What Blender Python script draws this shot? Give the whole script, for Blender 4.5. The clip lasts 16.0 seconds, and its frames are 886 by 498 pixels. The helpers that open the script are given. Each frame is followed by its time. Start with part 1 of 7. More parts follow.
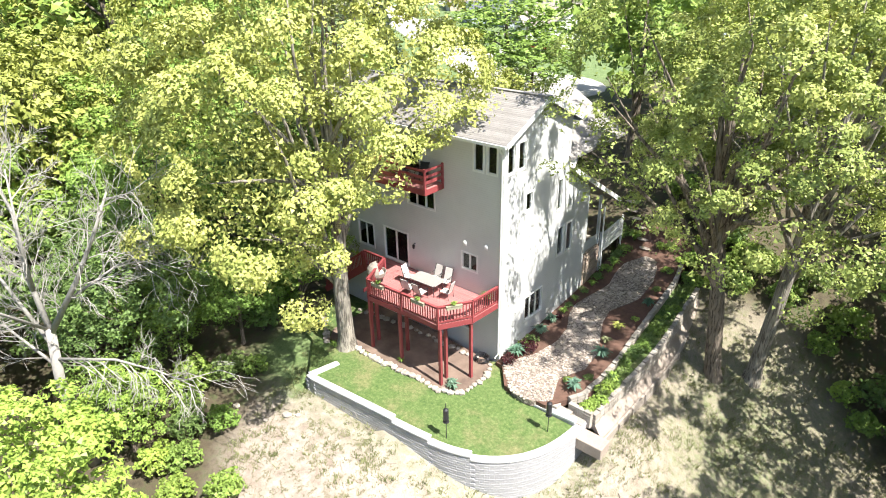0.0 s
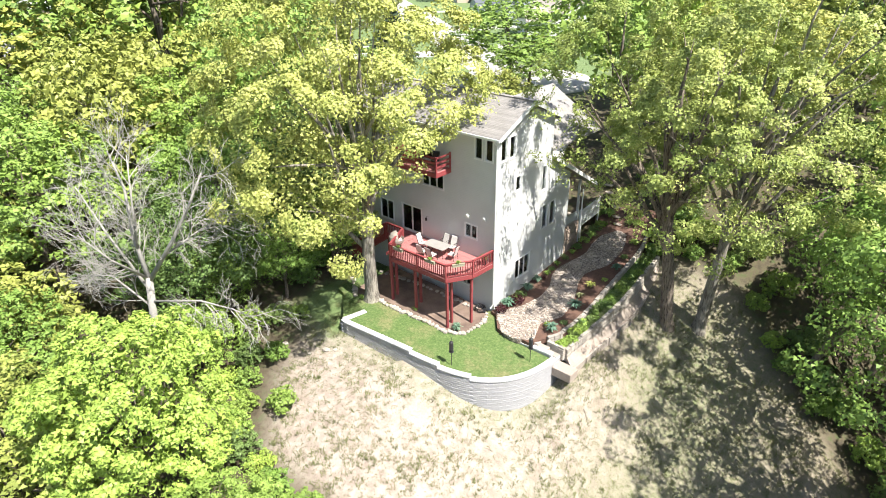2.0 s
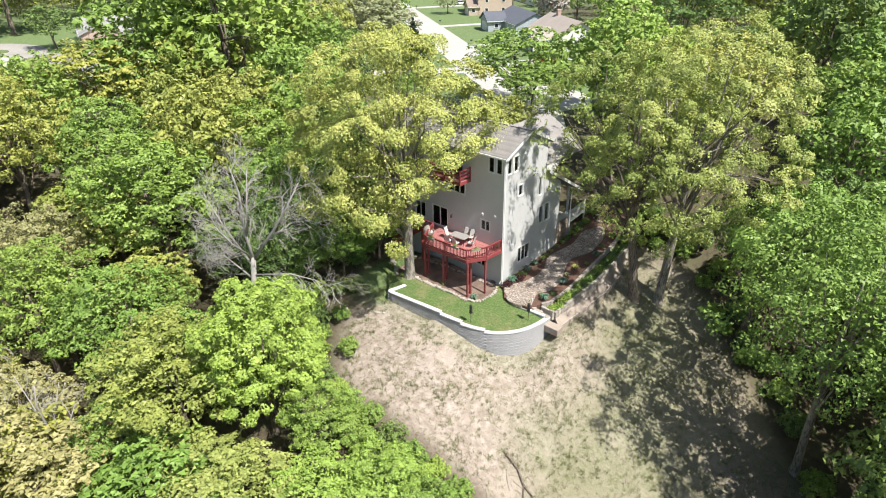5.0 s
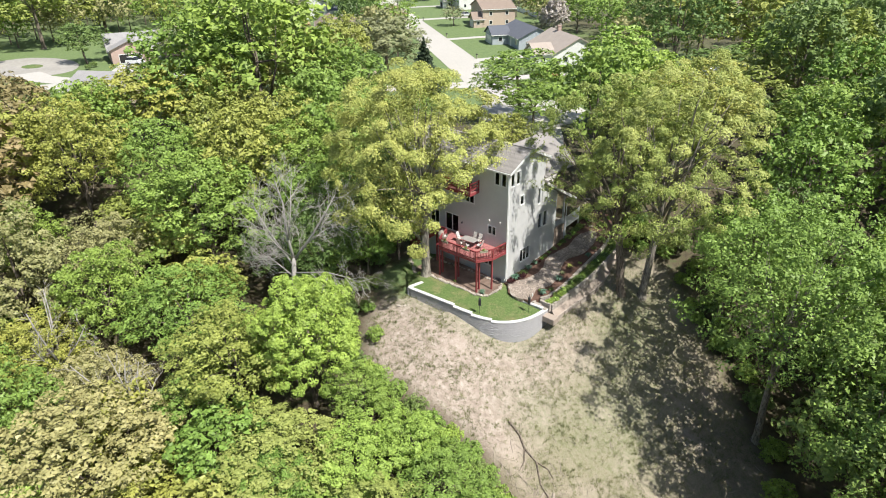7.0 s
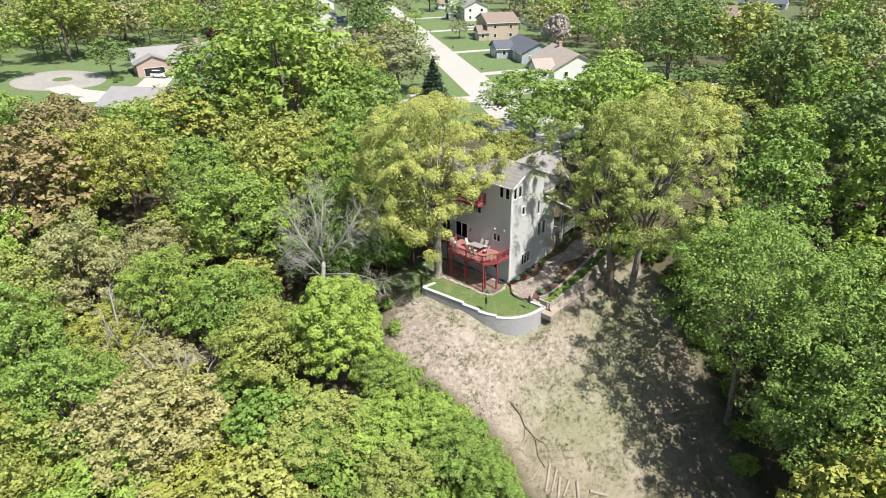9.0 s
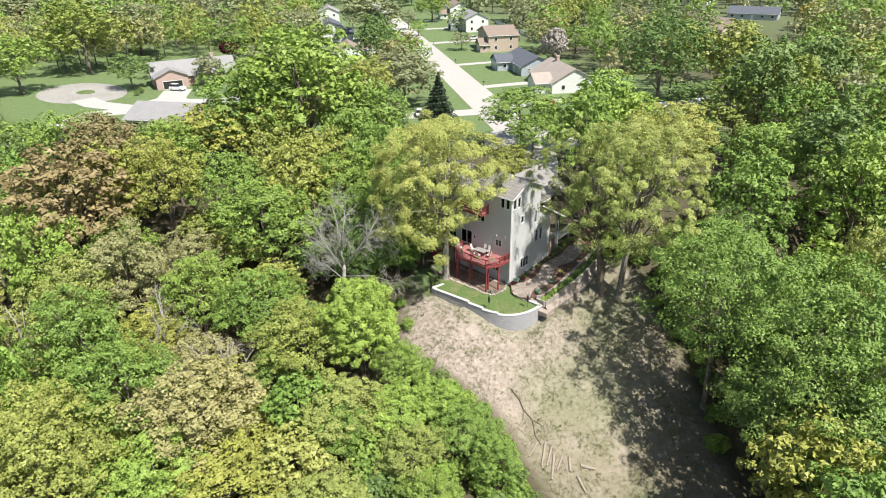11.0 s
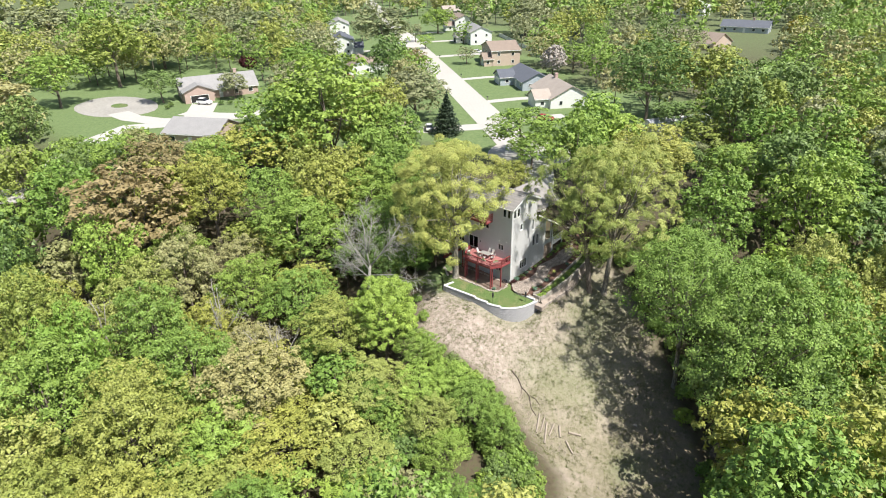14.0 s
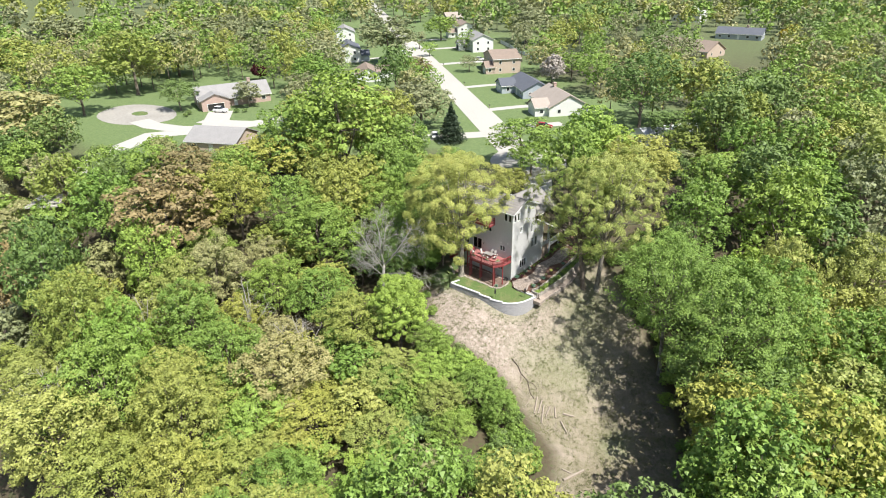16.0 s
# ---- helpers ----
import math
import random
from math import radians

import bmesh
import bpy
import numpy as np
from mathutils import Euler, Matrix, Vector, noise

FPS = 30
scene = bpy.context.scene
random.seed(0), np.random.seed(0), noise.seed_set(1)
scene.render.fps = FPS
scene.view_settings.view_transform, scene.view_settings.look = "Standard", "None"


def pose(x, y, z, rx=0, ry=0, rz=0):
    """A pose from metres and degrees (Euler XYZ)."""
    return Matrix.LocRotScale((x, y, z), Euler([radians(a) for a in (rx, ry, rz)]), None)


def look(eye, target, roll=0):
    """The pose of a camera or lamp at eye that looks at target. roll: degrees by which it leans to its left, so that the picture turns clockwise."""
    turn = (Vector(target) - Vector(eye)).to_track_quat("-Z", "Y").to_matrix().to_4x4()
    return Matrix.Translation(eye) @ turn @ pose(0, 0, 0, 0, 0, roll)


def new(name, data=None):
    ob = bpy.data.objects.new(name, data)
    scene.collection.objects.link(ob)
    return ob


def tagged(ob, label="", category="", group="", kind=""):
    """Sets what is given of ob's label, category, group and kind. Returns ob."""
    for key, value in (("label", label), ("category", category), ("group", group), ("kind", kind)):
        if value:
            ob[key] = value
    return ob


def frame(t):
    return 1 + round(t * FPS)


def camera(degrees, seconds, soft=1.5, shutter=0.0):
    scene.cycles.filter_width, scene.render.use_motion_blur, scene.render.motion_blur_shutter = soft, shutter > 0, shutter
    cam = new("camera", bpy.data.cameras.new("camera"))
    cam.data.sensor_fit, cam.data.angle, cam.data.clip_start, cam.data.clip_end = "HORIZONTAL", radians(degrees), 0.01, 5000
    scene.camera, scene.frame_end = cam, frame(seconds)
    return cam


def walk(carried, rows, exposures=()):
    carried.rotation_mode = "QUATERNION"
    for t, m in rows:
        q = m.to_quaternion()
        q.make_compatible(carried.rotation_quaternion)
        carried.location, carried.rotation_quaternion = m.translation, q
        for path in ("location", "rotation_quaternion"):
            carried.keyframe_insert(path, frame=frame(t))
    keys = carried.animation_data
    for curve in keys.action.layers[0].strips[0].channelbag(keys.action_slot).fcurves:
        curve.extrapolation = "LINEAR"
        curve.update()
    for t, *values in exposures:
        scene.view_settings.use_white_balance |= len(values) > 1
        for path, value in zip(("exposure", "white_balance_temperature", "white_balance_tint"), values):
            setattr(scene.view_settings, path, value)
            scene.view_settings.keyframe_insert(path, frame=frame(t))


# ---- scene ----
cam = camera(71.89, 16.0, soft=1.0)
# seconds, eye x y z, yaw, pitch, roll
PATH = [
    (0, 15.751, -22.420, 19.783, 41.230, -25.824, -1.173),
    (1.5, 19.525, -26.827, 21.744, 41.599, -26.900, -0.935),
    (3, 23.499, -32.014, 24.425, 41.949, -27.410, -0.808),
    (4, 25.989, -35.487, 26.339, 42.226, -27.418, -0.846),
    (6.5, 31.749, -43.491, 31.216, 42.806, -27.223, -1.025),
    (7, 32.868, -45.037, 32.210, 42.869, -27.136, -1.109),
    (9, 37.268, -51.061, 36.251, 43.187, -26.860, -1.075),
    (11.5, 42.803, -58.536, 41.204, 43.265, -26.501, -1.170),
    (12, 43.960, -60.081, 42.221, 43.304, -26.466, -1.143),
    (13, 46.376, -63.256, 44.299, 43.385, -26.430, -1.035),
    (14.5, 50.224, -68.254, 47.440, 43.531, -26.347, -1.139),
    (16, 54.009, -73.332, 50.616, 43.595, -26.317, -1.154),
]
walk(cam, [(t, pose(0, 0, 0, 0, 0, 0) @ pose(x, y, z, 0, 0, yaw) @ pose(0, 0, 0, 90 + pitch, 0, 0) @ pose(0, 0, 0, 0, 0, roll)) for t, x, y, z, yaw, pitch, roll in PATH],
     [(0, 1.29), (1.5, 1.2), (3.0, 1.0), (4.2, 0.77), (6.5, 0.47), (9, 0.48), (16, 0.56)])

# ---- light ----
SUN_AZ, SUN_EL = (0.9993, -0.037), 57.0
world = bpy.data.worlds.new("sky")
scene.world = world
world.use_nodes = True
wn = world.node_tree.nodes
sky = wn.new("ShaderNodeTexSky")
sky.sky_type, sky.sun_disc = "NISHITA", False
sky.sun_elevation, sky.sun_rotation = radians(SUN_EL), math.atan2(SUN_AZ[0], SUN_AZ[1])
sky.air_density, sky.dust_density, sky.ozone_density = 1.0, 1.5, 1.0
wn["Background"].inputs["Strength"].default_value = 0.09
world.node_tree.links.new(sky.outputs[0], wn["Background"].inputs["Color"])
sun_data = bpy.data.lights.new("sun", "SUN")
sun_data.energy, sun_data.angle, sun_data.color = 4.9, radians(0.6), (1.0, 0.965, 0.90)
sun = new("sun", sun_data)
ce, se = math.cos(radians(SUN_EL)), math.sin(radians(SUN_EL))
sun.matrix_world = look((60 * SUN_AZ[0] * ce, 60 * SUN_AZ[1] * ce, 60 * se), (0, 0, 0))


# ---- materials ----
def nodes_of(name):
    m = bpy.data.materials.new(name)
    m.use_nodes = True
    nt = m.node_tree
    return m, nt.nodes, nt.links, nt.nodes["Principled BSDF"]


def ramp(nd, lk, src, stops):
    r = nd.new("ShaderNodeValToRGB")
    e = r.color_ramp.elements
    while len(e) < len(stops):
        e.new(0.5)
    for el, (p, c) in zip(e, stops):
        el.position, el.color = p, (*c, 1)
    lk.new(src, r.inputs[0])
    return r.outputs[0]


def noise_tex(nd, lk, scale, detail=4, rough=0.6, coord="Object", dist=0.0):
    tc = nd.new("ShaderNodeTexCoord")
    n = nd.new("ShaderNodeTexNoise")
    n.inputs["Scale"].default_value, n.inputs["Detail"].default_value = scale, detail
    n.inputs["Roughness"].default_value, n.inputs["Distortion"].default_value = rough, dist
    lk.new(tc.outputs[coord], n.inputs["Vector"])
    return n.outputs["Fac"]


def mixc(nd, lk, fac, a, b, mode="MIX"):
    m = nd.new("ShaderNodeMix")
    m.data_type, m.blend_type = "RGBA", mode
    for k, v in ((0, fac), (6, a), (7, b)):
        if isinstance(v, (int, float)):
            m.inputs[k].default_value = v
        elif isinstance(v, tuple):
            m.inputs[k].default_value = (*v, 1)
        else:
            lk.new(v, m.inputs[k])
    return m.outputs[2]


def bump(nd, lk, bsdf, src, strength=0.3, dist=0.02):
    b = nd.new("ShaderNodeBump")
    b.inputs["Strength"].default_value, b.inputs["Distance"].default_value = strength, dist
    lk.new(src, b.inputs["Height"])
    lk.new(b.outputs[0], bsdf.inputs["Normal"])


def surface(name, base, dark, scale=3.0, fine=40.0, rough=0.7, amount=0.5, bumps=0.2, metal=0.0, vary=0.0):
    """Two scales of noise between a base and a darker tone, with fine relief."""
    m, nd, lk, bs = nodes_of(name)
    big = noise_tex(nd, lk, scale)
    small = noise_tex(nd, lk, fine, 3)
    c1 = ramp(nd, lk, big, [(0.3, dark), (0.7, base)])
    c2 = ramp(nd, lk, small, [(0.25, tuple(v * 0.72 for v in base)), (0.75, tuple(min(1, v * 1.15) for v in base))])
    col = mixc(nd, lk, 1 - amount, c1, c2)
    if vary:
        oi = nd.new("ShaderNodeObjectInfo")
        v = ramp(nd, lk, oi.outputs["Random"], [(0, (1 - vary,) * 3), (1, (1 + vary,) * 3)])
        col = mixc(nd, lk, 1.0, col, v, "MULTIPLY")
    lk.new(col, bs.inputs["Base Color"])
    bs.inputs["Roughness"].default_value, bs.inputs["Metallic"].default_value = rough, metal
    if bumps:
        bump(nd, lk, bs, small, bumps)
    return m


def siding_material(name, base, dark, board=0.115):
    """Lap siding: a fine shadow line along each board is put into the colour, with slight weathering."""
    m, nd, lk, bs = nodes_of(name)
    tc = nd.new("ShaderNodeTexCoord")
    sep = nd.new("ShaderNodeSeparateXYZ")
    lk.new(tc.outputs["Object"], sep.inputs[0])
    d = nd.new("ShaderNodeMath")
    d.operation, d.inputs[1].default_value = "DIVIDE", board
    lk.new(sep.outputs["Z"], d.inputs[0])
    fr = nd.new("ShaderNodeMath")
    fr.operation = "FRACT"
    lk.new(d.outputs[0], fr.inputs[0])
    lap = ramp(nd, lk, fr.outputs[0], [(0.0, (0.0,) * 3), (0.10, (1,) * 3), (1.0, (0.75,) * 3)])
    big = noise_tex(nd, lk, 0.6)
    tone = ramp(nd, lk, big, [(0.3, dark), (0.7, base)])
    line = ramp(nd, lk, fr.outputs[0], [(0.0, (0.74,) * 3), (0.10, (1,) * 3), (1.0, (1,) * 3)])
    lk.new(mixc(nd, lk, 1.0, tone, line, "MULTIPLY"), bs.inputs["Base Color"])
    bs.inputs["Roughness"].default_value = 0.55
    bump(nd, lk, bs, lap, 0.35, 0.02)
    return m


def gravel_material(name):
    """Mixed pebbles: every cell of the pattern is a small stone of its own tone."""
    m, nd, lk, bs = nodes_of(name)
    tc = nd.new("ShaderNodeTexCoord")
    vo = nd.new("ShaderNodeTexVoronoi")
    vo.inputs["Scale"].default_value = 13.0
    lk.new(tc.outputs["Object"], vo.inputs["Vector"])
    sep = nd.new("ShaderNodeSeparateColor")
    lk.new(vo.outputs["Color"], sep.inputs[0])
    stone = ramp(nd, lk, sep.outputs[0], [(0.0, (0.13, 0.105, 0.09)), (0.45, (0.27, 0.225, 0.19)), (0.8, (0.40, 0.345, 0.30)), (1.0, (0.56, 0.50, 0.45))])
    stone = mixc(nd, lk, 1.0, stone, ramp(nd, lk, noise_tex(nd, lk, 1.1, 4), [(0.3, (0.78, 0.76, 0.74)), (0.7, (1.15, 1.13, 1.1))]), "MULTIPLY")
    lk.new(stone, bs.inputs["Base Color"])
    bs.inputs["Roughness"].default_value = 0.85
    b = nd.new("ShaderNodeBump")
    b.inputs["Strength"].default_value, b.inputs["Distance"].default_value, b.invert = 0.7, 0.03, True
    lk.new(vo.outputs["Distance"], b.inputs["Height"])
    lk.new(b.outputs[0], bs.inputs["Normal"])
    return m


def bark_material(name, base, dark):
    """Bark with long upright furrows, lichen-pale patches and deep relief."""
    m, nd, lk, bs = nodes_of(name)
    tc = nd.new("ShaderNodeTexCoord")
    mp = nd.new("ShaderNodeMapping")
    mp.inputs["Scale"].default_value = (11.0, 11.0, 1.3)
    lk.new(tc.outputs["Object"], mp.inputs["Vector"])
    n = nd.new("ShaderNodeTexNoise")
    n.inputs["Scale"].default_value, n.inputs["Detail"].default_value, n.inputs["Distortion"].default_value = 1.0, 5.0, 0.6
    lk.new(mp.outputs[0], n.inputs["Vector"])
    furrow = ramp(nd, lk, n.outputs["Fac"], [(0.36, dark), (0.52, base), (0.72, tuple(v * 1.3 for v in base))])
    patch = ramp(nd, lk, noise_tex(nd, lk, 1.4, 4), [(0.35, (0.78, 0.78, 0.76)), (0.68, (1.15, 1.15, 1.12))])
    lk.new(mixc(nd, lk, 1.0, furrow, patch, "MULTIPLY"), bs.inputs["Base Color"])
    bs.inputs["Roughness"].default_value = 0.95
    bump(nd, lk, bs, n.outputs["Fac"], 1.0, 0.08)
    return m


def glass_material():
    m, nd, lk, bs = nodes_of("window_glass")
    bs.inputs["Base Color"].default_value = (0.72, 0.78, 0.8, 1)
    bs.inputs["Roughness"].default_value = 0.03
    bs.inputs["Transmission Weight"].default_value = 1.0
    bs.inputs["IOR"].default_value = 1.45
    return m


def leaf_material(name, light, dark, trans=0.11):
    """Leaf colour varies along the crown, from clump to clump, from leaf to leaf and from tree to tree; part of the light shines through."""
    m, nd, lk, bs = nodes_of(name)
    big, mid = noise_tex(nd, lk, 0.35, 3), noise_tex(nd, lk, 1.6, 2)
    geo = nd.new("ShaderNodeNewGeometry")
    oi = nd.new("ShaderNodeObjectInfo")
    deep, pale = tuple(v * 0.62 for v in dark), tuple(min(1, v * 1.22) for v in light)
    c1 = ramp(nd, lk, geo.outputs["Random Per Island"], [(0.0, deep), (0.5, tuple((p + q) / 2 for p, q in zip(dark, light))), (1.0, pale)])
    c2 = ramp(nd, lk, big, [(0.35, dark), (0.65, light)])
    c3 = ramp(nd, lk, mid, [(0.36, deep), (0.62, pale)])
    col = mixc(nd, lk, 0.42, mixc(nd, lk, 0.45, c1, c3), c2)
    v = ramp(nd, lk, oi.outputs["Random"], [(0.0, (0.80, 0.88, 0.80)), (0.5, (1.0, 1.0, 1.0)), (1.0, (1.12, 1.05, 0.95))])
    col = mixc(nd, lk, 1.0, col, v, "MULTIPLY")
    lk.new(col, bs.inputs["Base Color"])
    bs.inputs["Roughness"].default_value = 0.5
    bs.inputs["Specular IOR Level"].default_value = 0.3
    tr = nd.new("ShaderNodeBsdfTranslucent")
    tcol = mixc(nd, lk, 1.0, col, (1.1, 1.15, 0.75), "MULTIPLY")
    lk.new(tcol, tr.inputs["Color"])
    mx = nd.new("ShaderNodeMixShader")
    mx.inputs[0].default_value = trans
    lk.new(bs.outputs[0], mx.inputs[1])
    lk.new(tr.outputs[0], mx.inputs[2])
    lk.new(mx.outputs[0], nd["Material Output"].inputs["Surface"])
    return m


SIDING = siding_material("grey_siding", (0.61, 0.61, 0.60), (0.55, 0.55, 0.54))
WHITE = surface("white_trim", (0.78, 0.78, 0.76), (0.68, 0.68, 0.66), 2, 30, 0.5, 0.5, 0.05)
SHINGLE = surface("roof_shingle", (0.29, 0.27, 0.255), (0.20, 0.187, 0.176), 1.2, 9, 0.9, 0.5, 0.5, vary=0.14)
RED = surface("red_stained_wood", (0.31, 0.062, 0.066), (0.23, 0.042, 0.046), 2.0, 22, 0.6, 0.5, 0.15, vary=0.12)
REDFLOOR = surface("faded_red_deck_board", (0.44, 0.185, 0.175), (0.36, 0.135, 0.13), 1.5, 18, 0.65, 0.5, 0.15, vary=0.12)
GLASS = glass_material()
# the dimness of the rooms is put into this dark colour
INSIDE = surface("painted_dim_interior", (0.10, 0.095, 0.09), (0.06, 0.058, 0.055), 1, 8, 0.9)
CONCRETE = surface("pale_concrete", (0.52, 0.495, 0.455), (0.42, 0.40, 0.365), 0.6, 12, 0.85, 0.5, 0.15)
BLOCK = surface("pale_wall_block", (0.42, 0.415, 0.425), (0.34, 0.335, 0.35), 1.5, 14, 0.85, 0.5, 0.5, vary=0.10)
CAP = surface("white_cap_stone", (0.66, 0.66, 0.66), (0.54, 0.54, 0.54), 2, 20, 0.8, 0.5, 0.3, vary=0.05)
BARK = bark_material("furrowed_bark", (0.22, 0.18, 0.145), (0.065, 0.05, 0.04))
PALEBARK = bark_material("pale_bark", (0.31, 0.28, 0.24), (0.12, 0.10, 0.085))
SILVERBARK = surface("silver_bark", (0.42, 0.395, 0.36), (0.26, 0.24, 0.22), 3, 9, 0.95, 0.5, 0.7)
PATHSTONE = gravel_material("tan_pea_gravel")
MULCH = surface("dark_red_mulch", (0.16, 0.088, 0.062), (0.05, 0.030, 0.024), 3.5, 16, 0.95, 0.5, 1.0)
ROCK = surface("pale_field_stone", (0.45, 0.40, 0.34), (0.28, 0.245, 0.21), 2.5, 12, 0.9, 0.5, 0.5, vary=0.22)
TIMBER = surface("weathered_grey_timber", (0.40, 0.35, 0.30), (0.26, 0.22, 0.19), 2, 22, 0.9, 0.5, 0.5, vary=0.15)
BLACK = surface("black_metal", (0.025, 0.025, 0.028), (0.015, 0.015, 0.017), 2, 20, 0.5, 0.5, 0.1)
FABRIC = surface("cream_sling_fabric", (0.62, 0.59, 0.55), (0.52, 0.49, 0.46), 3, 40, 0.85, 0.5, 0.1)
STONE = surface("tan_veneer_stone", (0.36, 0.28, 0.22), (0.22, 0.17, 0.14), 3, 14, 0.9, 0.5, 0.6, vary=0.25)
BRICK = surface("pink_brick", (0.50, 0.37, 0.32), (0.42, 0.30, 0.255), 2, 10, 0.9, 0.5, 0.3)
ASPHALT = surface("pale_street", (0.50, 0.475, 0.43), (0.41, 0.39, 0.355), 0.05, 2, 0.9, 0.5, 0.1)
LEAF = {
    "oak": leaf_material("yellow_green_oak_leaf", (0.53, 0.54, 0.175), (0.25, 0.33, 0.08)),
    "oak2": leaf_material("olive_green_oak_leaf", (0.46, 0.485, 0.15), (0.24, 0.285, 0.07)),
    "oak3": leaf_material("dull_olive_oak_leaf", (0.43, 0.455, 0.12), (0.20, 0.245, 0.055)),
    "green": leaf_material("fresh_green_leaf", (0.31, 0.44, 0.10), (0.135, 0.22, 0.045)),
    "lime": leaf_material("lime_green_leaf", (0.378, 0.517, 0.109), (0.210, 0.323, 0.067)),
    "deep": leaf_material("deep_green_leaf", (0.231, 0.323, 0.101), (0.101, 0.164, 0.046)),
    "tan": leaf_material("tan_budding_leaf", (0.437, 0.412, 0.197), (0.260, 0.269, 0.105)),
    "brown": leaf_material("russet_budding_leaf", (0.38, 0.30, 0.15), (0.215, 0.175, 0.075)),
    "grey": leaf_material("grey_green_budding_leaf", (0.351, 0.365, 0.196), (0.210, 0.232, 0.112)),
    "fir": leaf_material("dark_needle", (0.09, 0.125, 0.075), (0.035, 0.06, 0.035), 0.1),
    "gold": leaf_material("golden_leaf", (0.521, 0.378, 0.025), (0.336, 0.252, 0.025)),
    "plum": leaf_material("plum_leaf", (0.101, 0.025, 0.029), (0.042, 0.013, 0.017), 0.2),
    "white": leaf_material("pale_blossom", (0.521, 0.470, 0.437), (0.353, 0.319, 0.286)),
}


# ---- building helpers ----
def box(bm, x0, x1, y0, y1, z0, z1):
    vs = [bm.verts.new((x, y, z)) for x in (x0, x1) for y in (y0, y1) for z in (z0, z1)]
    for f in ((0, 1, 3, 2), (4, 6, 7, 5), (0, 4, 5, 1), (2, 3, 7, 6), (0, 2, 6, 4), (1, 5, 7, 3)):
        bm.faces.new([vs[i] for i in f])
    return vs


def bar(bm, a, b, w, h=None, up=(0, 0, 1)):
    """A square bar from a to b, w wide and h high."""
    a, b = Vector(a), Vector(b)
    d = (b - a).normalized()
    s = d.cross(Vector(up))
    s = s.normalized() if s.length > 1e-4 else Vector((1, 0, 0))
    u = s.cross(d).normalized()
    s, u = s * (w / 2), u * ((h or w) / 2)
    vs = [bm.verts.new(p + q) for p in (a, b) for q in (-s - u, s - u, s + u, -s + u)]
    for f in ((3, 2, 1, 0), (4, 5, 6, 7), (0, 1, 5, 4), (1, 2, 6, 5), (2, 3, 7, 6), (3, 0, 4, 7)):
        bm.faces.new([vs[i] for i in f])


def tube(bm, pts, radii, sides=8):
    """A round tapering tube along points, closed at both ends."""
    rings = []
    n = len(pts)
    for i, (p, r) in enumerate(zip(pts, radii)):
        p = Vector(p)
        d = (Vector(pts[min(i + 1, n - 1)]) - Vector(pts[max(i - 1, 0)])).normalized()
        s = d.cross(Vector((0.31, 0.17, 0.93)))
        if s.length < 0.05:
            s = d.cross(Vector((1, 0, 0)))
        s.normalize()
        u = s.cross(d)
        rings.append([bm.verts.new(p + r * (math.cos(a) * s + math.sin(a) * u)) for a in (2 * math.pi * k / sides for k in range(sides))])
    for r0, r1 in zip(rings, rings[1:]):
        for k in range(sides):
            bm.faces.new((r0[k], r0[(k + 1) % sides], r1[(k + 1) % sides], r1[k]))
    bm.faces.new(rings[0][::-1])
    bm.faces.new(rings[-1])


def prism(bm, poly, z0, z1):
    lo, hi = [bm.verts.new((x, y, z0)) for x, y in poly], [bm.verts.new((x, y, z1)) for x, y in poly]
    n = len(poly)
    bm.faces.new(lo[::-1])
    bm.faces.new(hi)
    for i in range(n):
        bm.faces.new((lo[i], lo[(i + 1) % n], hi[(i + 1) % n], hi[i]))


def to_mesh(bm, name, material, smooth=False):
    bmesh.ops.recalc_face_normals(bm, faces=bm.faces[:])
    me = bpy.data.meshes.new(name)
    bm.to_mesh(me)
    bm.free()
    me.materials.append(material)
    if smooth:
        me.polygons.foreach_set("use_smooth", [True] * len(me.polygons))
    return me


def part(name, bm, material, parent=None, label="", smooth=False):
    me = bm if isinstance(bm, bpy.types.Mesh) else to_mesh(bm, name, material, smooth)
    ob = new(name, me)
    ob.parent = parent
    if label:
        ob["label"] = label
    return ob


def thing(name, label, category, group="", at=(0, 0, 0)):
    ob = new(name)
    ob.location = at
    return tagged(ob, label, category, group)


def quads_mesh(name, verts, material, smooth=False, per=4):
    """A mesh of loose faces from an array of corners, `per` corners to a face."""
    n = len(verts) // per
    me = bpy.data.meshes.new(name)
    me.vertices.add(n * per)
    me.vertices.foreach_set("co", np.ascontiguousarray(verts, dtype=np.float32).ravel())
    me.loops.add(n * per)
    me.loops.foreach_set("vertex_index", np.arange(n * per, dtype=np.int32))
    me.polygons.add(n)
    me.polygons.foreach_set("loop_start", np.arange(0, n * per, per, dtype=np.int32))
    me.polygons.foreach_set("loop_total", np.full(n, per, dtype=np.int32))
    me.update(calc_edges=True)
    me.materials.append(material)
    return me


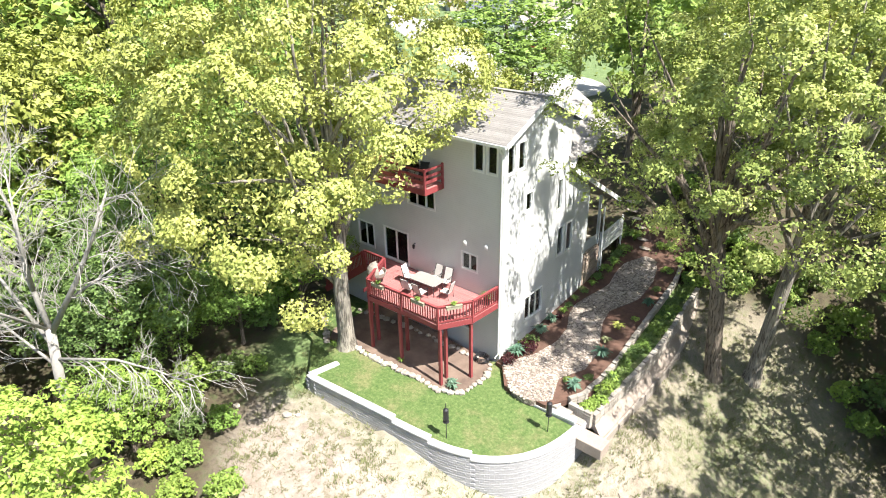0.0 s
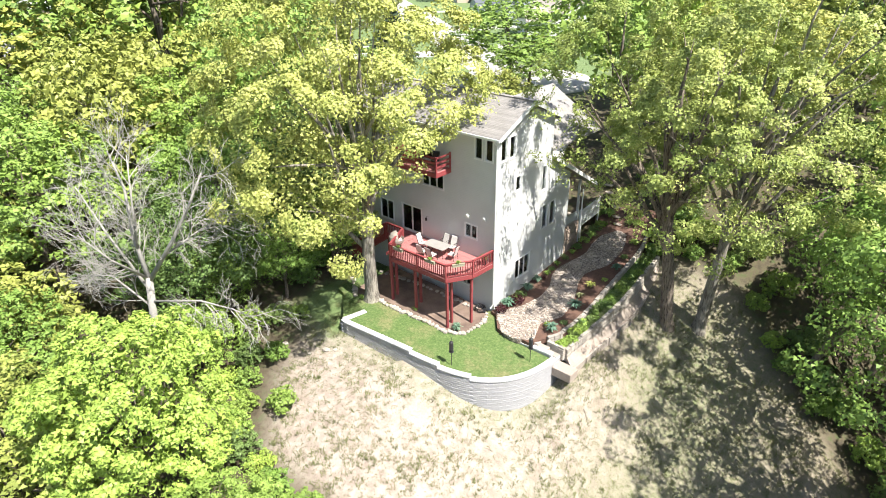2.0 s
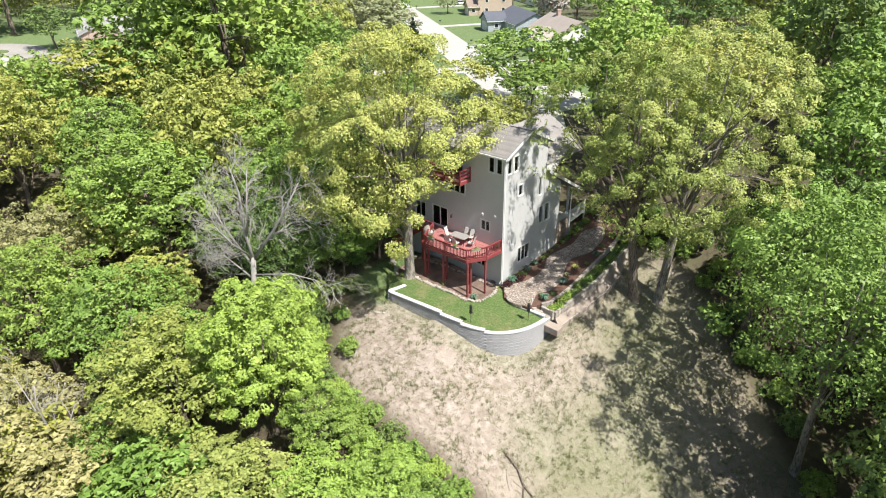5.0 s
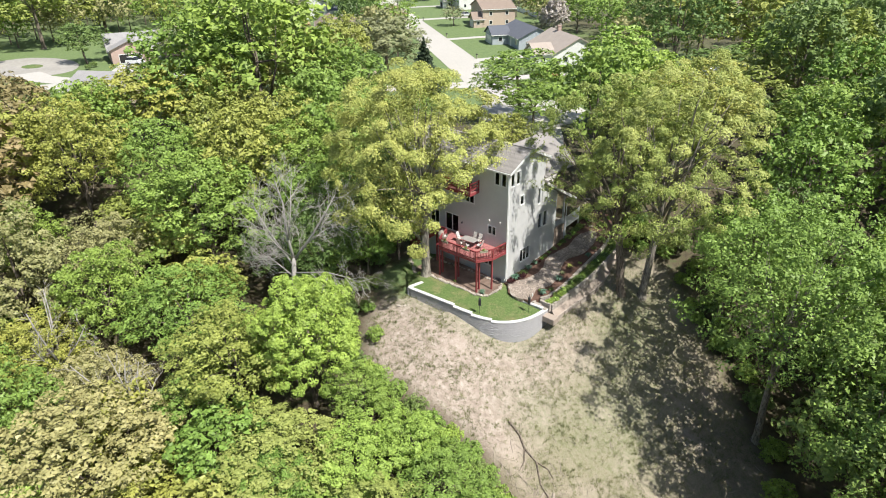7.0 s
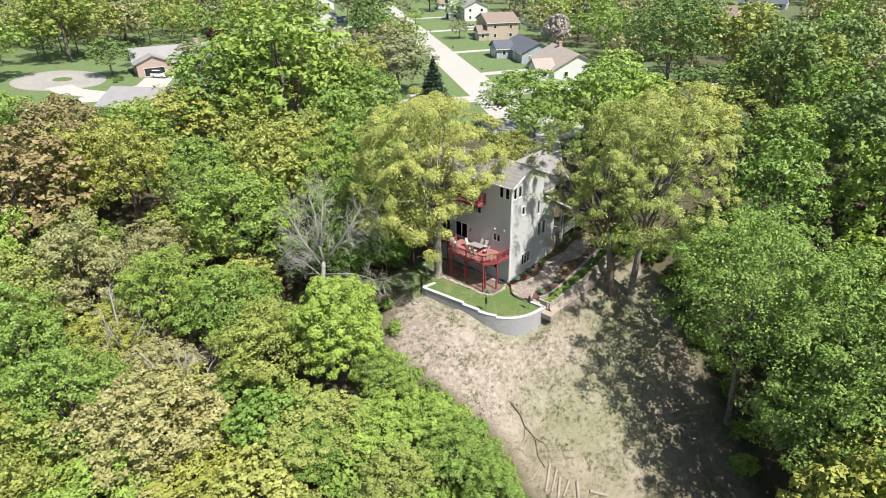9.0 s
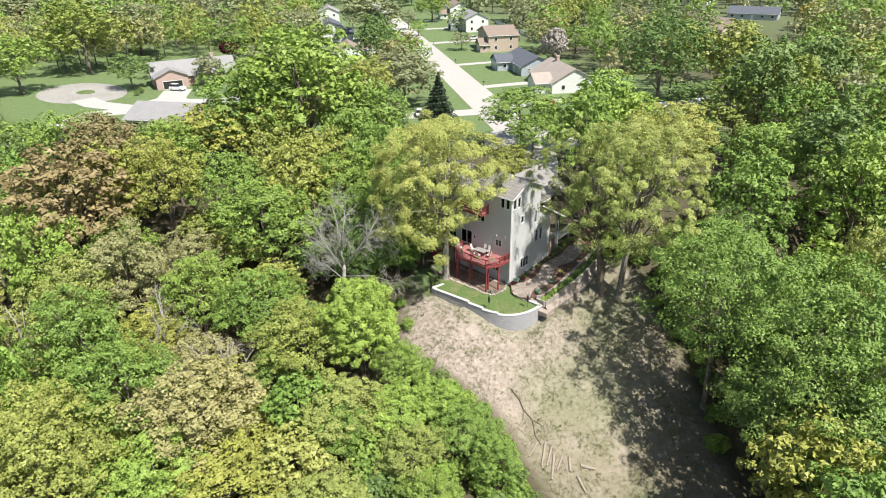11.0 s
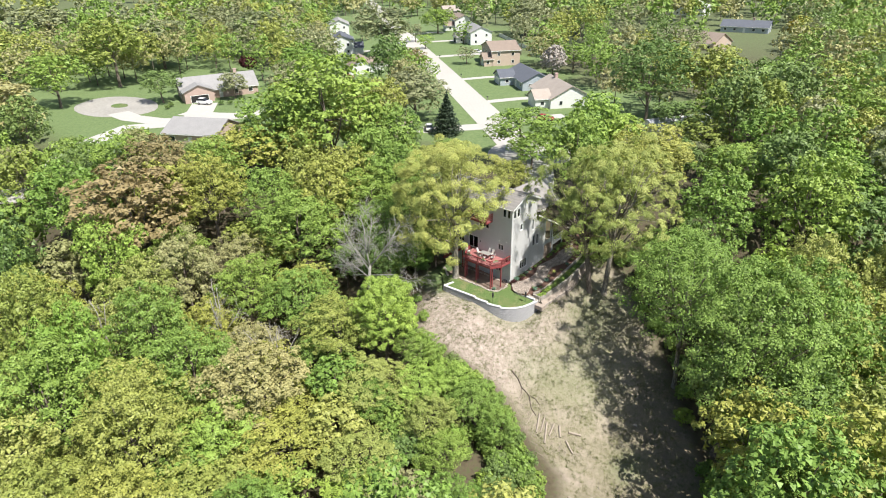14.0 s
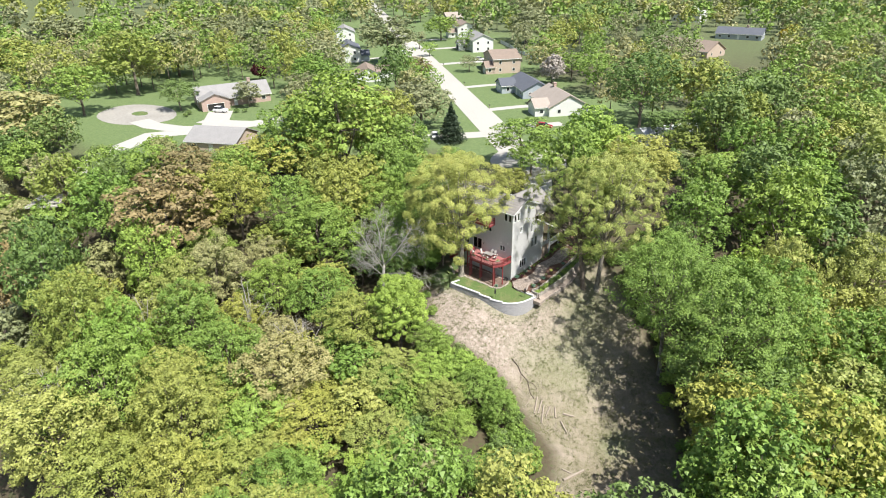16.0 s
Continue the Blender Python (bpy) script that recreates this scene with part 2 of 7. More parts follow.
def leaves_at(rng, centres, normals, size, spread=0.8, per=4):
    """Bent four-cornered leaves at the given places, facing roughly along the normals."""
    n = len(centres)
    nn = normals + rng.normal(0, spread, (n, 3))
    nn /= np.linalg.norm(nn, axis=1)[:, None] + 1e-9
    t = np.cross(nn, rng.normal(0, 1, (n, 3)))
    t /= np.linalg.norm(t, axis=1)[:, None] + 1e-9
    b = np.cross(nn, t)
    L = (size * rng.uniform(0.6, 1.35, n))[:, None]
    Wd = L * rng.uniform(0.55, 0.8, n)[:, None]
    c = centres
    if per == 3:
        return np.stack([c - t * L * 0.6, c + b * Wd * 0.6 + t * L * 0.25, c - b * Wd * 0.6 + t * L * 0.4 + nn * L * 0.1], 1).reshape(-1, 3)
    v = np.stack([c - t * L * 0.5, c + b * Wd * 0.5 + nn * L * 0.12, c + t * L * 0.5 - nn * L * 0.1, c - b * Wd * 0.5 + nn * L * 0.12], 1)
    return v.reshape(-1, 3)


# ---- the lie of the land ----
def smooth(a, b, v):
    k = np.clip((v - a) / (b - a), 0, 1)
    return k * k * (3 - 2 * k)


def hill(x, y):
    """Height of the natural ground: a slope that falls from the house, and the level neighbourhood behind it."""
    x, y = np.asarray(x, float), np.asarray(y, float)
    side = 0.07 - 0.44 * x + 0.14 * y
    front = -0.45 + 0.26 * np.minimum(y + 5.5, 0)
    low = np.minimum(side, front) - np.log1p(np.exp(-1.3 * np.minimum(np.abs(side - front), 50))) / 1.3
    low = np.where(low < -8, -8 - 5 * np.tanh((-8 - low) / 5), low)
    low = low - 0.35 * np.exp(-((x - 4.6) ** 2 + (y + 5.4) ** 2) / 12)
    low = low + 1.3 * np.exp(-((x - 7.3) ** 2 / 1.5 + (y - 0.5) ** 2 / 12))
    rise = smooth(6, 27, y - 0.55 * np.maximum(x - 7, 0))
    west = smooth(-22, -62, x) * smooth(-62, -18, y)
    k = 1 - (1 - rise) * (1 - west)
    z = low * (1 - k) + 5.0 * k
    return z + 0.10 * np.sin(x * 0.7 + 1.3) * np.sin(y * 0.55) * np.clip((np.hypot(x, y) - 14) / 10, 0, 1) * (1 - k)


def height(x, y):
    return float(hill(x, y))

# ---- ground ----
def axis_values(lo, hi, step, far):
    core = list(np.arange(lo, hi + 1e-6, step))
    out, d = [], step
    v = core[-1]
    while v < far:
        d *= 1.22
        v += d
        out.append(v)
    back, d, v = [], step, core[0]
    while v > -far:
        d *= 1.22
        v -= d
        back.append(v)
    return np.array(back[::-1] + core + out)


WALL_LINE = [(-6.6, -5.75), (-7.0, -7.45), (-4.4, -7.2), (-1.7, -6.95), (0.8, -6.72), (2.4, -6.35), (3.6, -5.72), (4.6, -4.75), (5.25, -3.5), (5.55, -2.1), (5.62, -0.7)]


def inside(poly, x, y):
    c = np.zeros(np.shape(x), bool)
    for (x0, y0), (x1, y1) in zip(poly, poly[1:] + poly[:1]):
        with np.errstate(divide="ignore", invalid="ignore"):
            c ^= ((y0 > y) != (y1 > y)) & (x < (x1 - x0) * (y - y0) / (y1 - y0 + 1e-12) + x0)
    return c


PAD = WALL_LINE[1:] + [(6.4, -0.9), (6.5, 5.0), (6.2, 12.2), (4.5, 12.4), (4.3, 16.5), (-0.3, 16.5), (-0.3, -0.2), (-9.0, -0.2), (-9.0, -4.5)]


def build_ground():
    xs, ys = axis_values(-34, 42, 0.72, 1600), axis_values(-48, 34, 0.72, 1600)
    X, Y = np.meshgrid(xs, ys, indexing="ij")
    Z = hill(X, Y)
    pad = inside(PAD, X, Y)
    Z = np.where(pad, np.minimum(Z, -1.6 + 0.09 * np.maximum(Y, 0)), Z)
    n, m = X.shape
    idx = np.arange(n * m).reshape(n, m)
    q = np.stack([idx[:-1, :-1], idx[1:, :-1], idx[1:, 1:], idx[:-1, 1:]], -1).reshape(-1, 4)
    me = bpy.data.meshes.new("ground")
    me.from_pydata(np.stack([X, Y, Z], -1).reshape(-1, 3).tolist(), [], q.tolist())
    for name, val in (("bare", bare_ground(X, Y)), ("turf", turf_ground(X, Y)), ("cover", cover_ground(X, Y)), ("earth", earth_ground(X, Y))):
        a = me.attributes.new(name, "FLOAT", "POINT")
        a.data.foreach_set("value", val.astype(np.float32).ravel())
    me.materials.append(ground_material())
    me.polygons.foreach_set("use_smooth", [True] * len(me.polygons))
    return tagged(new("ground", me), "dry tan hillside with thin grass, leaf litter and distant lawns", "ground", kind="structure")


def bare_ground(x, y):
    """1 on the open dry slope below the house, 0 in the woods."""
    poly = [(-9.5, -6.0), (-8.0, -12.0), (-3.5, -16.3), (3.3, -15.8), (9.5, -15.0), (16.0, -16.5), (22.0, -18.0), (27.0, -26.0), (31.0, -34.0), (44.0, -28.0), (38.0, -15.0), (33.0, -4.0), (27.0, 3.5), (21.0, 8.8), (15.0, 12.8), (11.5, 14.6), (6.3, 13.0), (6.3, 0), (0, 0), (-8, -4)]
    d = np.full(np.shape(x), 1e9)
    for (x0, y0), (x1, y1) in zip(poly, poly[1:] + poly[:1]):
        L2 = (x1 - x0) ** 2 + (y1 - y0) ** 2
        t = np.clip(((x - x0) * (x1 - x0) + (y - y0) * (y1 - y0)) / L2, 0, 1)
        d = np.minimum(d, np.hypot(x - x0 - t * (x1 - x0), y - y0 - t * (y1 - y0)))
    d = np.where(inside(poly, x, y), d, -d)
    return smooth(-1.2, 1.2, d)


def turf_ground(x, y):
    """1 on mown lawns of the neighbourhood and beside the house."""
    s, t = (x + 105.5) * -0.805 + (y - 98.5) * 0.593, (x + 105.5) * 0.593 + (y - 98.5) * 0.805
    far = smooth(-95, -80, s) * (1 - smooth(300, 360, s)) * (1 - smooth(44, 54, t)) * smooth(-52, -42, t)
    far = np.maximum(far, smooth(26, 36, y) * (1 - smooth(-22, -12, x)) * (1 - smooth(70, 90, np.hypot(x + 45, y - 45))))
    left = smooth(-13, -11.5, x) * (1 - smooth(-7.5, -6.5, x)) * smooth(-9.5, -7.5, y) * (1 - smooth(0, 3, y))
    west = smooth(-78, -92, x) * smooth(-40, -20, y) * smooth(-230, -200, x) * (1 - smooth(60, 75, y))
    spot = 0.75 * np.exp(-((x - 27.1) ** 2 / 5 + (y + 10.9) ** 2 / 9))
    d = np.full(np.shape(x), 1e9)
    for (x0, y0), (x1, y1) in zip(WALL_LINE, WALL_LINE[1:]):
        t = np.clip(((x - x0) * (x1 - x0) + (y - y0) * (y1 - y0)) / ((x1 - x0) ** 2 + (y1 - y0) ** 2), 0, 1)
        d = np.minimum(d, np.hypot(x - x0 - t * (x1 - x0), y - y0 - t * (y1 - y0)))
    foot = 0.42 * (1 - smooth(0.4, 2.6, d))
    thin = 0.30 * np.exp(-((x - 10.5) ** 2 / 14 + (y + 9.0) ** 2 / 8)) + 0.62 * np.exp(-((x - 11.5) ** 2 / 22 + (y - 6.5) ** 2 / 40)) + 0.45 * np.exp(-((x - 16) ** 2 / 30 + (y + 4) ** 2 / 30))
    away = 0.8 * smooth(230, 300, np.hypot(x - 40, y + 60))
    return np.clip(far + away + left + west + spot + foot + thin, 0, 1)


def cover_ground(x, y):
    """How thickly straw and thin grass cover the dry slope: bare below the wall's west end, thicker to the east and south."""
    east = smooth(3.0, 13.0, x + 0.25 * y)
    south = 0.5 * smooth(6, 14, x) * smooth(-6, -12, y)
    worn = 0.55 * np.exp(-((x - 3.5) ** 2 / 30 + (y + 13.0) ** 2 / 10)) + 0.35 * np.exp(-((x - 8.0) ** 2 / 6 + (y + 0.5) ** 2 / 20))
    return np.clip(0.16 + 0.5 * east + 0.8 * south - worn, 0, 1)


def earth_ground(x, y):
    """Brown trodden earth and leaf litter under the trees on the east side of the slope."""
    return np.clip(0.85 * smooth(17, 27, x + 0.25 * y) + 0.75 * np.exp(-((x - 12) ** 2 / 30 + (y - 7) ** 2 / 45)), 0, 1)


def ground_material():
    m, nd, lk, bs = nodes_of("ground_cover")
    at = {}
    for name in ("bare", "turf", "cover", "earth"):
        a = nd.new("ShaderNodeAttribute")
        a.attribute_name = name
        at[name] = a.outputs["Fac"]

    def math_node(op, p, q):
        k = nd.new("ShaderNodeMath")
        k.operation, k.use_clamp = op, True
        for i, v in enumerate((p, q)):
            if isinstance(v, (int, float)):
                k.inputs[i].default_value = v
            else:
                lk.new(v, k.inputs[i])
        return k.outputs[0]

    def grey(src, lo, hi, top=1.0):
        return ramp(nd, lk, src, [(lo, (0, 0, 0)), (hi, (top,) * 3)])

    n1, n2, n3 = noise_tex(nd, lk, 0.24, 5, 0.65), noise_tex(nd, lk, 1.7, 5, 0.7), noise_tex(nd, lk, 13, 4, 0.75)
    n4, n5 = noise_tex(nd, lk, 4.2, 4, 0.7, dist=0.6), noise_tex(nd, lk, 34, 3, 0.8)
    n6 = noise_tex(nd, lk, 2.6, 3, 0.5, dist=1.0)
    dirt = ramp(nd, lk, n2, [(0.28, (0.27, 0.215, 0.175)), (0.5, (0.375, 0.315, 0.27)), (0.70, (0.50, 0.435, 0.385))])
    dirt = mixc(nd, lk, 1.0, dirt, ramp(nd, lk, n5, [(0.3, (0.70, 0.68, 0.66)), (0.7, (1.18, 1.18, 1.16))]), "MULTIPLY")
    straw = ramp(nd, lk, n5, [(0.30, (0.12, 0.11, 0.058)), (0.46, (0.25, 0.222, 0.145)), (0.62, (0.375, 0.33, 0.25)), (0.78, (0.52, 0.465, 0.385))])
    green = ramp(nd, lk, n5, [(0.32, (0.075, 0.09, 0.03)), (0.7, (0.22, 0.225, 0.10))])
    straw = mixc(nd, lk, grey(n2, 0.48, 0.66, 0.7), straw, green)
    edge = math_node("ADD", math_node("MULTIPLY", at["cover"], 0.75), math_node("MULTIPLY", n4, 0.55))
    slope = mixc(nd, lk, grey(edge, 0.47, 0.84, 0.85), dirt, straw)
    # small dark tufts and washed pale patches
    slope = mixc(nd, lk, grey(math_node("MULTIPLY", grey(n6, 0.53, 0.62), grey(n3, 0.40, 0.58)), 0.1, 0.7, 0.8), slope, ramp(nd, lk, n5, [(0.3, (0.075, 0.078, 0.032)), (0.7, (0.19, 0.175, 0.09))]))
    slope = mixc(nd, lk, ramp(nd, lk, n1, [(0.34, (0.6,) * 3), (0.47, (0, 0, 0))]), slope, mixc(nd, lk, 1.0, (0.47, 0.39, 0.335), ramp(nd, lk, n3, [(0.3, (0.8,) * 3), (0.7, (1.12,) * 3)]), "MULTIPLY"))
    soil = ramp(nd, lk, n3, [(0.28, (0.11, 0.082, 0.058)), (0.5, (0.235, 0.185, 0.14)), (0.72, (0.38, 0.31, 0.245))])
    soil = mixc(nd, lk, grey(n4, 0.48, 0.64, 0.7), soil, green)
    slope = mixc(nd, lk, math_node("MULTIPLY", at["earth"], grey(n2, 0.30, 0.52)), slope, soil)
    litter = ramp(nd, lk, n2, [(0.3, (0.05, 0.04, 0.026)), (0.5, (0.10, 0.08, 0.048)), (0.68, (0.07, 0.095, 0.032))])
    lawn = ramp(nd, lk, n2, [(0.3, (0.10, 0.16, 0.05)), (0.7, (0.19, 0.25, 0.10))])
    lawn = mixc(nd, lk, 1.0, lawn, ramp(nd, lk, n3, [(0.3, (0.72,) * 3), (0.7, (1.2,) * 3)]), "MULTIPLY")
    col = mixc(nd, lk, at["bare"], litter, slope)
    patch = math_node("MULTIPLY", at["turf"], ramp(nd, lk, n4, [(0.40, (0.35,) * 3), (0.62, (1.0,) * 3)]))
    keep = math_node("MULTIPLY", math_node("SUBTRACT", at["turf"], 0.667), 3.0)
    col = mixc(nd, lk, math_node("MAXIMUM", patch, keep), col, lawn)
    lk.new(col, bs.inputs["Base Color"])
    bs.inputs["Roughness"].default_value = 0.95
    bump(nd, lk, bs, n3, 0.8, 0.06)
    return m


build_ground()

# ---- house ----
def wall_mesh(name, material, along, u0, u1, z0, z1, at, holes, thick=0.2, inward=1, top=None):
    """A wall along x or y with openings cut through it. top: points (u, z) of a sloping top edge above z1."""
    bm = bmesh.new()
    us = sorted({u0, u1, *[h[0] for h in holes], *[h[1] for h in holes]})
    zs = sorted({z0, z1, *[h[2] for h in holes], *[h[3] for h in holes]})
    a, b = sorted((at, at + inward * thick))

    def put(ua, ub, za, zb):
        if along == "x":
            box(bm, ua, ub, a, b, za, zb)
        else:
            box(bm, a, b, ua, ub, za, zb)
    for ua, ub in zip(us, us[1:]):
        for za, zb in zip(zs, zs[1:]):
            if not any(h[0] < (ua + ub) / 2 < h[1] and h[2] < (za + zb) / 2 < h[3] for h in holes):
                put(ua, ub, za, zb)
    if top:
        pts = [(u0, z1)] + top + [(u1, z1)]
        lo = [bm.verts.new((u, a, z) if along == "x" else (a, u, z)) for u, z in pts]
        hi = [bm.verts.new((u, b, z) if along == "x" else (b, u, z)) for u, z in pts]
        bm.faces.new(lo)
        bm.faces.new(hi[::-1])
        for i in range(len(pts)):
            j = (i + 1) % len(pts)
            bm.faces.new((lo[i], lo[j], hi[j], hi[i]))
    bmesh.ops.remove_doubles(bm, verts=bm.verts[:], dist=0.0005)
    return to_mesh(bm, name, material)


def window(parent, along, u0, u1, z0, z1, at, out, lights=1, name="window", gap=0.0):
    """A white window in an opening: frame, sash bars and panes; out is +1 or -1, the side that it faces."""
    def P(bm, ua, ub, za, zb, d0, d1):
        d0, d1 = sorted((at + out * d0, at + out * d1))
        if along == "x":
            box(bm, ua, ub, d0, d1, za, zb)
        else:
            box(bm, d0, d1, ua, ub, za, zb)
    w = part(name, bmesh_frame(P, u0, u1, z0, z1, 0.09, -0.12, 0.035), WHITE, parent)
    n = lights
    step = (u1 - u0 - 0.10) / n
    for i in range(n):
        a, b = u0 + 0.05 + i * step, u0 + 0.05 + (i + 1) * step
        part("sash", bmesh_frame(P, a + 0.005, b - 0.005, z0 + 0.055, z1 - 0.055, 0.055, -0.09, -0.03), WHITE, w)
        bm = bmesh.new()
        P(bm, a + 0.05, b - 0.05, z0 + 0.1, z1 - 0.1, -0.07, -0.06)
        g = part("pane", bm, GLASS, w, "dark clear glass pane")
        g.visible_shadow = False
    return w


def bmesh_frame(P, a, b, z0, z1, w, d0, d1):
    bm = bmesh.new()
    P(bm, a, b, z0, z0 + w, d0, d1)
    P(bm, a, b, z1 - w, z1, d0, d1)
    P(bm, a, a + w, z0 + w, z1 - w, d0, d1)
    P(bm, b - w, b, z0 + w, z1 - w, d0, d1)
    return bm


FW = [(-1.85, -1.15, 10.2, 11.72), (-1.03, -0.33, 10.2, 11.72), (-6.42, -4.36, 7.4, 8.78), (-8.5, -6.48, 3.47, 5.56), (-10.75, -9.3, 3.75, 5.4), (-2.63, -1.49, 4.62, 5.69), (-3.05, -1.87, 0.95, 1.75), (-7.4, -5.3, 9.25, 11.3)]
SW = [(0.2, 0.95, 10.2, 11.72), (1.1, 1.85, 10.2, 11.72), (1.9, 2.63, 7.78, 8.92), (5.02, 5.62, 6.86, 8.78), (5.28, 6.08, 3.95, 5.83), (6.26, 7.06, 3.9, 5.83), (2.2, 4.06, 1.1, 2.73)]
HW, HD, EAVE, RIDGE = 13.0, 6.2, 12.0, 13.42


def lay_courses(slope, x0, x1, eave, ridge, n):
    """Overlapping courses of shingles from the eave to the ridge."""
    (y0, z0), (y1, z1) = eave, ridge
    L = math.hypot(y1 - y0, z1 - z0)
    up = Vector((0, -(z1 - z0) * (1 if y1 > y0 else -1), abs(y1 - y0))).normalized() + Vector((0, 0, 0.12))
    for i in range(n):
        f = (i + 0.5) / n
        bm = bmesh.new()
        y, z = y0 + (y1 - y0) * f, z0 + (z1 - z0) * f + 0.016
        bar(bm, (x0, y, z), (x1, y, z), L / n * 1.12, 0.016, up)
        part("shingle_course", bm, SHINGLE, slope)


def build_house():
    h = thing("house", "tall grey clapboard house with white trim above a walk-out basement", "house")
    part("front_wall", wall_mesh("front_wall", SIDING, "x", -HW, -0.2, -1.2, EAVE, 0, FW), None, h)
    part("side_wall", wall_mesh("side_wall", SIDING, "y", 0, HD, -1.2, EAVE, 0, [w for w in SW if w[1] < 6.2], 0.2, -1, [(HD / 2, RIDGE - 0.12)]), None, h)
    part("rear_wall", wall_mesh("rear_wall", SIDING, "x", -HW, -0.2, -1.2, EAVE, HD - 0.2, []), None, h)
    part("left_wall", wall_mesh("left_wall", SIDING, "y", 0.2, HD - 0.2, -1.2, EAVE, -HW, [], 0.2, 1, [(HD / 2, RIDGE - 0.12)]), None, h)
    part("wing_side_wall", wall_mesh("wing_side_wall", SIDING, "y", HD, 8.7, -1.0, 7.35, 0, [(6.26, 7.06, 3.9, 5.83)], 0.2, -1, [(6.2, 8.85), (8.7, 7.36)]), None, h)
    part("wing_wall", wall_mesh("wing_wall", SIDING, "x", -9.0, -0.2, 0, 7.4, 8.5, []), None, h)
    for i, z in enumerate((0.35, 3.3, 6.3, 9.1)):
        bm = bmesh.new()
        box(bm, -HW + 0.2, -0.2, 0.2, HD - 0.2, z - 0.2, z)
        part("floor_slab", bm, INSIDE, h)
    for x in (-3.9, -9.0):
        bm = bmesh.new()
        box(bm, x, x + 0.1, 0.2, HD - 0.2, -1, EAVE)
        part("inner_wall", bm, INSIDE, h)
    # main roof: two slopes along x
    k = (RIDGE - EAVE) / (HD / 2)
    for s, nm in ((-1, "front"), (1, "rear")):
        bm = bmesh.new()
        ye = HD / 2 + s * (HD / 2 + 0.42)
        ze = EAVE - 0.42 * k + 0.1
        x0, x1 = -HW - 0.45, 0.42
        lo = [(x0, ye, ze - 0.1), (x1, ye, ze - 0.1), (x1, HD / 2, RIDGE + 0.02), (x0, HD / 2, RIDGE + 0.02)]
        a = [bm.verts.new(v) for v in lo]
        b = [bm.verts.new((v[0], v[1], v[2] + 0.12)) for v in lo]
        bm.faces.new(a)
        bm.faces.new(b)
        for i in range(4):
            j = (i + 1) % 4
            bm.faces.new((a[i], a[j], b[j], b[i]))
        slope = part("roof", bm, SHINGLE, h, "weathered grey-brown shingle slope")
        lay_courses(slope, x0, x1, (ye, ze + 0.02), (HD / 2, RIDGE + 0.14), 30)
        bm = bmesh.new()
        bar(bm, (x0, ye + s * 0.06, ze - 0.06), (x1, ye + s * 0.06, ze - 0.06), 0.13, 0.14)
        part("gutter", bm, WHITE, h, "white gutter")
        for x in (x1 + 0.015, x0 - 0.015):
            bm = bmesh.new()
            bar(bm, (x, ye, ze - 0.06), (x, HD / 2, RIDGE + 0.05), 0.03, 0.24)
            part("rake_board", bm, WHITE, h)
        bm = bmesh.new()
        box(bm, x0 + 0.05, x1 - 0.03, min(ye, HD / 2 + s * HD / 2), max(ye, HD / 2 + s * HD / 2), ze - 0.15, ze - 0.12)
        part("soffit", bm, WHITE, h)
    bm = bmesh.new()
    bar(bm, (-HW - 0.45, HD / 2, RIDGE + 0.15), (0.42, HD / 2, RIDGE + 0.15), 0.32, 0.05)
    part("ridge_cap", bm, SHINGLE, h)
    # wing roof that falls to the rear, over the porch
    bm = bmesh.new()
    lo = [(-9.2, 6.2, 9.0), (0.4, 6.2, 9.0), (0.4, 12.3, 5.42), (-9.2, 12.3, 5.42)]
    a = [bm.verts.new(v) for v in lo]
    b = [bm.verts.new((v[0], v[1], v[2] + 0.14)) for v in lo]
    bm.faces.new(a)
    bm.faces.new(b)
    for i in range(4):
        bm.faces.new((a[i], a[(i + 1) % 4], b[(i + 1) % 4], b[i]))
    slope = part("wing_roof", bm, SHINGLE, h, "grey shingle slope over the porch")
    lay_courses(slope, -9.2, 0.4, (12.3, 5.56), (6.2, 9.14), 42)
    bm = bmesh.new()
    bar(bm, (0.42, 6.2, 9.06), (0.42, 12.35, 5.45), 0.05, 0.26)
    part("rake_board", bm, WHITE, h)
    # cross gable behind
    bm = bmesh.new()
    for s in (-1, 1):
        lo = [(-4.2, 6.0, 12.3), (-4.2, 12.5, 12.3), (-4.2 + s * 4.4, 12.5, 9.6), (-4.2 + s * 4.4, 6.0, 9.6)]
        a = [bm.verts.new(v) for v in lo]
        b = [bm.verts.new((v[0], v[1], v[2] + 0.14)) for v in lo]
        bm.faces.new(a)
        bm.faces.new(b)
        for i in range(4):
            bm.faces.new((a[i], a[(i + 1) % 4], b[(i + 1) % 4], b[i]))
    part("cross_roof", bm, SHINGLE, h, "grey shingle cross gable")
    # trim
    for (x, y) in ((0.02, -0.02),):
        bm = bmesh.new()
        box(bm, -0.11, 0.025, -0.025, 0.11, -0.9, EAVE - 0.1)
        part("corner_board", bm, WHITE, h, "white corner board")
    bm = bmesh.new()
    tube(bm, [(0.0, -0.42, 11.75), (0.0, -0.36, 11.6), (-0.05, -0.07, 11.35), (-0.05, -0.07, 0.25), (-0.05, -0.35, 0.1)], [0.045] * 5, 8)
    part("downspout", bm, WHITE, h, "white downspout")
    for u0, u1, z0, z1 in FW:
        if (u0, z0) in ((-8.5, 3.47), (-7.4, 9.25)):
            continue
        window(h, "x", u0, u1, z0, z1, 0, -1, 3 if u1 - u0 > 2 else 1 if u1 - u0 < 0.8 else 2)
    for u0, u1, z0, z1 in SW:
        window(h, "y", u0, u1, z0, z1, 0, 1, 3 if u1 - u0 > 1.5 else 1)
    window(h, "x", -8.5, -6.48, 3.47, 5.56, 0, -1, 2, "sliding_door")
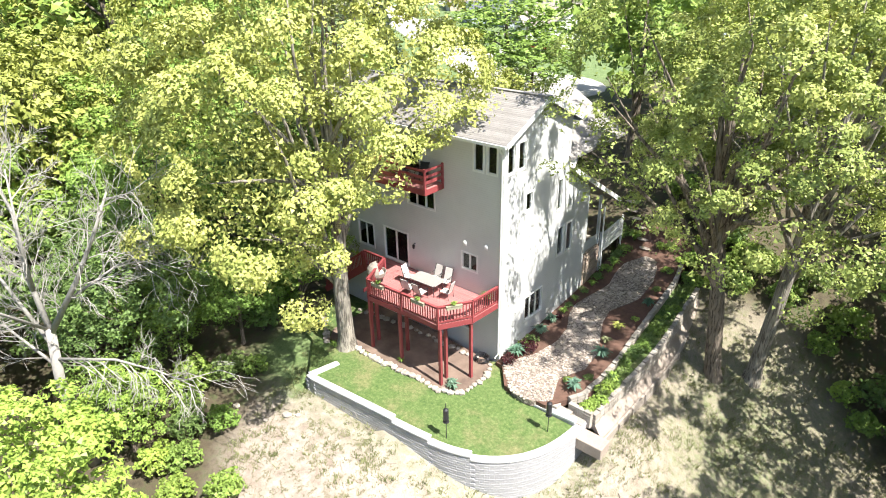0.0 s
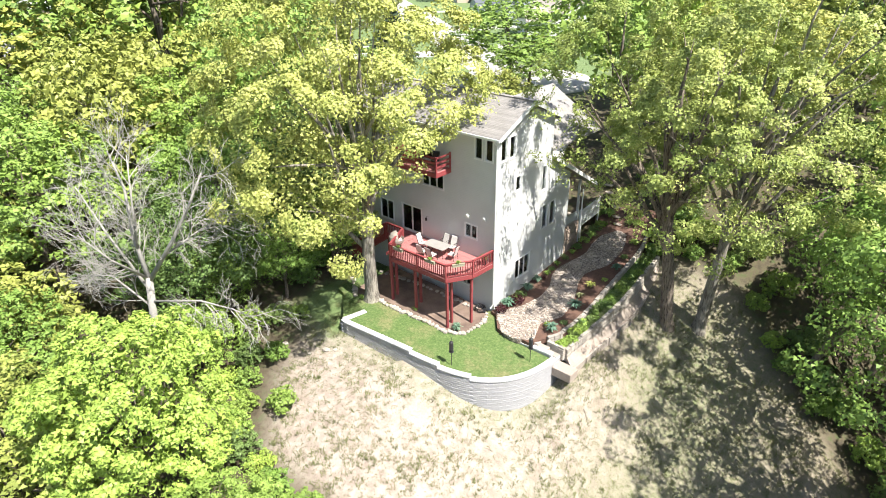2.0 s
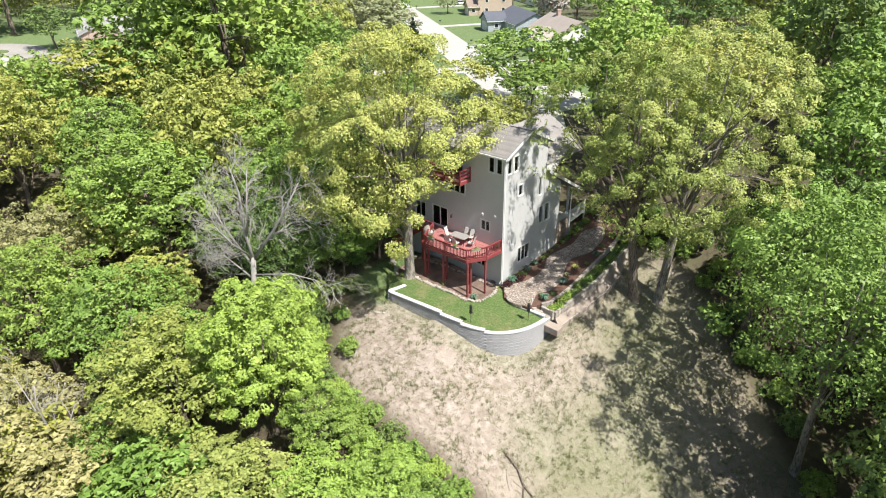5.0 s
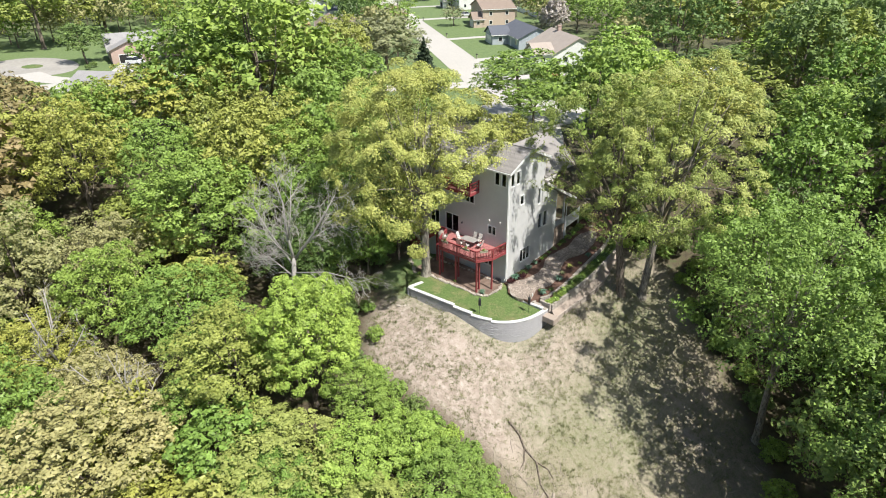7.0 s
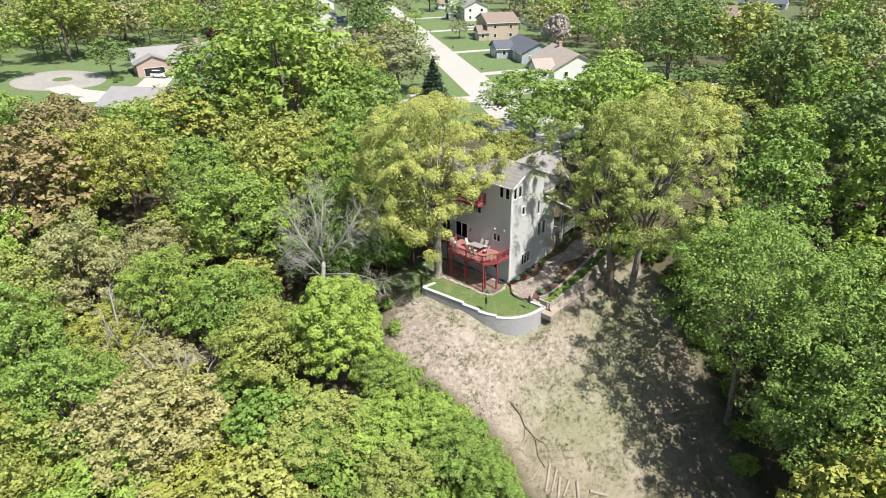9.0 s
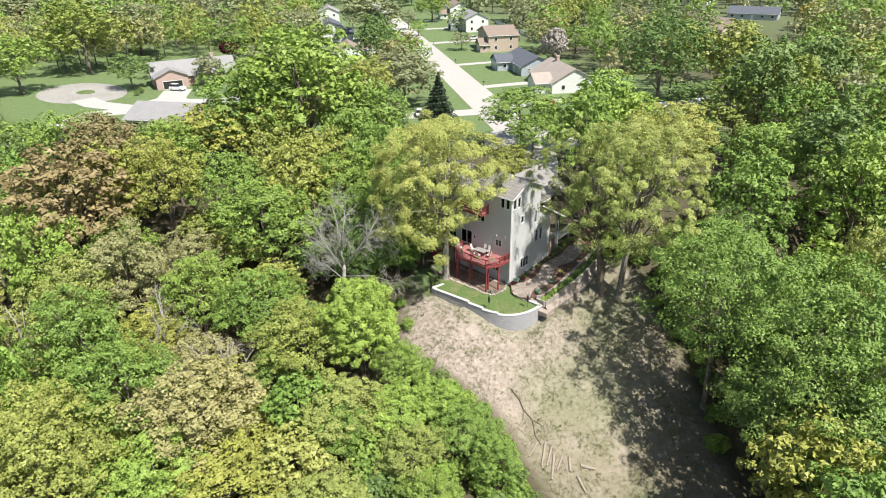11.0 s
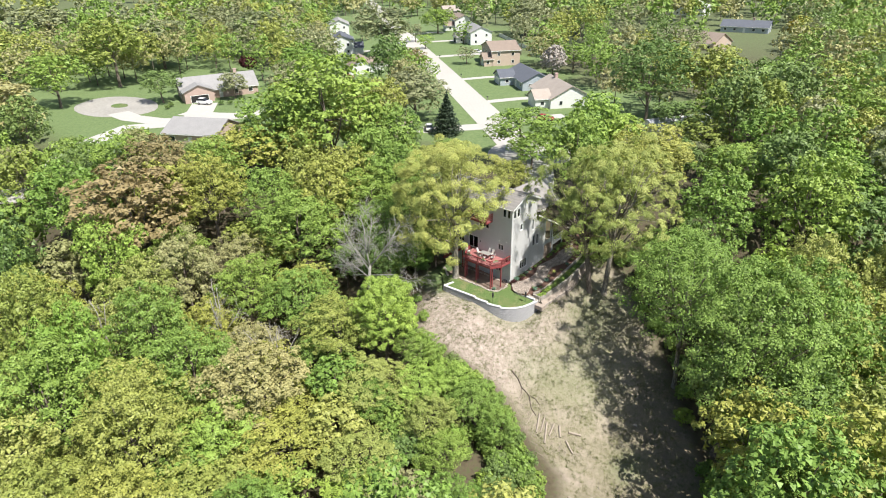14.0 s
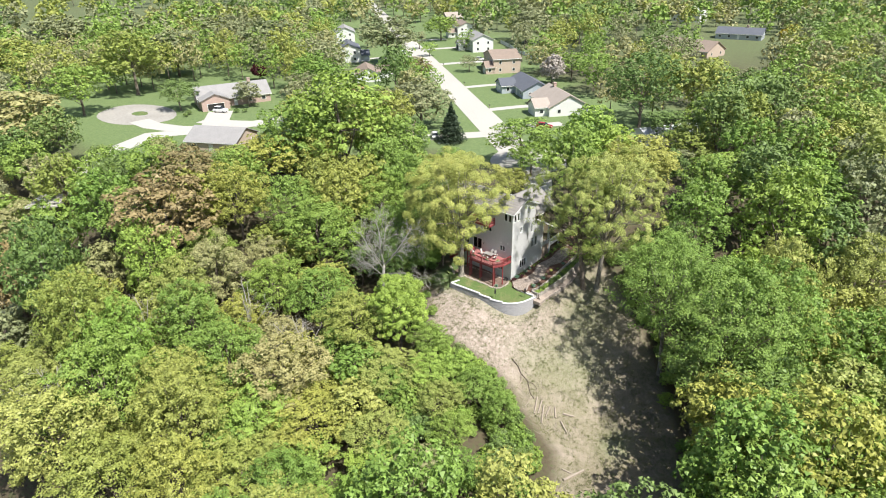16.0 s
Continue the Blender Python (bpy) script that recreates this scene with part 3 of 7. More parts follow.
    window(h, "x", -7.4, -5.3, 9.25, 11.3, 0, -1, 2, "balcony_door")
    return h


HOUSE = build_house()


# ---- lawn, retaining wall ----
def resample(line, step):
    out, acc = [Vector((*line[0], 0))], 0.0
    for a, b in zip(line, line[1:]):
        a, b = Vector((*a, 0)), Vector((*b, 0))
        L = (b - a).length
        s = step - acc
        while s <= L:
            out.append(a.lerp(b, s / L))
            s += step
        acc = L - (s - step)
    return out


def lawn_z(x, y):
    return -0.12 - 0.07 * np.clip(x + 5, 0, 11) + 0.03 * np.clip(y + 4, -3, 6)


def sheet(name, poly, zf, material, label, step=0.35, lift=0.0):
    """A sloping sheet over a polygon of the plan, with a skirt under its edge."""
    bm = bmesh.new()
    edge = resample(poly + poly[:1], step)[:-1]
    f = bm.faces.new([bm.verts.new(p) for p in edge])
    bmesh.ops.triangulate(bm, faces=[f])
    for _ in range(3):
        long = [e for e in bm.edges if e.calc_length() > step * 2.2]
        if not long:
            break
        bmesh.ops.subdivide_edges(bm, edges=long, cuts=1)
        bmesh.ops.triangulate(bm, faces=bm.faces[:])
    rim = [e for e in bm.edges if e.is_boundary]
    for v in bm.verts:
        v.co.z = float(zf(v.co.x, v.co.y)) + lift
    g = bmesh.ops.extrude_edge_only(bm, edges=rim)
    for v in g["geom"]:
        if isinstance(v, bmesh.types.BMVert):
            v.co.z -= 0.35
    ob = new(name, to_mesh(bm, name, material, False))
    return tagged(ob, label, name.replace("_", " "), kind="structure")


def grass_material():
    m, nd, lk, bs = nodes_of("mown_grass")
    n1, n2, n3 = noise_tex(nd, lk, 0.55, 5, 0.7), noise_tex(nd, lk, 6, 4, 0.7), noise_tex(nd, lk, 40, 2, 0.7)
    green = ramp(nd, lk, n2, [(0.32, (0.062, 0.115, 0.026)), (0.5, (0.105, 0.165, 0.045)), (0.68, (0.175, 0.235, 0.078))])
    dry = ramp(nd, lk, n2, [(0.3, (0.15, 0.16, 0.06)), (0.7, (0.27, 0.245, 0.12))])
    c = mixc(nd, lk, ramp(nd, lk, n1, [(0.48, (0, 0, 0)), (0.66, (0.8,) * 3)]), green, dry)
    c = mixc(nd, lk, 1.0, c, ramp(nd, lk, n3, [(0.3, (0.72,) * 3), (0.7, (1.22,) * 3)]), "MULTIPLY")
    lk.new(c, bs.inputs["Base Color"])
    bs.inputs["Roughness"].default_value = 0.9
    bump(nd, lk, bs, n3, 0.8, 0.04)
    return m


GRASS = grass_material()
sheet("lawn", WALL_LINE + [(3.9, -0.9), (2.4, -1.4), (1.3, -0.9), (0.4, 0.0), (-0.3, 0.0), (-0.3, -0.3), (-9.6, -0.3), (-11.5, -2.0), (-10.5, -5.0)], lawn_z, GRASS, "mown green lawn inside the retaining wall")


def wall_top(i, n):
    s = i / n
    return -0.12 if s < 0.40 else -0.32 if s < 0.52 else -0.52 if s < 0.63 else -0.72


def build_retaining_wall():
    w = thing("retaining_wall", "curved pale concrete block retaining wall with white cap", "retaining wall")
    curve = WALL_LINE[1:]
    for _ in range(3):
        curve = [curve[0]] + [(a[0] + (b[0] - a[0]) * k, a[1] + (b[1] - a[1]) * k) for a, b in zip(curve, curve[1:]) for k in (0.25, 0.75)] + [curve[-1]]
    line = resample(WALL_LINE[:1] + curve, 0.42)
    n = len(line) - 1
    rng = random.Random(4)
    bm = bmesh.new()
    box(bm, -0.217, 0.217, -0.14, 0.14, 0, 0.138)
    bmesh.ops.bevel(bm, geom=bm.edges[:], offset=0.007, segments=1, affect="EDGES")
    block = to_mesh(bm, "block", BLOCK)
    bm = bmesh.new()
    box(bm, -0.215, 0.215, -0.19, 0.19, 0, 0.11)
    bmesh.ops.bevel(bm, geom=bm.edges[:], offset=0.018, segments=1, affect="EDGES")
    cap = to_mesh(bm, "cap_stone", CAP)
    spots = []
    for i in range(n):
        a, b = line[i], line[i + 1]
        mid = (a + b) / 2
        ang = math.atan2(b.y - a.y, b.x - a.x)
        zt = wall_top(i, n)
        o = part("cap_stone", cap, None, w)
        o.matrix_basis = Matrix.Translation((mid.x, mid.y, zt - 0.11)) @ Euler((0, 0, ang)).to_matrix().to_4x4()
        nx, ny = math.sin(ang), -math.cos(ang)
        base = height(mid.x + nx * 0.4, mid.y + ny * 0.4) - 0.25
        z, c = zt - 0.11 - 0.14, 0
        while z > base - 0.2:
            sh = 0.21 if c % 2 else 0.0
            p = mid + (b - a).normalized() * sh
            out = 0.004 * c + rng.uniform(-0.004, 0.004)
            spots.append((p.x + nx * out, p.y + ny * out, z, ang))
            z -= 0.14
            c += 1
    for x, y, z, a in spots[:300]:
        o = part("block", block, None, w)
        o.matrix_basis = Matrix.Translation((x, y, z)) @ Euler((0, 0, a)).to_matrix().to_4x4()
    if len(spots) > 300:
        bm = bmesh.new()
        for x, y, z, a in spots[300:]:
            vs = box(bm, -0.217, 0.217, -0.14, 0.14, 0, 0.138)
            bmesh.ops.transform(bm, matrix=Matrix.Translation((x, y, z)) @ Euler((0, 0, a)).to_matrix().to_4x4(), verts=vs)
        tagged(part("blocks", bm, BLOCK, w), kind="stuff")
    bm = bmesh.new()
    for i in range(n):
        a, b = line[i], line[i + 1]
        bar(bm, (a.x, a.y, wall_top(i, n) - 1.75), (b.x, b.y, wall_top(i, n) - 1.75), 0.262, 3.2)
    part("backing", bm, BLOCK, w)


build_retaining_wall()

# ---- trees ----
def tree_meshes(seed, R, H, base, leaf, n_leaf, size, lobes=26, trunk_r=0.35, squash=1.0, bark=None, gaps=0.2, limbs=9, free=None, shift=(0, 0), core=0.10, spread=0.5, tw=16, clump=(0.24, 0.42), lobe=(0.26, 0.40)):
    """Trunk with limbs, and a crown of many leaves on the domed clumps of uneven lobes. R: crown radius; H: height; base: height of the crown's foot; core: share of inner leaves."""
    rng = np.random.default_rng(seed)
    r = random.Random(seed)
    ch = (H - base) / 2
    cz = base + ch
    L = []
    for i in range(lobes):
        u = (i + 0.5) / lobes
        ph = math.acos(1 - 1.72 * u)
        th = i * 2.39996 + r.uniform(-0.4, 0.4)
        k = r.uniform(0.56, 0.84)
        c = np.array([R * k * math.sin(ph) * math.cos(th), R * k * math.sin(ph) * math.sin(th), cz + ch * k * math.cos(ph) * squash])
        c[:2] += np.array(shift) * c[2] / cz
        if free is None or free(c, R * 0.12):
            L.append((c, R * r.uniform(*lobe)))
    bm = bmesh.new()
    lean = Vector((r.uniform(-0.04, 0.04) + shift[0] / cz, r.uniform(-0.04, 0.04) + shift[1] / cz, 1))
    top = lean * (cz + ch * 0.35)
    pts = [lean * (cz * s) + Vector((r.uniform(-1, 1), r.uniform(-1, 1), 0)) * trunk_r * 0.5 * (s > 0.1) for s in (0, 0.06, 0.3, 0.6, 0.85)] + [top]
    tube(bm, [pts[0] - Vector((0, 0, 0.6))] + pts, [trunk_r * 1.75, trunk_r * 1.5, trunk_r * 1.08, trunk_r * 0.95, trunk_r * 0.8, trunk_r * 0.55, trunk_r * 0.2], 9)
    for c, q in sorted(L, key=lambda v: r.random())[:limbs]:
        s = lean * (base * r.uniform(0.75, 1.0) + (cz - base) * r.uniform(0.0, 0.8))
        e = Vector(c)
        m1 = s.lerp(e, 0.4) + Vector((r.uniform(-0.5, 0.5), r.uniform(-0.5, 0.5), r.uniform(-0.2, 0.6))) * R * 0.12
        if free is not None and not (free(m1, 1.0) and free(e, 1.0)):
            continue
        m2 = s.lerp(e, 0.75) + Vector((r.uniform(-0.5, 0.5), r.uniform(-0.5, 0.5), r.uniform(0, 0.6))) * R * 0.1
        tube(bm, [s, m1, m2, e], [trunk_r * 0.42, trunk_r * 0.28, trunk_r * 0.16, trunk_r * 0.05], 6)
    trunk = to_mesh(bm, "trunk", bark or BARK, True)
    C, Q = np.array([c for c, _ in L]), np.array([q for _, q in L])
    m = int(n_leaf * 3.2)
    pick = rng.choice(len(L), m, p=Q ** 2 / (Q ** 2).sum())
    key = pick * tw + rng.integers(0, tw, m)
    # clumps: domes of leaves round the twig ends of every lobe
    td = rng.normal(0, 1, (len(L) * tw, 3))
    td[:, 2] += 0.3
    td /= np.linalg.norm(td, axis=1)[:, None]
    tr, tq = rng.uniform(0.68, 1.02, len(L) * tw), rng.uniform(*clump, len(L) * tw)
    d = rng.normal(0, 1, (m, 3)) + 0.8 * td[key] + np.array([0, 0, 0.45])
    d /= np.linalg.norm(d, axis=1)[:, None]
    p = C[pick] + (td[key] * tr[key][:, None] * np.array([1, 1, 0.85]) + d * (tq[key] * rng.uniform(0.55, 1.08, m) ** 0.7)[:, None] * np.array([1, 1, 0.8])) * Q[pick][:, None]
    keep = rng.random(m) > gaps * (p[:, 2] < cz - ch * 0.3)
    for j in range(len(L)):
        keep &= (((p - C[j]) ** 2).sum(1) > (0.8 * Q[j]) ** 2) | (pick == j)
    if free is not None:
        keep &= free(p.T, rng.normal(0, 0.35, m))
    keep = np.flatnonzero(keep)[:n_leaf]
    p = p[keep]
    out = p - np.array([shift[0], shift[1], cz - ch * 0.35])
    out /= np.linalg.norm(out, axis=1)[:, None] + 1e-6
    nrm = d[keep] * 0.75 + out * 0.35 + np.array([0, 0, 0.25])
    leaves = leaves_at(rng, p, nrm, size, spread, 3)
    if core:
        # larger leaves added inside the lobes close the crown and block light, darkening its gaps
        k = int(n_leaf * core)
        pk = rng.choice(len(L), k, p=Q ** 2 / (Q ** 2).sum())
        di = rng.normal(0, 1, (k, 3)) + np.array([0, 0, 0.2])
        di /= np.linalg.norm(di, axis=1)[:, None]
        pi = C[pk] + di * (Q[pk] * rng.uniform(0.15, 0.68, k))[:, None] * np.array([1, 1, 0.85])
        if free is not None:
            ok = free(pi.T, np.full(k, 0.4))
            pi, di = pi[ok], di[ok]
        leaves = np.concatenate([leaves, leaves_at(rng, pi, di, size * 1.3, 0.7, 3)])
    crown = quads_mesh("crown", leaves, LEAF[leaf], per=3)
    return trunk, crown


def plant(name, meshes, x, y, turn=0.0, scale=1.0, label="", group="", z=None, tall=1.0):
    t = thing(name, label, "tree", group, (x, y, height(x, y) if z is None else z))
    t.rotation_euler = (0, 0, turn)
    t.scale = (scale, scale, scale * tall)
    part("trunk", meshes[0], None, t)
    part("crown", meshes[1], None, t)
    return t


# the great oaks by the house; their crowns are cut along the first camera position's sight lines so that the walls show
def clear_of_deck_view(c, slack):
    x, y, z = c[0] - 7.4, c[1] - 4.4, c[2] - 0.2
    return (-0.75 * x - 0.58 * y + 0.31 * z > 8.7 + slack) | (-0.648 * x - 0.343 * y + 0.68 * z > 10.3 + slack)


def clear_of_side_view(dx, dy, dz):
    def test(c, slack):
        x, y, z = c[0] + dx, c[1] + dy, c[2] + dz
        return (0.32 * x + 0.50 * y + 0.804 * z > 10.0 + slack) & (0.817 * x + 0.574 * y + 0.046 * z > 1.1 + slack) & (y > 0.9 + 1.2 * slack)
    return test


plant("oak_tree", tree_meshes(11, 8.8, 21.5, 3.6, "oak", 130000, 0.158, 84, 0.44, limbs=20, gaps=0.25, bark=PALEBARK, free=clear_of_deck_view, core=0.06, clump=(0.22, 0.36), tw=13), -7.4, -4.4, 0.0, 1, "great oak in yellow-green spring leaf beside the deck", z=-0.2)
plant("oak_tree", tree_meshes(12, 9.0, 22.5, 6.2, "oak2", 68000, 0.15, 80, 0.42, limbs=24, gaps=0.2, free=clear_of_side_view(8.6, 9.1, -2.6), shift=(-1.4, -2.0), core=0.01, clump=(0.17, 0.3), tw=11), 8.6, 9.1, 0.0, 1, "tall oak in olive spring leaf above the slope", z=-2.6)
plant("oak_tree", tree_meshes(13, 8.4, 25.5, 7.0, "oak", 60000, 0.155, 76, 0.38, limbs=20, gaps=0.35, bark=PALEBARK, free=clear_of_side_view(10.3, 10.6, -2.8), shift=(1.5, -0.4), core=0.01, clump=(0.17, 0.3), tw=11), 10.3, 10.6, 0.0, 1, "tall oak in yellow-green spring leaf above the slope", z=-2.8)

def clear_of_trunk(c, slack):
    """The great tree beside the clearing leaves the view of its neighbour's pale trunk open."""
    x, y = c[0] + 33.8 - 25.2, c[1] - 1.0 - 5.4
    return 0.957 * x + 0.29 * y > 0.9 + slack


SHAPES = {"green": ("green", 5.6, 17, 3.5), "deep": ("deep", 5.6, 17.5, 3.5), "lime": ("lime", 4.8, 14, 2.0), "oak": ("oak3", 5.4, 17, 4.0), "tan": ("tan", 5.0, 15, 3.0), "yellow": ("oak2", 5.4, 16, 3.5), "brown": ("brown", 5.2, 16, 4.0), "grey": ("grey", 4.6, 15, 2.5)}
HEIGHTS = {k: v[2] for k, v in SHAPES.items()}
KINDS = {}
LEVELS = ((12600, 0.24, 30, 12, 0.58), (12600, 0.24, 26, 12, 0.58), (5200, 0.38, 24, 6, 0.5), (2800, 0.52, 20, 4, 0.45), (980, 0.66, 14, 3, 0.5), (230, 1.5, 8, 2, 0.4))
for k, (leaf, R, H, base) in SHAPES.items():
    KINDS[k] = [tree_meshes(100 + 7 * len(KINDS) + j, R, H, base if j < 4 else base * 0.4, leaf, n, q, lb, 0.24, limbs=lm, spread=sp, core=0.15, tw=16 if j < 4 else 8, lobe=(0.25, 0.42) if j < 4 else (0.34, 0.5)) for j, (n, q, lb, lm, sp) in enumerate(LEVELS)]
WORDS = {"green": "broad tree in fresh green leaf in the woods", "deep": "broad tree in deep green leaf in the woods", "lime": "young tree in bright lime-green leaf", "oak": "oak in olive spring leaf in the woods", "tan": "tree in tan budding leaf in the woods", "yellow": "oak in yellow-green leaf in the woods", "brown": "tree in russet budding leaf in the woods", "grey": "thin tree in grey-green bud in the woods"}


def wood_tree(kind, x, y, top, seed, level=0, radius=None):
    """A tree of the woods whose crown reaches the height `top`. level: 0 near, 1 middling, 2 far."""
    r = random.Random(seed)
    z = height(x, y)
    s = max(0.4, (top - z) / HEIGHTS[kind])
    w = (radius / SHAPES[kind][1]) if radius else 0.35 + 0.65 * s
    return plant("tree", KINDS[kind][(r.randrange(2), 2, 3)[level]], x, y, r.uniform(0, 6.28), w, WORDS[kind], "trees of the woods", z - 0.1, s / w)


# kind, x, y, height of the top, radius
NEAR = [("green", 39.0, 6.0, 15.0, 7.0), ("lime", 53.0, -4.0, 5.0, 7.0), ("green", 33.0, 40.0, 17.0, 7.0), ("green", 18.6, 42.0, 16.0, 6.5), ("yellow", 37.0, 17.0, 14.5, 5.5), ("yellow", 43.9, 30.0, 11.0, 6.0), ("deep", 20.5, 15.5, 10.5, 5.0), ("green", 30.5, 14.0, 9.0, 5.5),
        ("green", -28.5, -17.5, 13.2, 7.2), ("green", -26.0, -5.0, 14.5, 6.0), ("green", -47.0, 3.5, 30.0, 11.5), ("green", -53.0, -4.0, 24.0, 8.5), ("oak", -54.0, -10.0, 18.6, 7.0), ("green", -38.0, -17.0, 14.7, 6.0), ("brown", -47.0, -36.0, 18.0, 9.0), ("brown", -55.5, -27.0, 19.0, 6.5), ("lime", -42.0, -42.0, 13.8, 5.0), ("tan", -33.5, -35.0, 10.2, 5.5), ("lime", -4.3, -22.0, 8.2, 4.3), ("oak", -8.9, -26.5, 5.2, 5.5), ("green", -9.3, -30.8, 1.2, 3.2), ("green", 1.9, -30.2, -2.0, 2.8), ("green", -18.0, -25.9, 6.2, 5.5), ("green", -25.6, -30.0, 7.8, 5.0), ("tan", -9.7, -39.2, 4.2, 6.5), ("green", -17.7, -43.0, 5.2, 5.5), ("yellow", 6.4, -36.0, -2.6, 4.6), ("grey", 12.2, -36.5, -4.2, 4.2), ("green", 12.5, -29.0, -5.4, 3.0), ("green", 17.0, -32.0, -6.4, 3.2), ("deep", 20.5, -29.0, -8.2, 2.4), ("yellow", 0.4, -28.5, 0.4, 5.0), ("green", 10.8, -21.4, -4.0, 3.5), ("oak", -16.6, -50.4, 4.7, 6.0), ("green", -23.0, -58.0, 8.2, 6.5), ("oak", -35.2, -55.4, 12.7, 6.0), ("deep", -52.0, -54.5, 15.7, 6.0), ("lime", -28.8, -53.2, 8.8, 5.0), ("green", -26.8, -43.5, 8.8, 5.0), ("oak", -44.0, -24.0, 17.7, 6.0), ("lime", -7.9, -45.3, 0.2, 5.0), ("oak", -1.9, -39.9, -1.3, 6.0), ("yellow", -19.3, -65.6, 6.6, 7.0), ("lime", 9.1, -38.5, -6.2, 4.0), ("oak", -9.1, -63.1, 2.7, 6.0), ("oak", -1.4, -51.1, -1.3, 6.0), ("lime", 4.5, -24.5, -1.2, 3.6),
        ("yellow", 5.7, 33.3, 18.6, 7.0), ("lime", -11.9, 42.0, 20.5, 6.0), ("deep", -18.5, 80.0, 26.5, 9.5), ("oak", -8.0, 92.0, 25.0, 8.5), ("oak", 4.5, 23.0, 17.0, 6.0), ("green", -25.0, 36.5, 16.8, 7.6), ("green", -20.0, 33.0, 12.5, 5.0), ("green", -40.0, 12.0, 20.0, 6.5), ("grey", -66.3, 45.0, 18.7, 8.6), ("yellow", -50.0, 15.0, 18.8, 5.5), ("green", -18.5, -8.5, 12.0, 4.5), ("deep", -17.0, 2.0, 13.5, 5.0), ("deep", -15.5, -12.5, 8.5, 4.0), ("green", -12.6, -3.4, 7.4, 3.2), ("green", -13.4, -7.4, 4.6, 2.6), ("green", -15.6, -10.6, 5.0, 3.0), ("lime", -12.0, -15.0, 2.2, 2.4), ("green", 1.2, -21.0, 0.0, 2.8), ("lime", 6.5, -20.8, -2.2, 2.6), ("green", 14.5, -21.5, -5.0, 2.8), ("yellow", 8.5, -27.0, -2.5, 3.6)]
for i, (k, x, y, top, rad) in enumerate(NEAR):
    if (k, x) == ("lime", -4.3):
        plant("tree", tree_meshes(77, rad, top - height(x, y), 2.0, "lime", 34000, 0.18, 56, 0.24, limbs=16), x, y, 0.3, 1, WORDS["lime"], "trees of the woods")
    else:
        d = min(math.hypot(x - a, y - b) for a, b in ((15.8, -22.4), (32, -44), (54, -73)))
        wood_tree(k, x, y, top, 500 + i, 0 if d < 62 else 1 if d < 110 else 2, rad)


plant("tree", tree_meshes(201, 7.6, 25.5, 7.5, "green", 20000, 0.22, 44, 0.3, limbs=16, shift=(0.9, -2.0), bark=PALEBARK), 25.2, 5.4, 0.0, 1, "tall green tree with a pale leaning trunk beside the clearing", "trees of the woods")
plant("tree", tree_meshes(202, 9.0, 27.0, 6.0, "green", 32000, 0.22, 54, 0.4, limbs=22, shift=(1.5, 0.5), free=clear_of_trunk), 33.8, -1.0, 0.0, 1, "great broad tree in fresh green leaf beside the clearing", "trees of the woods")
plant("tree", tree_meshes(203, 8.0, 17.5, 2.0, "lime", 36000, 0.22, 52, 0.3, limbs=12), 45.0, -10.0, 0.0, 1, "broad tree in bright lime-green leaf beside the clearing", "trees of the woods")
plant("tree", tree_meshes(204, 5.6, 17.0, 6.0, "green", 13000, 0.22, 44, 0.3, limbs=12, shift=(3.6, -2.6)), 17.1, 13.9, 0.0, 1, "green tree with a dark leaning trunk beside the clearing", "trees of the woods")


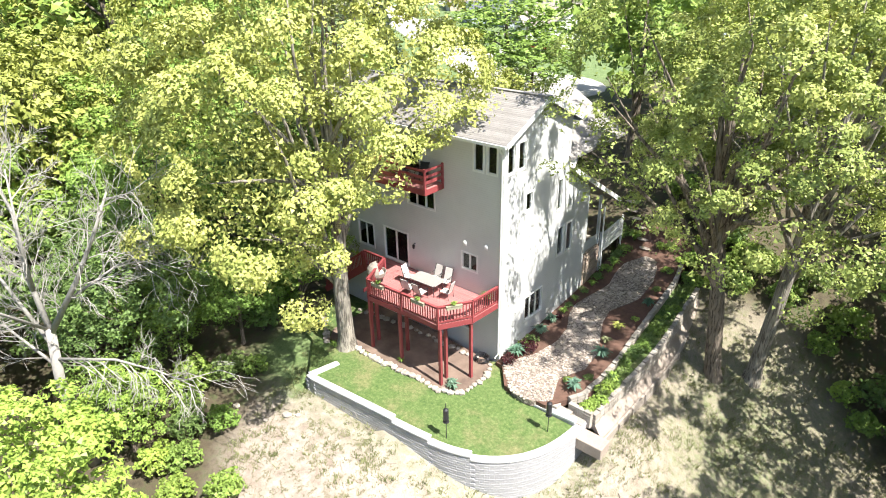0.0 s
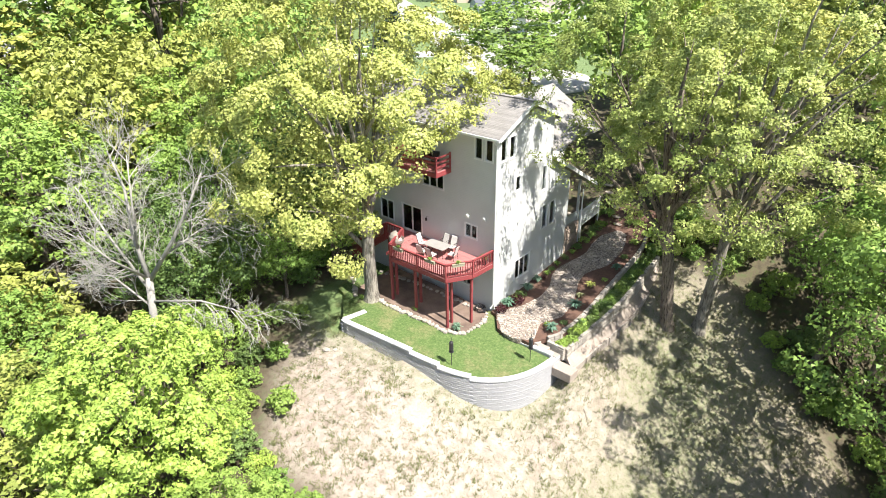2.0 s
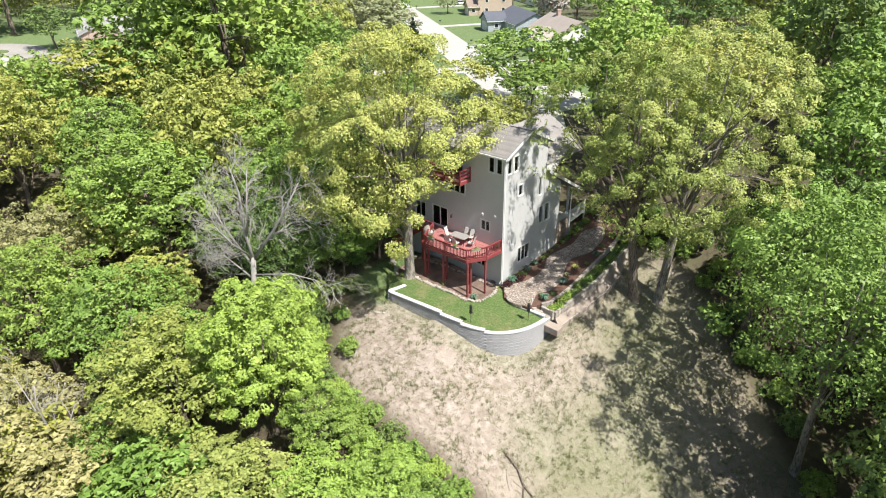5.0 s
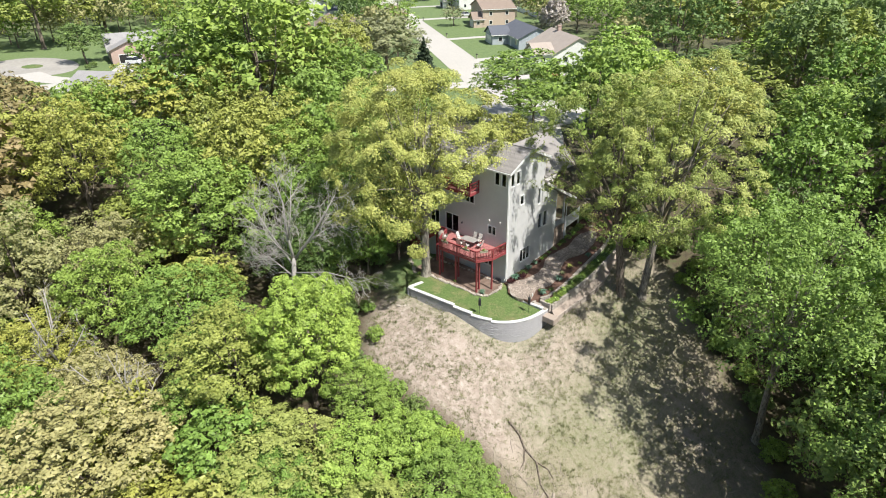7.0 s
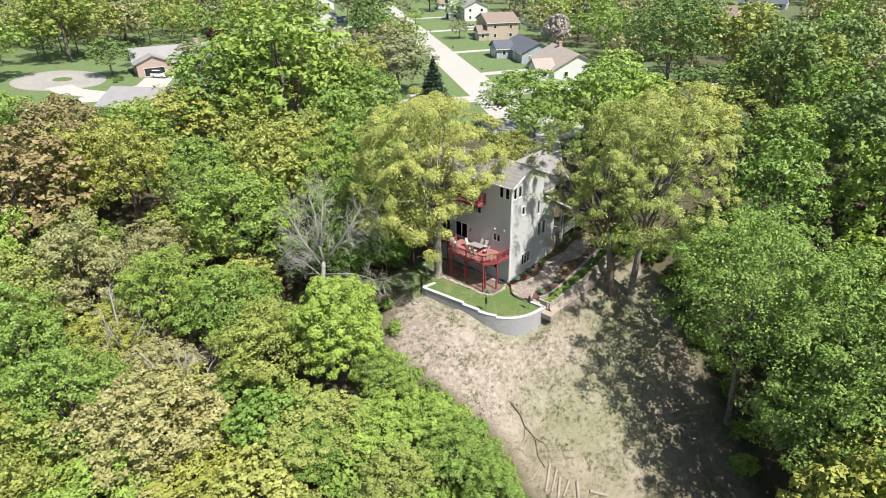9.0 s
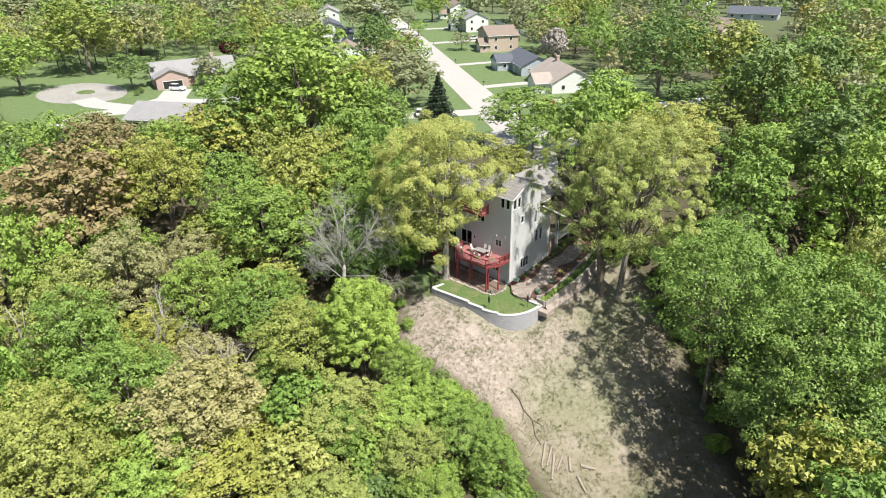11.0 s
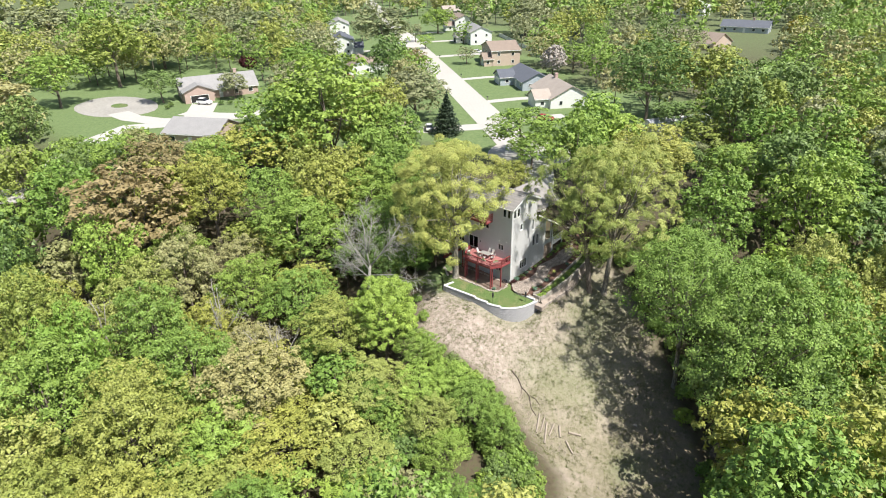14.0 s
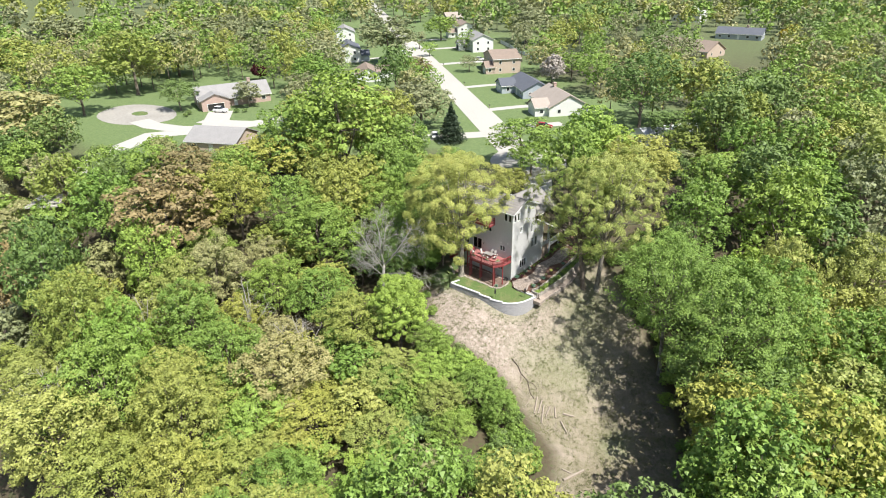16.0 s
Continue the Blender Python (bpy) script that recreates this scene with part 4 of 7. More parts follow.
def bare_tree_meshes(seed, sprays, depth):
    """A leafless pale tree: a forking trunk, spreading boughs and sprays of fine twigs."""
    r = random.Random(seed)
    bm, tw = bmesh.new(), bmesh.new()

    def grow(p, d, length, rad, depth):
        e = p + d * length + Vector((r.uniform(-1, 1), r.uniform(-1, 1), r.uniform(-0.3, 0.7))) * length * 0.12
        tube(tw, [p, e], [rad, rad * 0.6], 3)
        if depth == 0:
            return
        for k in range(3):
            a = r.uniform(0, 6.28)
            side = d.cross(Vector((math.cos(a), math.sin(a), 0.3))).normalized()
            nd = (d * r.uniform(0.6, 1.0) + side * r.uniform(0.4, 0.8) + Vector((0, 0, 0.12))).normalized()
            grow(p.lerp(e, (0.45, 0.75, 1.0)[k]), nd, length * r.uniform(0.55, 0.8), max(0.009, rad * 0.62), depth - 1)

    tube(bm, [(0.1, 0, 0), (0.0, 0.1, 2.5), (-0.25, 0, 5.2), (0.15, 0, 8.3)], [0.34, 0.27, 0.24, 0.21], 10)
    for rad, line in ((0.16, ((0.13, 0, 8.1), (-0.4, 0.5, 10.7), (-0.45, 1.0, 13.5), (-0.95, 1.2, 15.7))), (0.10, ((-0.25, 0.35, 10.0), (0.36, -0.3, 12.4), (1.0, -0.6, 16.0))), (0.15, ((0.13, 0, 8.0), (2.3, -0.5, 10.9), (3.8, -0.8, 13.2), (4.9, -1.0, 15.1))), (0.07, ((1.6, -0.3, 9.9), (3.5, 0.8, 11.0), (5.0, 1.2, 11.0))), (0.075, ((-0.1, 0, 6.6), (3.4, -1.2, 7.3), (5.4, -1.7, 7.0), (7.0, -2.0, 6.3))), (0.08, ((-0.15, 0, 6.2), (-2.5, 0.8, 8.0), (-4.7, 1.4, 7.7))), (0.11, ((-0.1, 0, 7.6), (-2.3, 1.2, 10.6), (-3.7, 1.8, 13.4))), (0.09, ((0.1, 0, 8.2), (-0.6, -2.0, 10.5), (-1.2, -3.2, 12.6)))):
        pts = [Vector(p) for p in line]
        n = len(pts)
        tube(bm, pts, [rad * (1 - 0.72 * i / (n - 1)) for i in range(n)], 7)
        for k in range(sprays):
            s = (k + 1.6) / (sprays + 1.4) * (n - 1)
            i = min(int(s), n - 2)
            p = pts[i].lerp(pts[i + 1], s - i)
            d = (pts[i + 1] - pts[i]).normalized()
            a = r.uniform(0, 6.28)
            side = d.cross(Vector((math.cos(a), math.sin(a), 0.2))).normalized()
            grow(p, (d * 0.8 + side * r.uniform(0.5, 1.0)).normalized(), r.uniform(0.9, 1.7), 0.032, depth)
    return to_mesh(bm, "trunk", SILVERBARK, True), to_mesh(tw, "twig_spray", SILVERBARK)


def bare_tree(x, y, meshes, turn, scale, label):
    t = thing("bare_tree", label, "tree", "leafless trees", at=(x, y, height(x, y) - 0.2))
    t.rotation_euler, t.scale = (0, 0, turn), (scale, scale, scale)
    part("trunk", meshes[0], None, t, "pale trunk and boughs")
    tagged(part("twig_spray", meshes[1], None, t), kind="stuff")


bare_tree(-13.4, -16.6, bare_tree_meshes(31, 14, 3), 0.736, 1.0, "leafless pale grey tree with spreading twigs")
SNAG = bare_tree_meshes(32, 5, 2)
for x, y, turn, scale in ((37.0, 13.0, 2.0, 0.95), (48.0, 4.0, 0.4, 0.8), (-22.5, -36.0, 3.0, 0.85), (-33.0, -47.5, 1.2, 0.95), (-12.5, -34.0, 4.2, 0.72), (-30.0, -62.0, 5.0, 0.9)):
    bare_tree(x, y, SNAG, turn, scale, "thin leafless tree standing among the woods")

# ---- the woods ----
rng_w = random.Random(77)
ST0, STD, STN = Vector((-105.5, 98.5)), Vector((-0.805, 0.593)), Vector((0.593, 0.805))


def street_frame(x, y):
    """Distance along the street and across it (positive on its north-east side)."""
    d = Vector((x, y)) - ST0
    return d.dot(STD), d.dot(STN)


def open_space(x, y):
    """True where no tree of the woods may stand: the slope, the house, the street, lawns and drives."""
    if float(bare_ground(x, y)) > 0.02 or (-15 < x < 7 and -9 < y < 17):
        return True
    s, t = street_frame(x, y)
    if -95 < s < 420 and abs(t) < 6.5:
        return True
    if -75 < s < 190 and 0 < t < 36:
        return True
    if -15 < s < 150 and -40 < t < 0:
        return True
    if math.hypot(x + 27, y - 42) < 13 or (-75 < x < -48 and 30 < y < 56):
        return True
    if -180 < x < -98 and -26 < y < 44 and y < 60 + 0.2 * x + 30:
        return True
    if (-22 < x < 0 and 66 < y < 90) or (-90 < x < -25 and 195 < y < 290) or (-2 < y < 24 and -26 < x < -15):
        return True
    return False


spots = [(x, y) for _, x, y, _, _ in NEAR] + [(-7.4, -4.4), (8.6, 9.1), (12.2, 13.4), (-13.0, -16.5), (-16, -20)]


FAR = []
# bearings from the last camera position (from, to), fall of its sight line along them, and how far that goes: tree tops
# are kept under it so that the lawns and houses show
SIGHTLINES = [(66.4, 73.7, 0.248, 190), (58.5, 66.4, 0.271, 175), (53.5, 57.4, 0.173, 120), (49.3, 53.5, 0.194, 235), (46.0, 49.3, 0.266, 105), (43.3, 46.0, 0.244, 150), (40.6, 43.3, 0.304, 300), (37.6, 40.6, 0.332, 300), (29.4, 37.6, 0.251, 210), (20.8, 24.9, 0.285, 165), (16.7, 20.8, 0.158, 340)]


def sightline_limit(x, y):
    # offset from the last camera position, whose sight lines cap the tree tops
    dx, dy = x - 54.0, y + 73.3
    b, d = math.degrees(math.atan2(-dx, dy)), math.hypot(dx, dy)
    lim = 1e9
    for b0, b1, k, far in SIGHTLINES:
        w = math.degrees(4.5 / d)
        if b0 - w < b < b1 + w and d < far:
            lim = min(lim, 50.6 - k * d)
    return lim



def seen_side(x, y):
    """True inside the wide wedge of land that lies before the camera's way."""
    dx, dy = x - 62, y + 92
    return -0.994 * dy - 0.11 * dx < 0 and dx < 4 - 0.03 * dy


def fill(x0, x1, y0, y1, gap, tries, kinds, level, jitter=0.12, tall=1.0):
    for _ in range(tries):
        x, y = rng_w.uniform(x0, x1), rng_w.uniform(y0, y1)
        if not seen_side(x, y) or open_space(x, y) or any((x - a) ** 2 + (y - b) ** 2 < gap * gap for a, b in spots):
            continue
        if any(float(bare_ground(x + 3.6 * math.cos(a), y + 3.6 * math.sin(a))) > 0.5 for a in (0, 1.05, 2.1, 3.14, 4.2, 5.24)):
            continue
        if x > -4 and y < 4 and y > -27 and x < 24:
            continue
        kind = rng_w.choice(kinds)
        top = height(x, y) + HEIGHTS[kind] * tall * rng_w.uniform(1 - jitter, 1 + jitter)
        top = min(top, sightline_limit(x, y) - 0.4)
        if top < height(x, y) + 5.5:
            continue
        spots.append((x, y))
        if level < 3:
            wood_tree(kind, x, y, top, rng_w.random(), level)
        else:
            FAR.append((kind, x, y, top))


fill(-48, 14, -66, -18, 6.4, 700, ["oak", "tan", "green", "yellow", "oak", "green", "lime", "yellow"], 0, 0.28, 0.85)
fill(-75, -12, -40, 26, 6.6, 700, ["green", "deep", "oak", "green", "oak", "yellow"], 1, 0.12, 1.0)
fill(18, 66, -45, 30, 6.6, 600, ["green", "green", "deep", "yellow", "oak", "lime"], 1, 0.15, 1.2)
fill(-40, 8, -56, -17, 4.6, 500, ["green", "lime", "oak", "yellow"], 2, 0.2, 0.5)
fill(-40, -11, -24, 14, 4.6, 350, ["green", "deep", "green"], 2, 0.2, 0.5)
fill(-8, 80, 16, 80, 7.0, 500, ["oak", "green", "yellow", "yellow", "deep", "grey", "lime"], 2, 0.15, 1.0)
fill(-120, -48, -75, 60, 7.5, 500, ["green", "oak", "tan", "deep", "brown", "grey"], 2, 0.15, 1.0)
fill(-60, 90, 75, 340, 8.6, 1300, ["deep", "green", "oak", "grey", "green", "tan"], 3, 0.2, 1.0)
fill(-330, -75, -70, 140, 8.8, 1500, ["oak", "green", "grey", "tan", "grey", "green"], 3, 0.2, 1.0)
fill(-420, 60, 120, 520, 11.5, 1500, ["green", "grey", "oak", "grey", "tan", "deep"], 3, 0.25, 1.0)
fill(-900, 100, 300, 1000, 30.0, 700, ["green", "grey", "oak", "deep"], 3, 0.25, 1.3)
fill(-900, -300, -80, 400, 24.0, 400, ["green", "grey", "oak", "deep"], 3, 0.25, 1.2)


def build_far_woods():
    """The distant woods and garden trees, too many to count, in one mesh of leaves and stems."""
    mats, V, M = list(SHAPES), [], []
    stock = {}
    for k in mats:
        for j in (4, 5):
            me = KINDS[k][j][1]
            a = np.empty(len(me.vertices) * 3, np.float32)
            me.vertices.foreach_get("co", a)
            stock[k, j] = a.reshape(-1, 3, 3)
    rg = np.random.default_rng(5)
    for kind, x, y, top in FAR:
        z = height(x, y)
        s = (top - z) / HEIGHTS[kind]
        w = (0.45 + 0.65 * s) * rg.uniform(0.9, 1.15)
        a = stock[kind, 5 if math.hypot(x - 50, y + 70) > 330 else 4]
        t = rg.uniform(0, 6.28)
        R = np.array([[math.cos(t), -math.sin(t), 0], [math.sin(t), math.cos(t), 0], [0, 0, 1]])
        V.append((a @ R.T) * np.array([w, w, s]) + np.array([x, y, z]))
        M.append(np.full(len(a), mats.index(kind)))
        h = HEIGHTS[kind] * s * 0.55
        for q in range(3):
            u0, u1 = q * 2.1, q * 2.1 + 2.1
            V.append(np.array([[[math.cos(u0) * 0.3, math.sin(u0) * 0.3, -0.3], [math.cos(u1) * 0.3, math.sin(u1) * 0.3, -0.3], [0, 0, h]]]) + np.array([x, y, z]))
            M.append(np.array([len(mats)]))
    me = quads_mesh("far_woods", np.concatenate(V).reshape(-1, 3), LEAF[SHAPES[mats[0]][0]], per=3)
    for k in mats[1:]:
        me.materials.append(LEAF[SHAPES[k][0]])
    me.materials.append(BARK)
    me.polygons.foreach_set("material_index", np.concatenate(M).astype(np.int32))
    tagged(new("far_woods", me), "distant woods in mixed spring green", "woods", kind="stuff")


# bushes along the edge of the woods
BUSH = [tree_meshes(60 + i, 1.0, 1.65, 0.15, k, 2000, 0.125, 18, 0.035, limbs=12) for i, k in enumerate(("lime", "green", "oak2", "deep"))]


def bush(x, y, kind, s, z=None, label="leafy shrub at the edge of the woods", group="shrubs"):
    t = thing("shrub", label, "shrub", group, (x, y, (height(x, y) if z is None else z) - 0.05 * s))
    t.scale, t.rotation_euler = (s, s, s), (0, 0, x * 3.1 + y)
    part("woody_stem", BUSH[kind][0], None, t)
    part("leaves", BUSH[kind][1], None, t)


for x, y, k, s in ((-8.9, -11.6, 1, 0.85), (-5.2, -13.8, 1, 0.95), (-8.7, -14.0, 1, 0.9), (-10.2, -12.9, 3, 1.0), (-2.9, -17.0, 0, 0.8), (-4.6, -17.2, 3, 1.1), (-1.0, -17.6, 1, 1.1), (1.2, -17.2, 1, 1.0), (3.6, -17.4, 3, 1.1), (5.6, -17.6, 1, 1.3), (7.2, -17.0, 0, 1.1), (9.2, -16.8, 1, 1.2), (11.0, -17.6, 3, 1.4), (13.0, -18.2, 1, 1.5), (8.2, -19.6, 1, 1.7), (4.8, -20.2, 0, 1.6), (15.5, -19.4, 3, 1.5), (17.0, -21.0, 1, 1.6), (19.0, -22.0, 3, 1.5), (21.0, -23.0, 1, 1.6), (13.5, -22.0, 1, 1.9), (17.5, -25.0, 3, 2.0), (23.0, -27.0, 1, 1.8), (10.5, -25.5, 0, 1.9), (27.0, 4.6, 1, 1.4), (28.6, 1.0, 0, 1.3), (34.6, -5.4, 1, 1.5), (36.0, -8.0, 0, 1.6), (38.0, -11.0, 1, 1.7), (40.0, -14.0, 3, 1.8), (24.0, 8.6, 3, 1.4), (22.0, 10.6, 0, 1.2), (20.0, 12.2, 1, 1.4), (18.2, 13.2, 3, 1.2), (16.5, 14.6, 3, 1.4), (13.6, 16.4, 1, 1.3), (11.0, 17.0, 3, 1.4), (-11.6, -9.5, 3, 1.0), (-13.2, -6.0, 3, 1.2), (-14.5, -3.4, 1, 1.4), (-12.6, -11.0, 1, 1.3), (5.8, 16.6, 3, 1.3), (7.6, 15.8, 1, 1.2), (4.2, 18.0, 3, 1.5), (1.8, 19.6, 1, 1.3), (-0.5, 14.6, 3, 0.8), (5.4, 12.9, 1, 0.7), (6.5, 13.6, 0, 0.7), (5.2, 14.2, 1, 0.9), (6.9, 15.0, 1, 0.8), (5.1, 15.5, 0, 0.9), (6.0, 16.8, 1, 1.0), (7.9, 14.3, 1, 0.8), (8.6, 16.2, 0, 1.0), (4.9, 17.6, 1, 1.1), (3.2, 18.4, 1, 1.0), (12.8, 14.6, 1, 0.9), (14.6, 13.4, 0, 0.8), (16.0, 12.6, 1, 0.9), (10.2, 15.4, 1, 1.0), (18.6, 11.4, 1, 1.0), (-10.6, -8.4, 1, 0.7), (-11.4, -12.2, 1, 0.9), (-9.6, -14.8, 0, 1.0), (-7.2, -15.2, 1, 0.9), (-6.2, -16.6, 0, 1.1), (4.5, -29.1, 1, 2.6), (8.5, -31.2, 3, 2.4), (6.4, -30.4, 1, 2.2), (16.4, -19.8, 1, 1.2), (18.4, -20.0, 3, 1.1), (20.4, -21.2, 1, 1.2), (2.4, -19.0, 0, 1.2), (0.2, -19.2, 1, 1.3), (6.4, -19.0, 1, 1.2)):
    bush(x, y, k, s)
rb = random.Random(19)
for _ in range(34):
    x, y = rb.uniform(9, 27), rb.uniform(-32, -18.5)
    if float(bare_ground(x, y)) < 0.2 and y < -17.5 - 0.42 * (x - 9):
        bush(x, y, rb.choice((1, 1, 3, 0)), rb.uniform(0.9, 1.9), label="low leafy brush below the clearing", group="brush")

# ---- side garden ----
def side_z(x, y):
    return float(np.interp(y, [-3, 0, 4, 9, 13, 17, 22, 26], [-0.35, -0.1, 0.15, 0.6, 1.3, 2.8, 4.2, 4.9])) - 0.02 * max(0.0, x - 3)


PATH_IN = [(0.4, 0.0), (0.8, 0.6), (1.3, 1.4), (1.7, 3.1), (1.5, 4.6), (0.9, 5.8), (0.7, 6.9), (1.0, 8.3), (1.4, 9.8), (1.15, 11.3), (1.2, 12.4), (2.0, 13.5)]
PATH_OUT = [(2.7, 13.5), (3.2, 12.8), (3.6, 11.3), (3.6, 9.4), (2.7, 7.4), (2.9, 6.2), (3.3, 5.2), (4.0, 3.6), (4.1, 2.0), (3.4, 0.5), (4.0, -1.1), (3.0, -1.75), (1.9, -1.6), (1.0, -0.8)]
sheet("garden_bed", [(0.0, -0.3), (0.4, -0.3), (1.5, -1.6), (3.9, -1.5), (5.2, 0.6), (5.1, 4.1), (4.8, 8.2), (4.7, 12.0), (4.4, 16.5), (0.0, 16.5)], side_z, MULCH, "dark red mulch bed along the house wall", 0.5)
sheet("garden_path", PATH_IN + PATH_OUT, lambda x, y: side_z(x, y) + 0.03, PATHSTONE, "winding tan gravel and flagstone path", 0.4)
sheet("planting_strip", [(5.2, 0.6), (6.0, -0.5), (6.1, 1.4), (6.25, 5.8), (5.95, 12.5), (4.7, 12.0), (4.8, 8.2), (5.1, 4.1)], lambda x, y: side_z(x, y) - 0.25, GRASS, "green planting strip between two low walls", 0.5)


def stone_mesh(seed, flat=0.6):
    r = random.Random(seed)
    bm = bmesh.new()
    bmesh.ops.create_icosphere(bm, subdivisions=1, radius=0.5)
    for v in bm.verts:
        v.co = Vector((v.co.x * r.uniform(0.8, 1.2), v.co.y * r.uniform(0.75, 1.1), v.co.z * flat * r.uniform(0.8, 1.15)))
    return to_mesh(bm, "stone", ROCK)


STONES = [stone_mesh(i) for i in range(6)]


def stone_row(name, label, line, step, size, zf, jitter=0.08, seed=1, rows=1):
    w = thing(name, label, "stone edging")
    r = random.Random(seed)
    for row in range(rows):
        for p in resample(line, step):
            s = size * r.uniform(0.7, 1.35)
            x, y = p.x + r.uniform(-jitter, jitter), p.y + r.uniform(-jitter, jitter)
            o = part("stone", r.choice(STONES), None, w)
            o.matrix_basis = Matrix.Translation((x, y, zf(x, y) + s * 0.12 + row * size * 0.5)) @ Euler((r.uniform(-0.2, 0.2), r.uniform(-0.2, 0.2), r.uniform(0, 6.28))).to_matrix().to_4x4() @ Matrix.Diagonal((s, s, s, 1))
    return w


lz = lambda x, y: float(lawn_z(x, y)) + 0.02
stone_row("stone_edging", "pale field stones edging the bed under the deck", [(-11.0, -3.2), (-9.4, -4.2), (-8.6, -4.9)], 0.42, 0.42, lz, seed=2)
stone_row("stone_edging", "pale field stones edging the bed under the deck", [(-6.9, -4.2), (-5.5, -4.35), (-4.0, -4.1), (-2.5, -3.9), (-1.1, -3.95), (0.0, -3.3), (0.15, -2.0), (0.1, -1.0), (-0.3, -0.4)], 0.30, 0.40, lz, seed=3)
stone_row("stone_edging", "pale field stones along the foundation", [(-9.5, -1.4), (-6.0, -1.0), (-3.5, -0.8), (-1.0, -0.55)], 0.42, 0.42, lz, seed=4)
stone_row("path_edging", "small stones edging the patio", [(0.4, -0.1), (1.0, -0.8), (1.9, -1.65), (3.0, -1.8)], 0.22, 0.2, lambda x, y: side_z(x, y), 0.03, 5)
BEDSOIL = surface("brown_bed_soil", (0.25, 0.18, 0.14), (0.085, 0.055, 0.043), 0.9, 20, 0.95, 0.7, 0.9)
sheet("bed_under_deck", [(-9.3, -0.3), (-9.3, -3.9), (-8.6, -4.7), (-6.9, -4.1), (-4.0, -4.0), (-1.1, -3.85), (0.0, -3.2), (0.1, -1.0), (-0.3, -0.3)], lambda x, y: lz(x, y) + 0.02, BEDSOIL, "brown mulch and soil bed under the deck", 0.5)
# flagstones in the path
FLAGSTONE = surface("pale_flagstone", (0.44, 0.37, 0.31), (0.30, 0.25, 0.21), 3, 14, 0.9, 0.5, 0.4, vary=0.2)
FLAGS = []
for me in STONES:
    FLAGS.append(me.copy())
    FLAGS[-1].materials[0] = FLAGSTONE
flags = thing("flagstones", "irregular pale flagstones set in the path", "paving")
rf = random.Random(9)
for k in range(110):
    i = rf.randrange(len(PATH_IN))
    a, b = PATH_IN[i], PATH_OUT[min(len(PATH_OUT) - 1, len(PATH_IN) - 1 - i)]
    s = rf.uniform(0.15, 0.85)
    x, y = a[0] + (b[0] - a[0]) * s + rf.uniform(-0.2, 0.2), a[1] + (b[1] - a[1]) * s + rf.uniform(-0.4, 0.4)
    if not inside(PATH_IN + PATH_OUT, np.array(x), np.array(y)):
        continue
    if y < 2.0:
        continue
    q = rf.uniform(0.25, 0.62)
    o = part("flagstone", rf.choice(FLAGS), None, flags)
    o.matrix_basis = Matrix.Translation((x, y, side_z(x, y) + 0.035)) @ Euler((0, 0, rf.uniform(0, 6.28))).to_matrix().to_4x4() @ Matrix.Diagonal((q, q * 0.8, 0.12, 1))
for x, y in ((1.7, 14.1), (1.2, 14.8), (0.6, 15.8), (-0.1, 16.5), (-0.8, 17.2), (-1.3, 18.1)):
    o = part("flagstone", FLAGS[int(y) % 6], None, flags)
    o.matrix_basis = Matrix.Translation((x, y, max(side_z(x, y), height(x, y)) + 0.05)) @ Matrix.Diagonal((0.9, 0.6, 0.2, 1))


TANBLOCK = surface("tan_grey_wall_block", (0.42, 0.375, 0.325), (0.28, 0.25, 0.215), 2.0, 16, 0.9, 0.5, 0.5, vary=0.14)


def block_wall(name, label, line, top, courses, step=0.42, wide=0.24, tall=0.15):
    """A low dry wall of single blocks, its top stepping along the line."""
    w = thing(name, label, "retaining wall")
    r = random.Random(len(label))
    bm = bmesh.new()
    box(bm, -step / 2 + 0.006, step / 2 - 0.006, -wide / 2, wide / 2, 0, tall - 0.004)
    bmesh.ops.bevel(bm, geom=bm.edges[:], offset=0.014, segments=1, affect="EDGES")
    me = to_mesh(bm, "block", TANBLOCK)
    pts = resample(line, step)
    for a, b in zip(pts, pts[1:]):
        m = (a + b) / 2
        z = round(top(m.x, m.y) / 0.075) * 0.075
        ang = math.atan2(b.y - a.y, b.x - a.x)
        for k in range(courses):
            o = part("block", me, None, w)
            o.matrix_basis = Matrix.Translation((m.x + r.uniform(-0.012, 0.012), m.y + r.uniform(-0.012, 0.012), z - tall * (k + 1))) @ Euler((0, 0, ang + r.uniform(-0.03, 0.03))).to_matrix().to_4x4()


block_wall("garden_wall", "low tan block wall above the planting strip", [(4.62, -0.5), (5.0, 0.3), (5.12, 2.2), (5.08, 4.1), (4.8, 8.2), (4.7, 12.0), (4.3, 14.2)], lambda x, y: side_z(x, y) + 0.14, 3)
block_wall("garden_wall", "low tan block wall below the planting strip", [(6.0, -0.55), (6.08, 1.4), (6.28, 5.8), (5.97, 12.8)], lambda x, y: side_z(x, y) - 0.1, 6)
block_wall("garden_wall", "low tan block wall at the foot of the planting strip", [(4.7, -0.62), (6.1, -0.66)], lambda x, y: -0.16, 6)


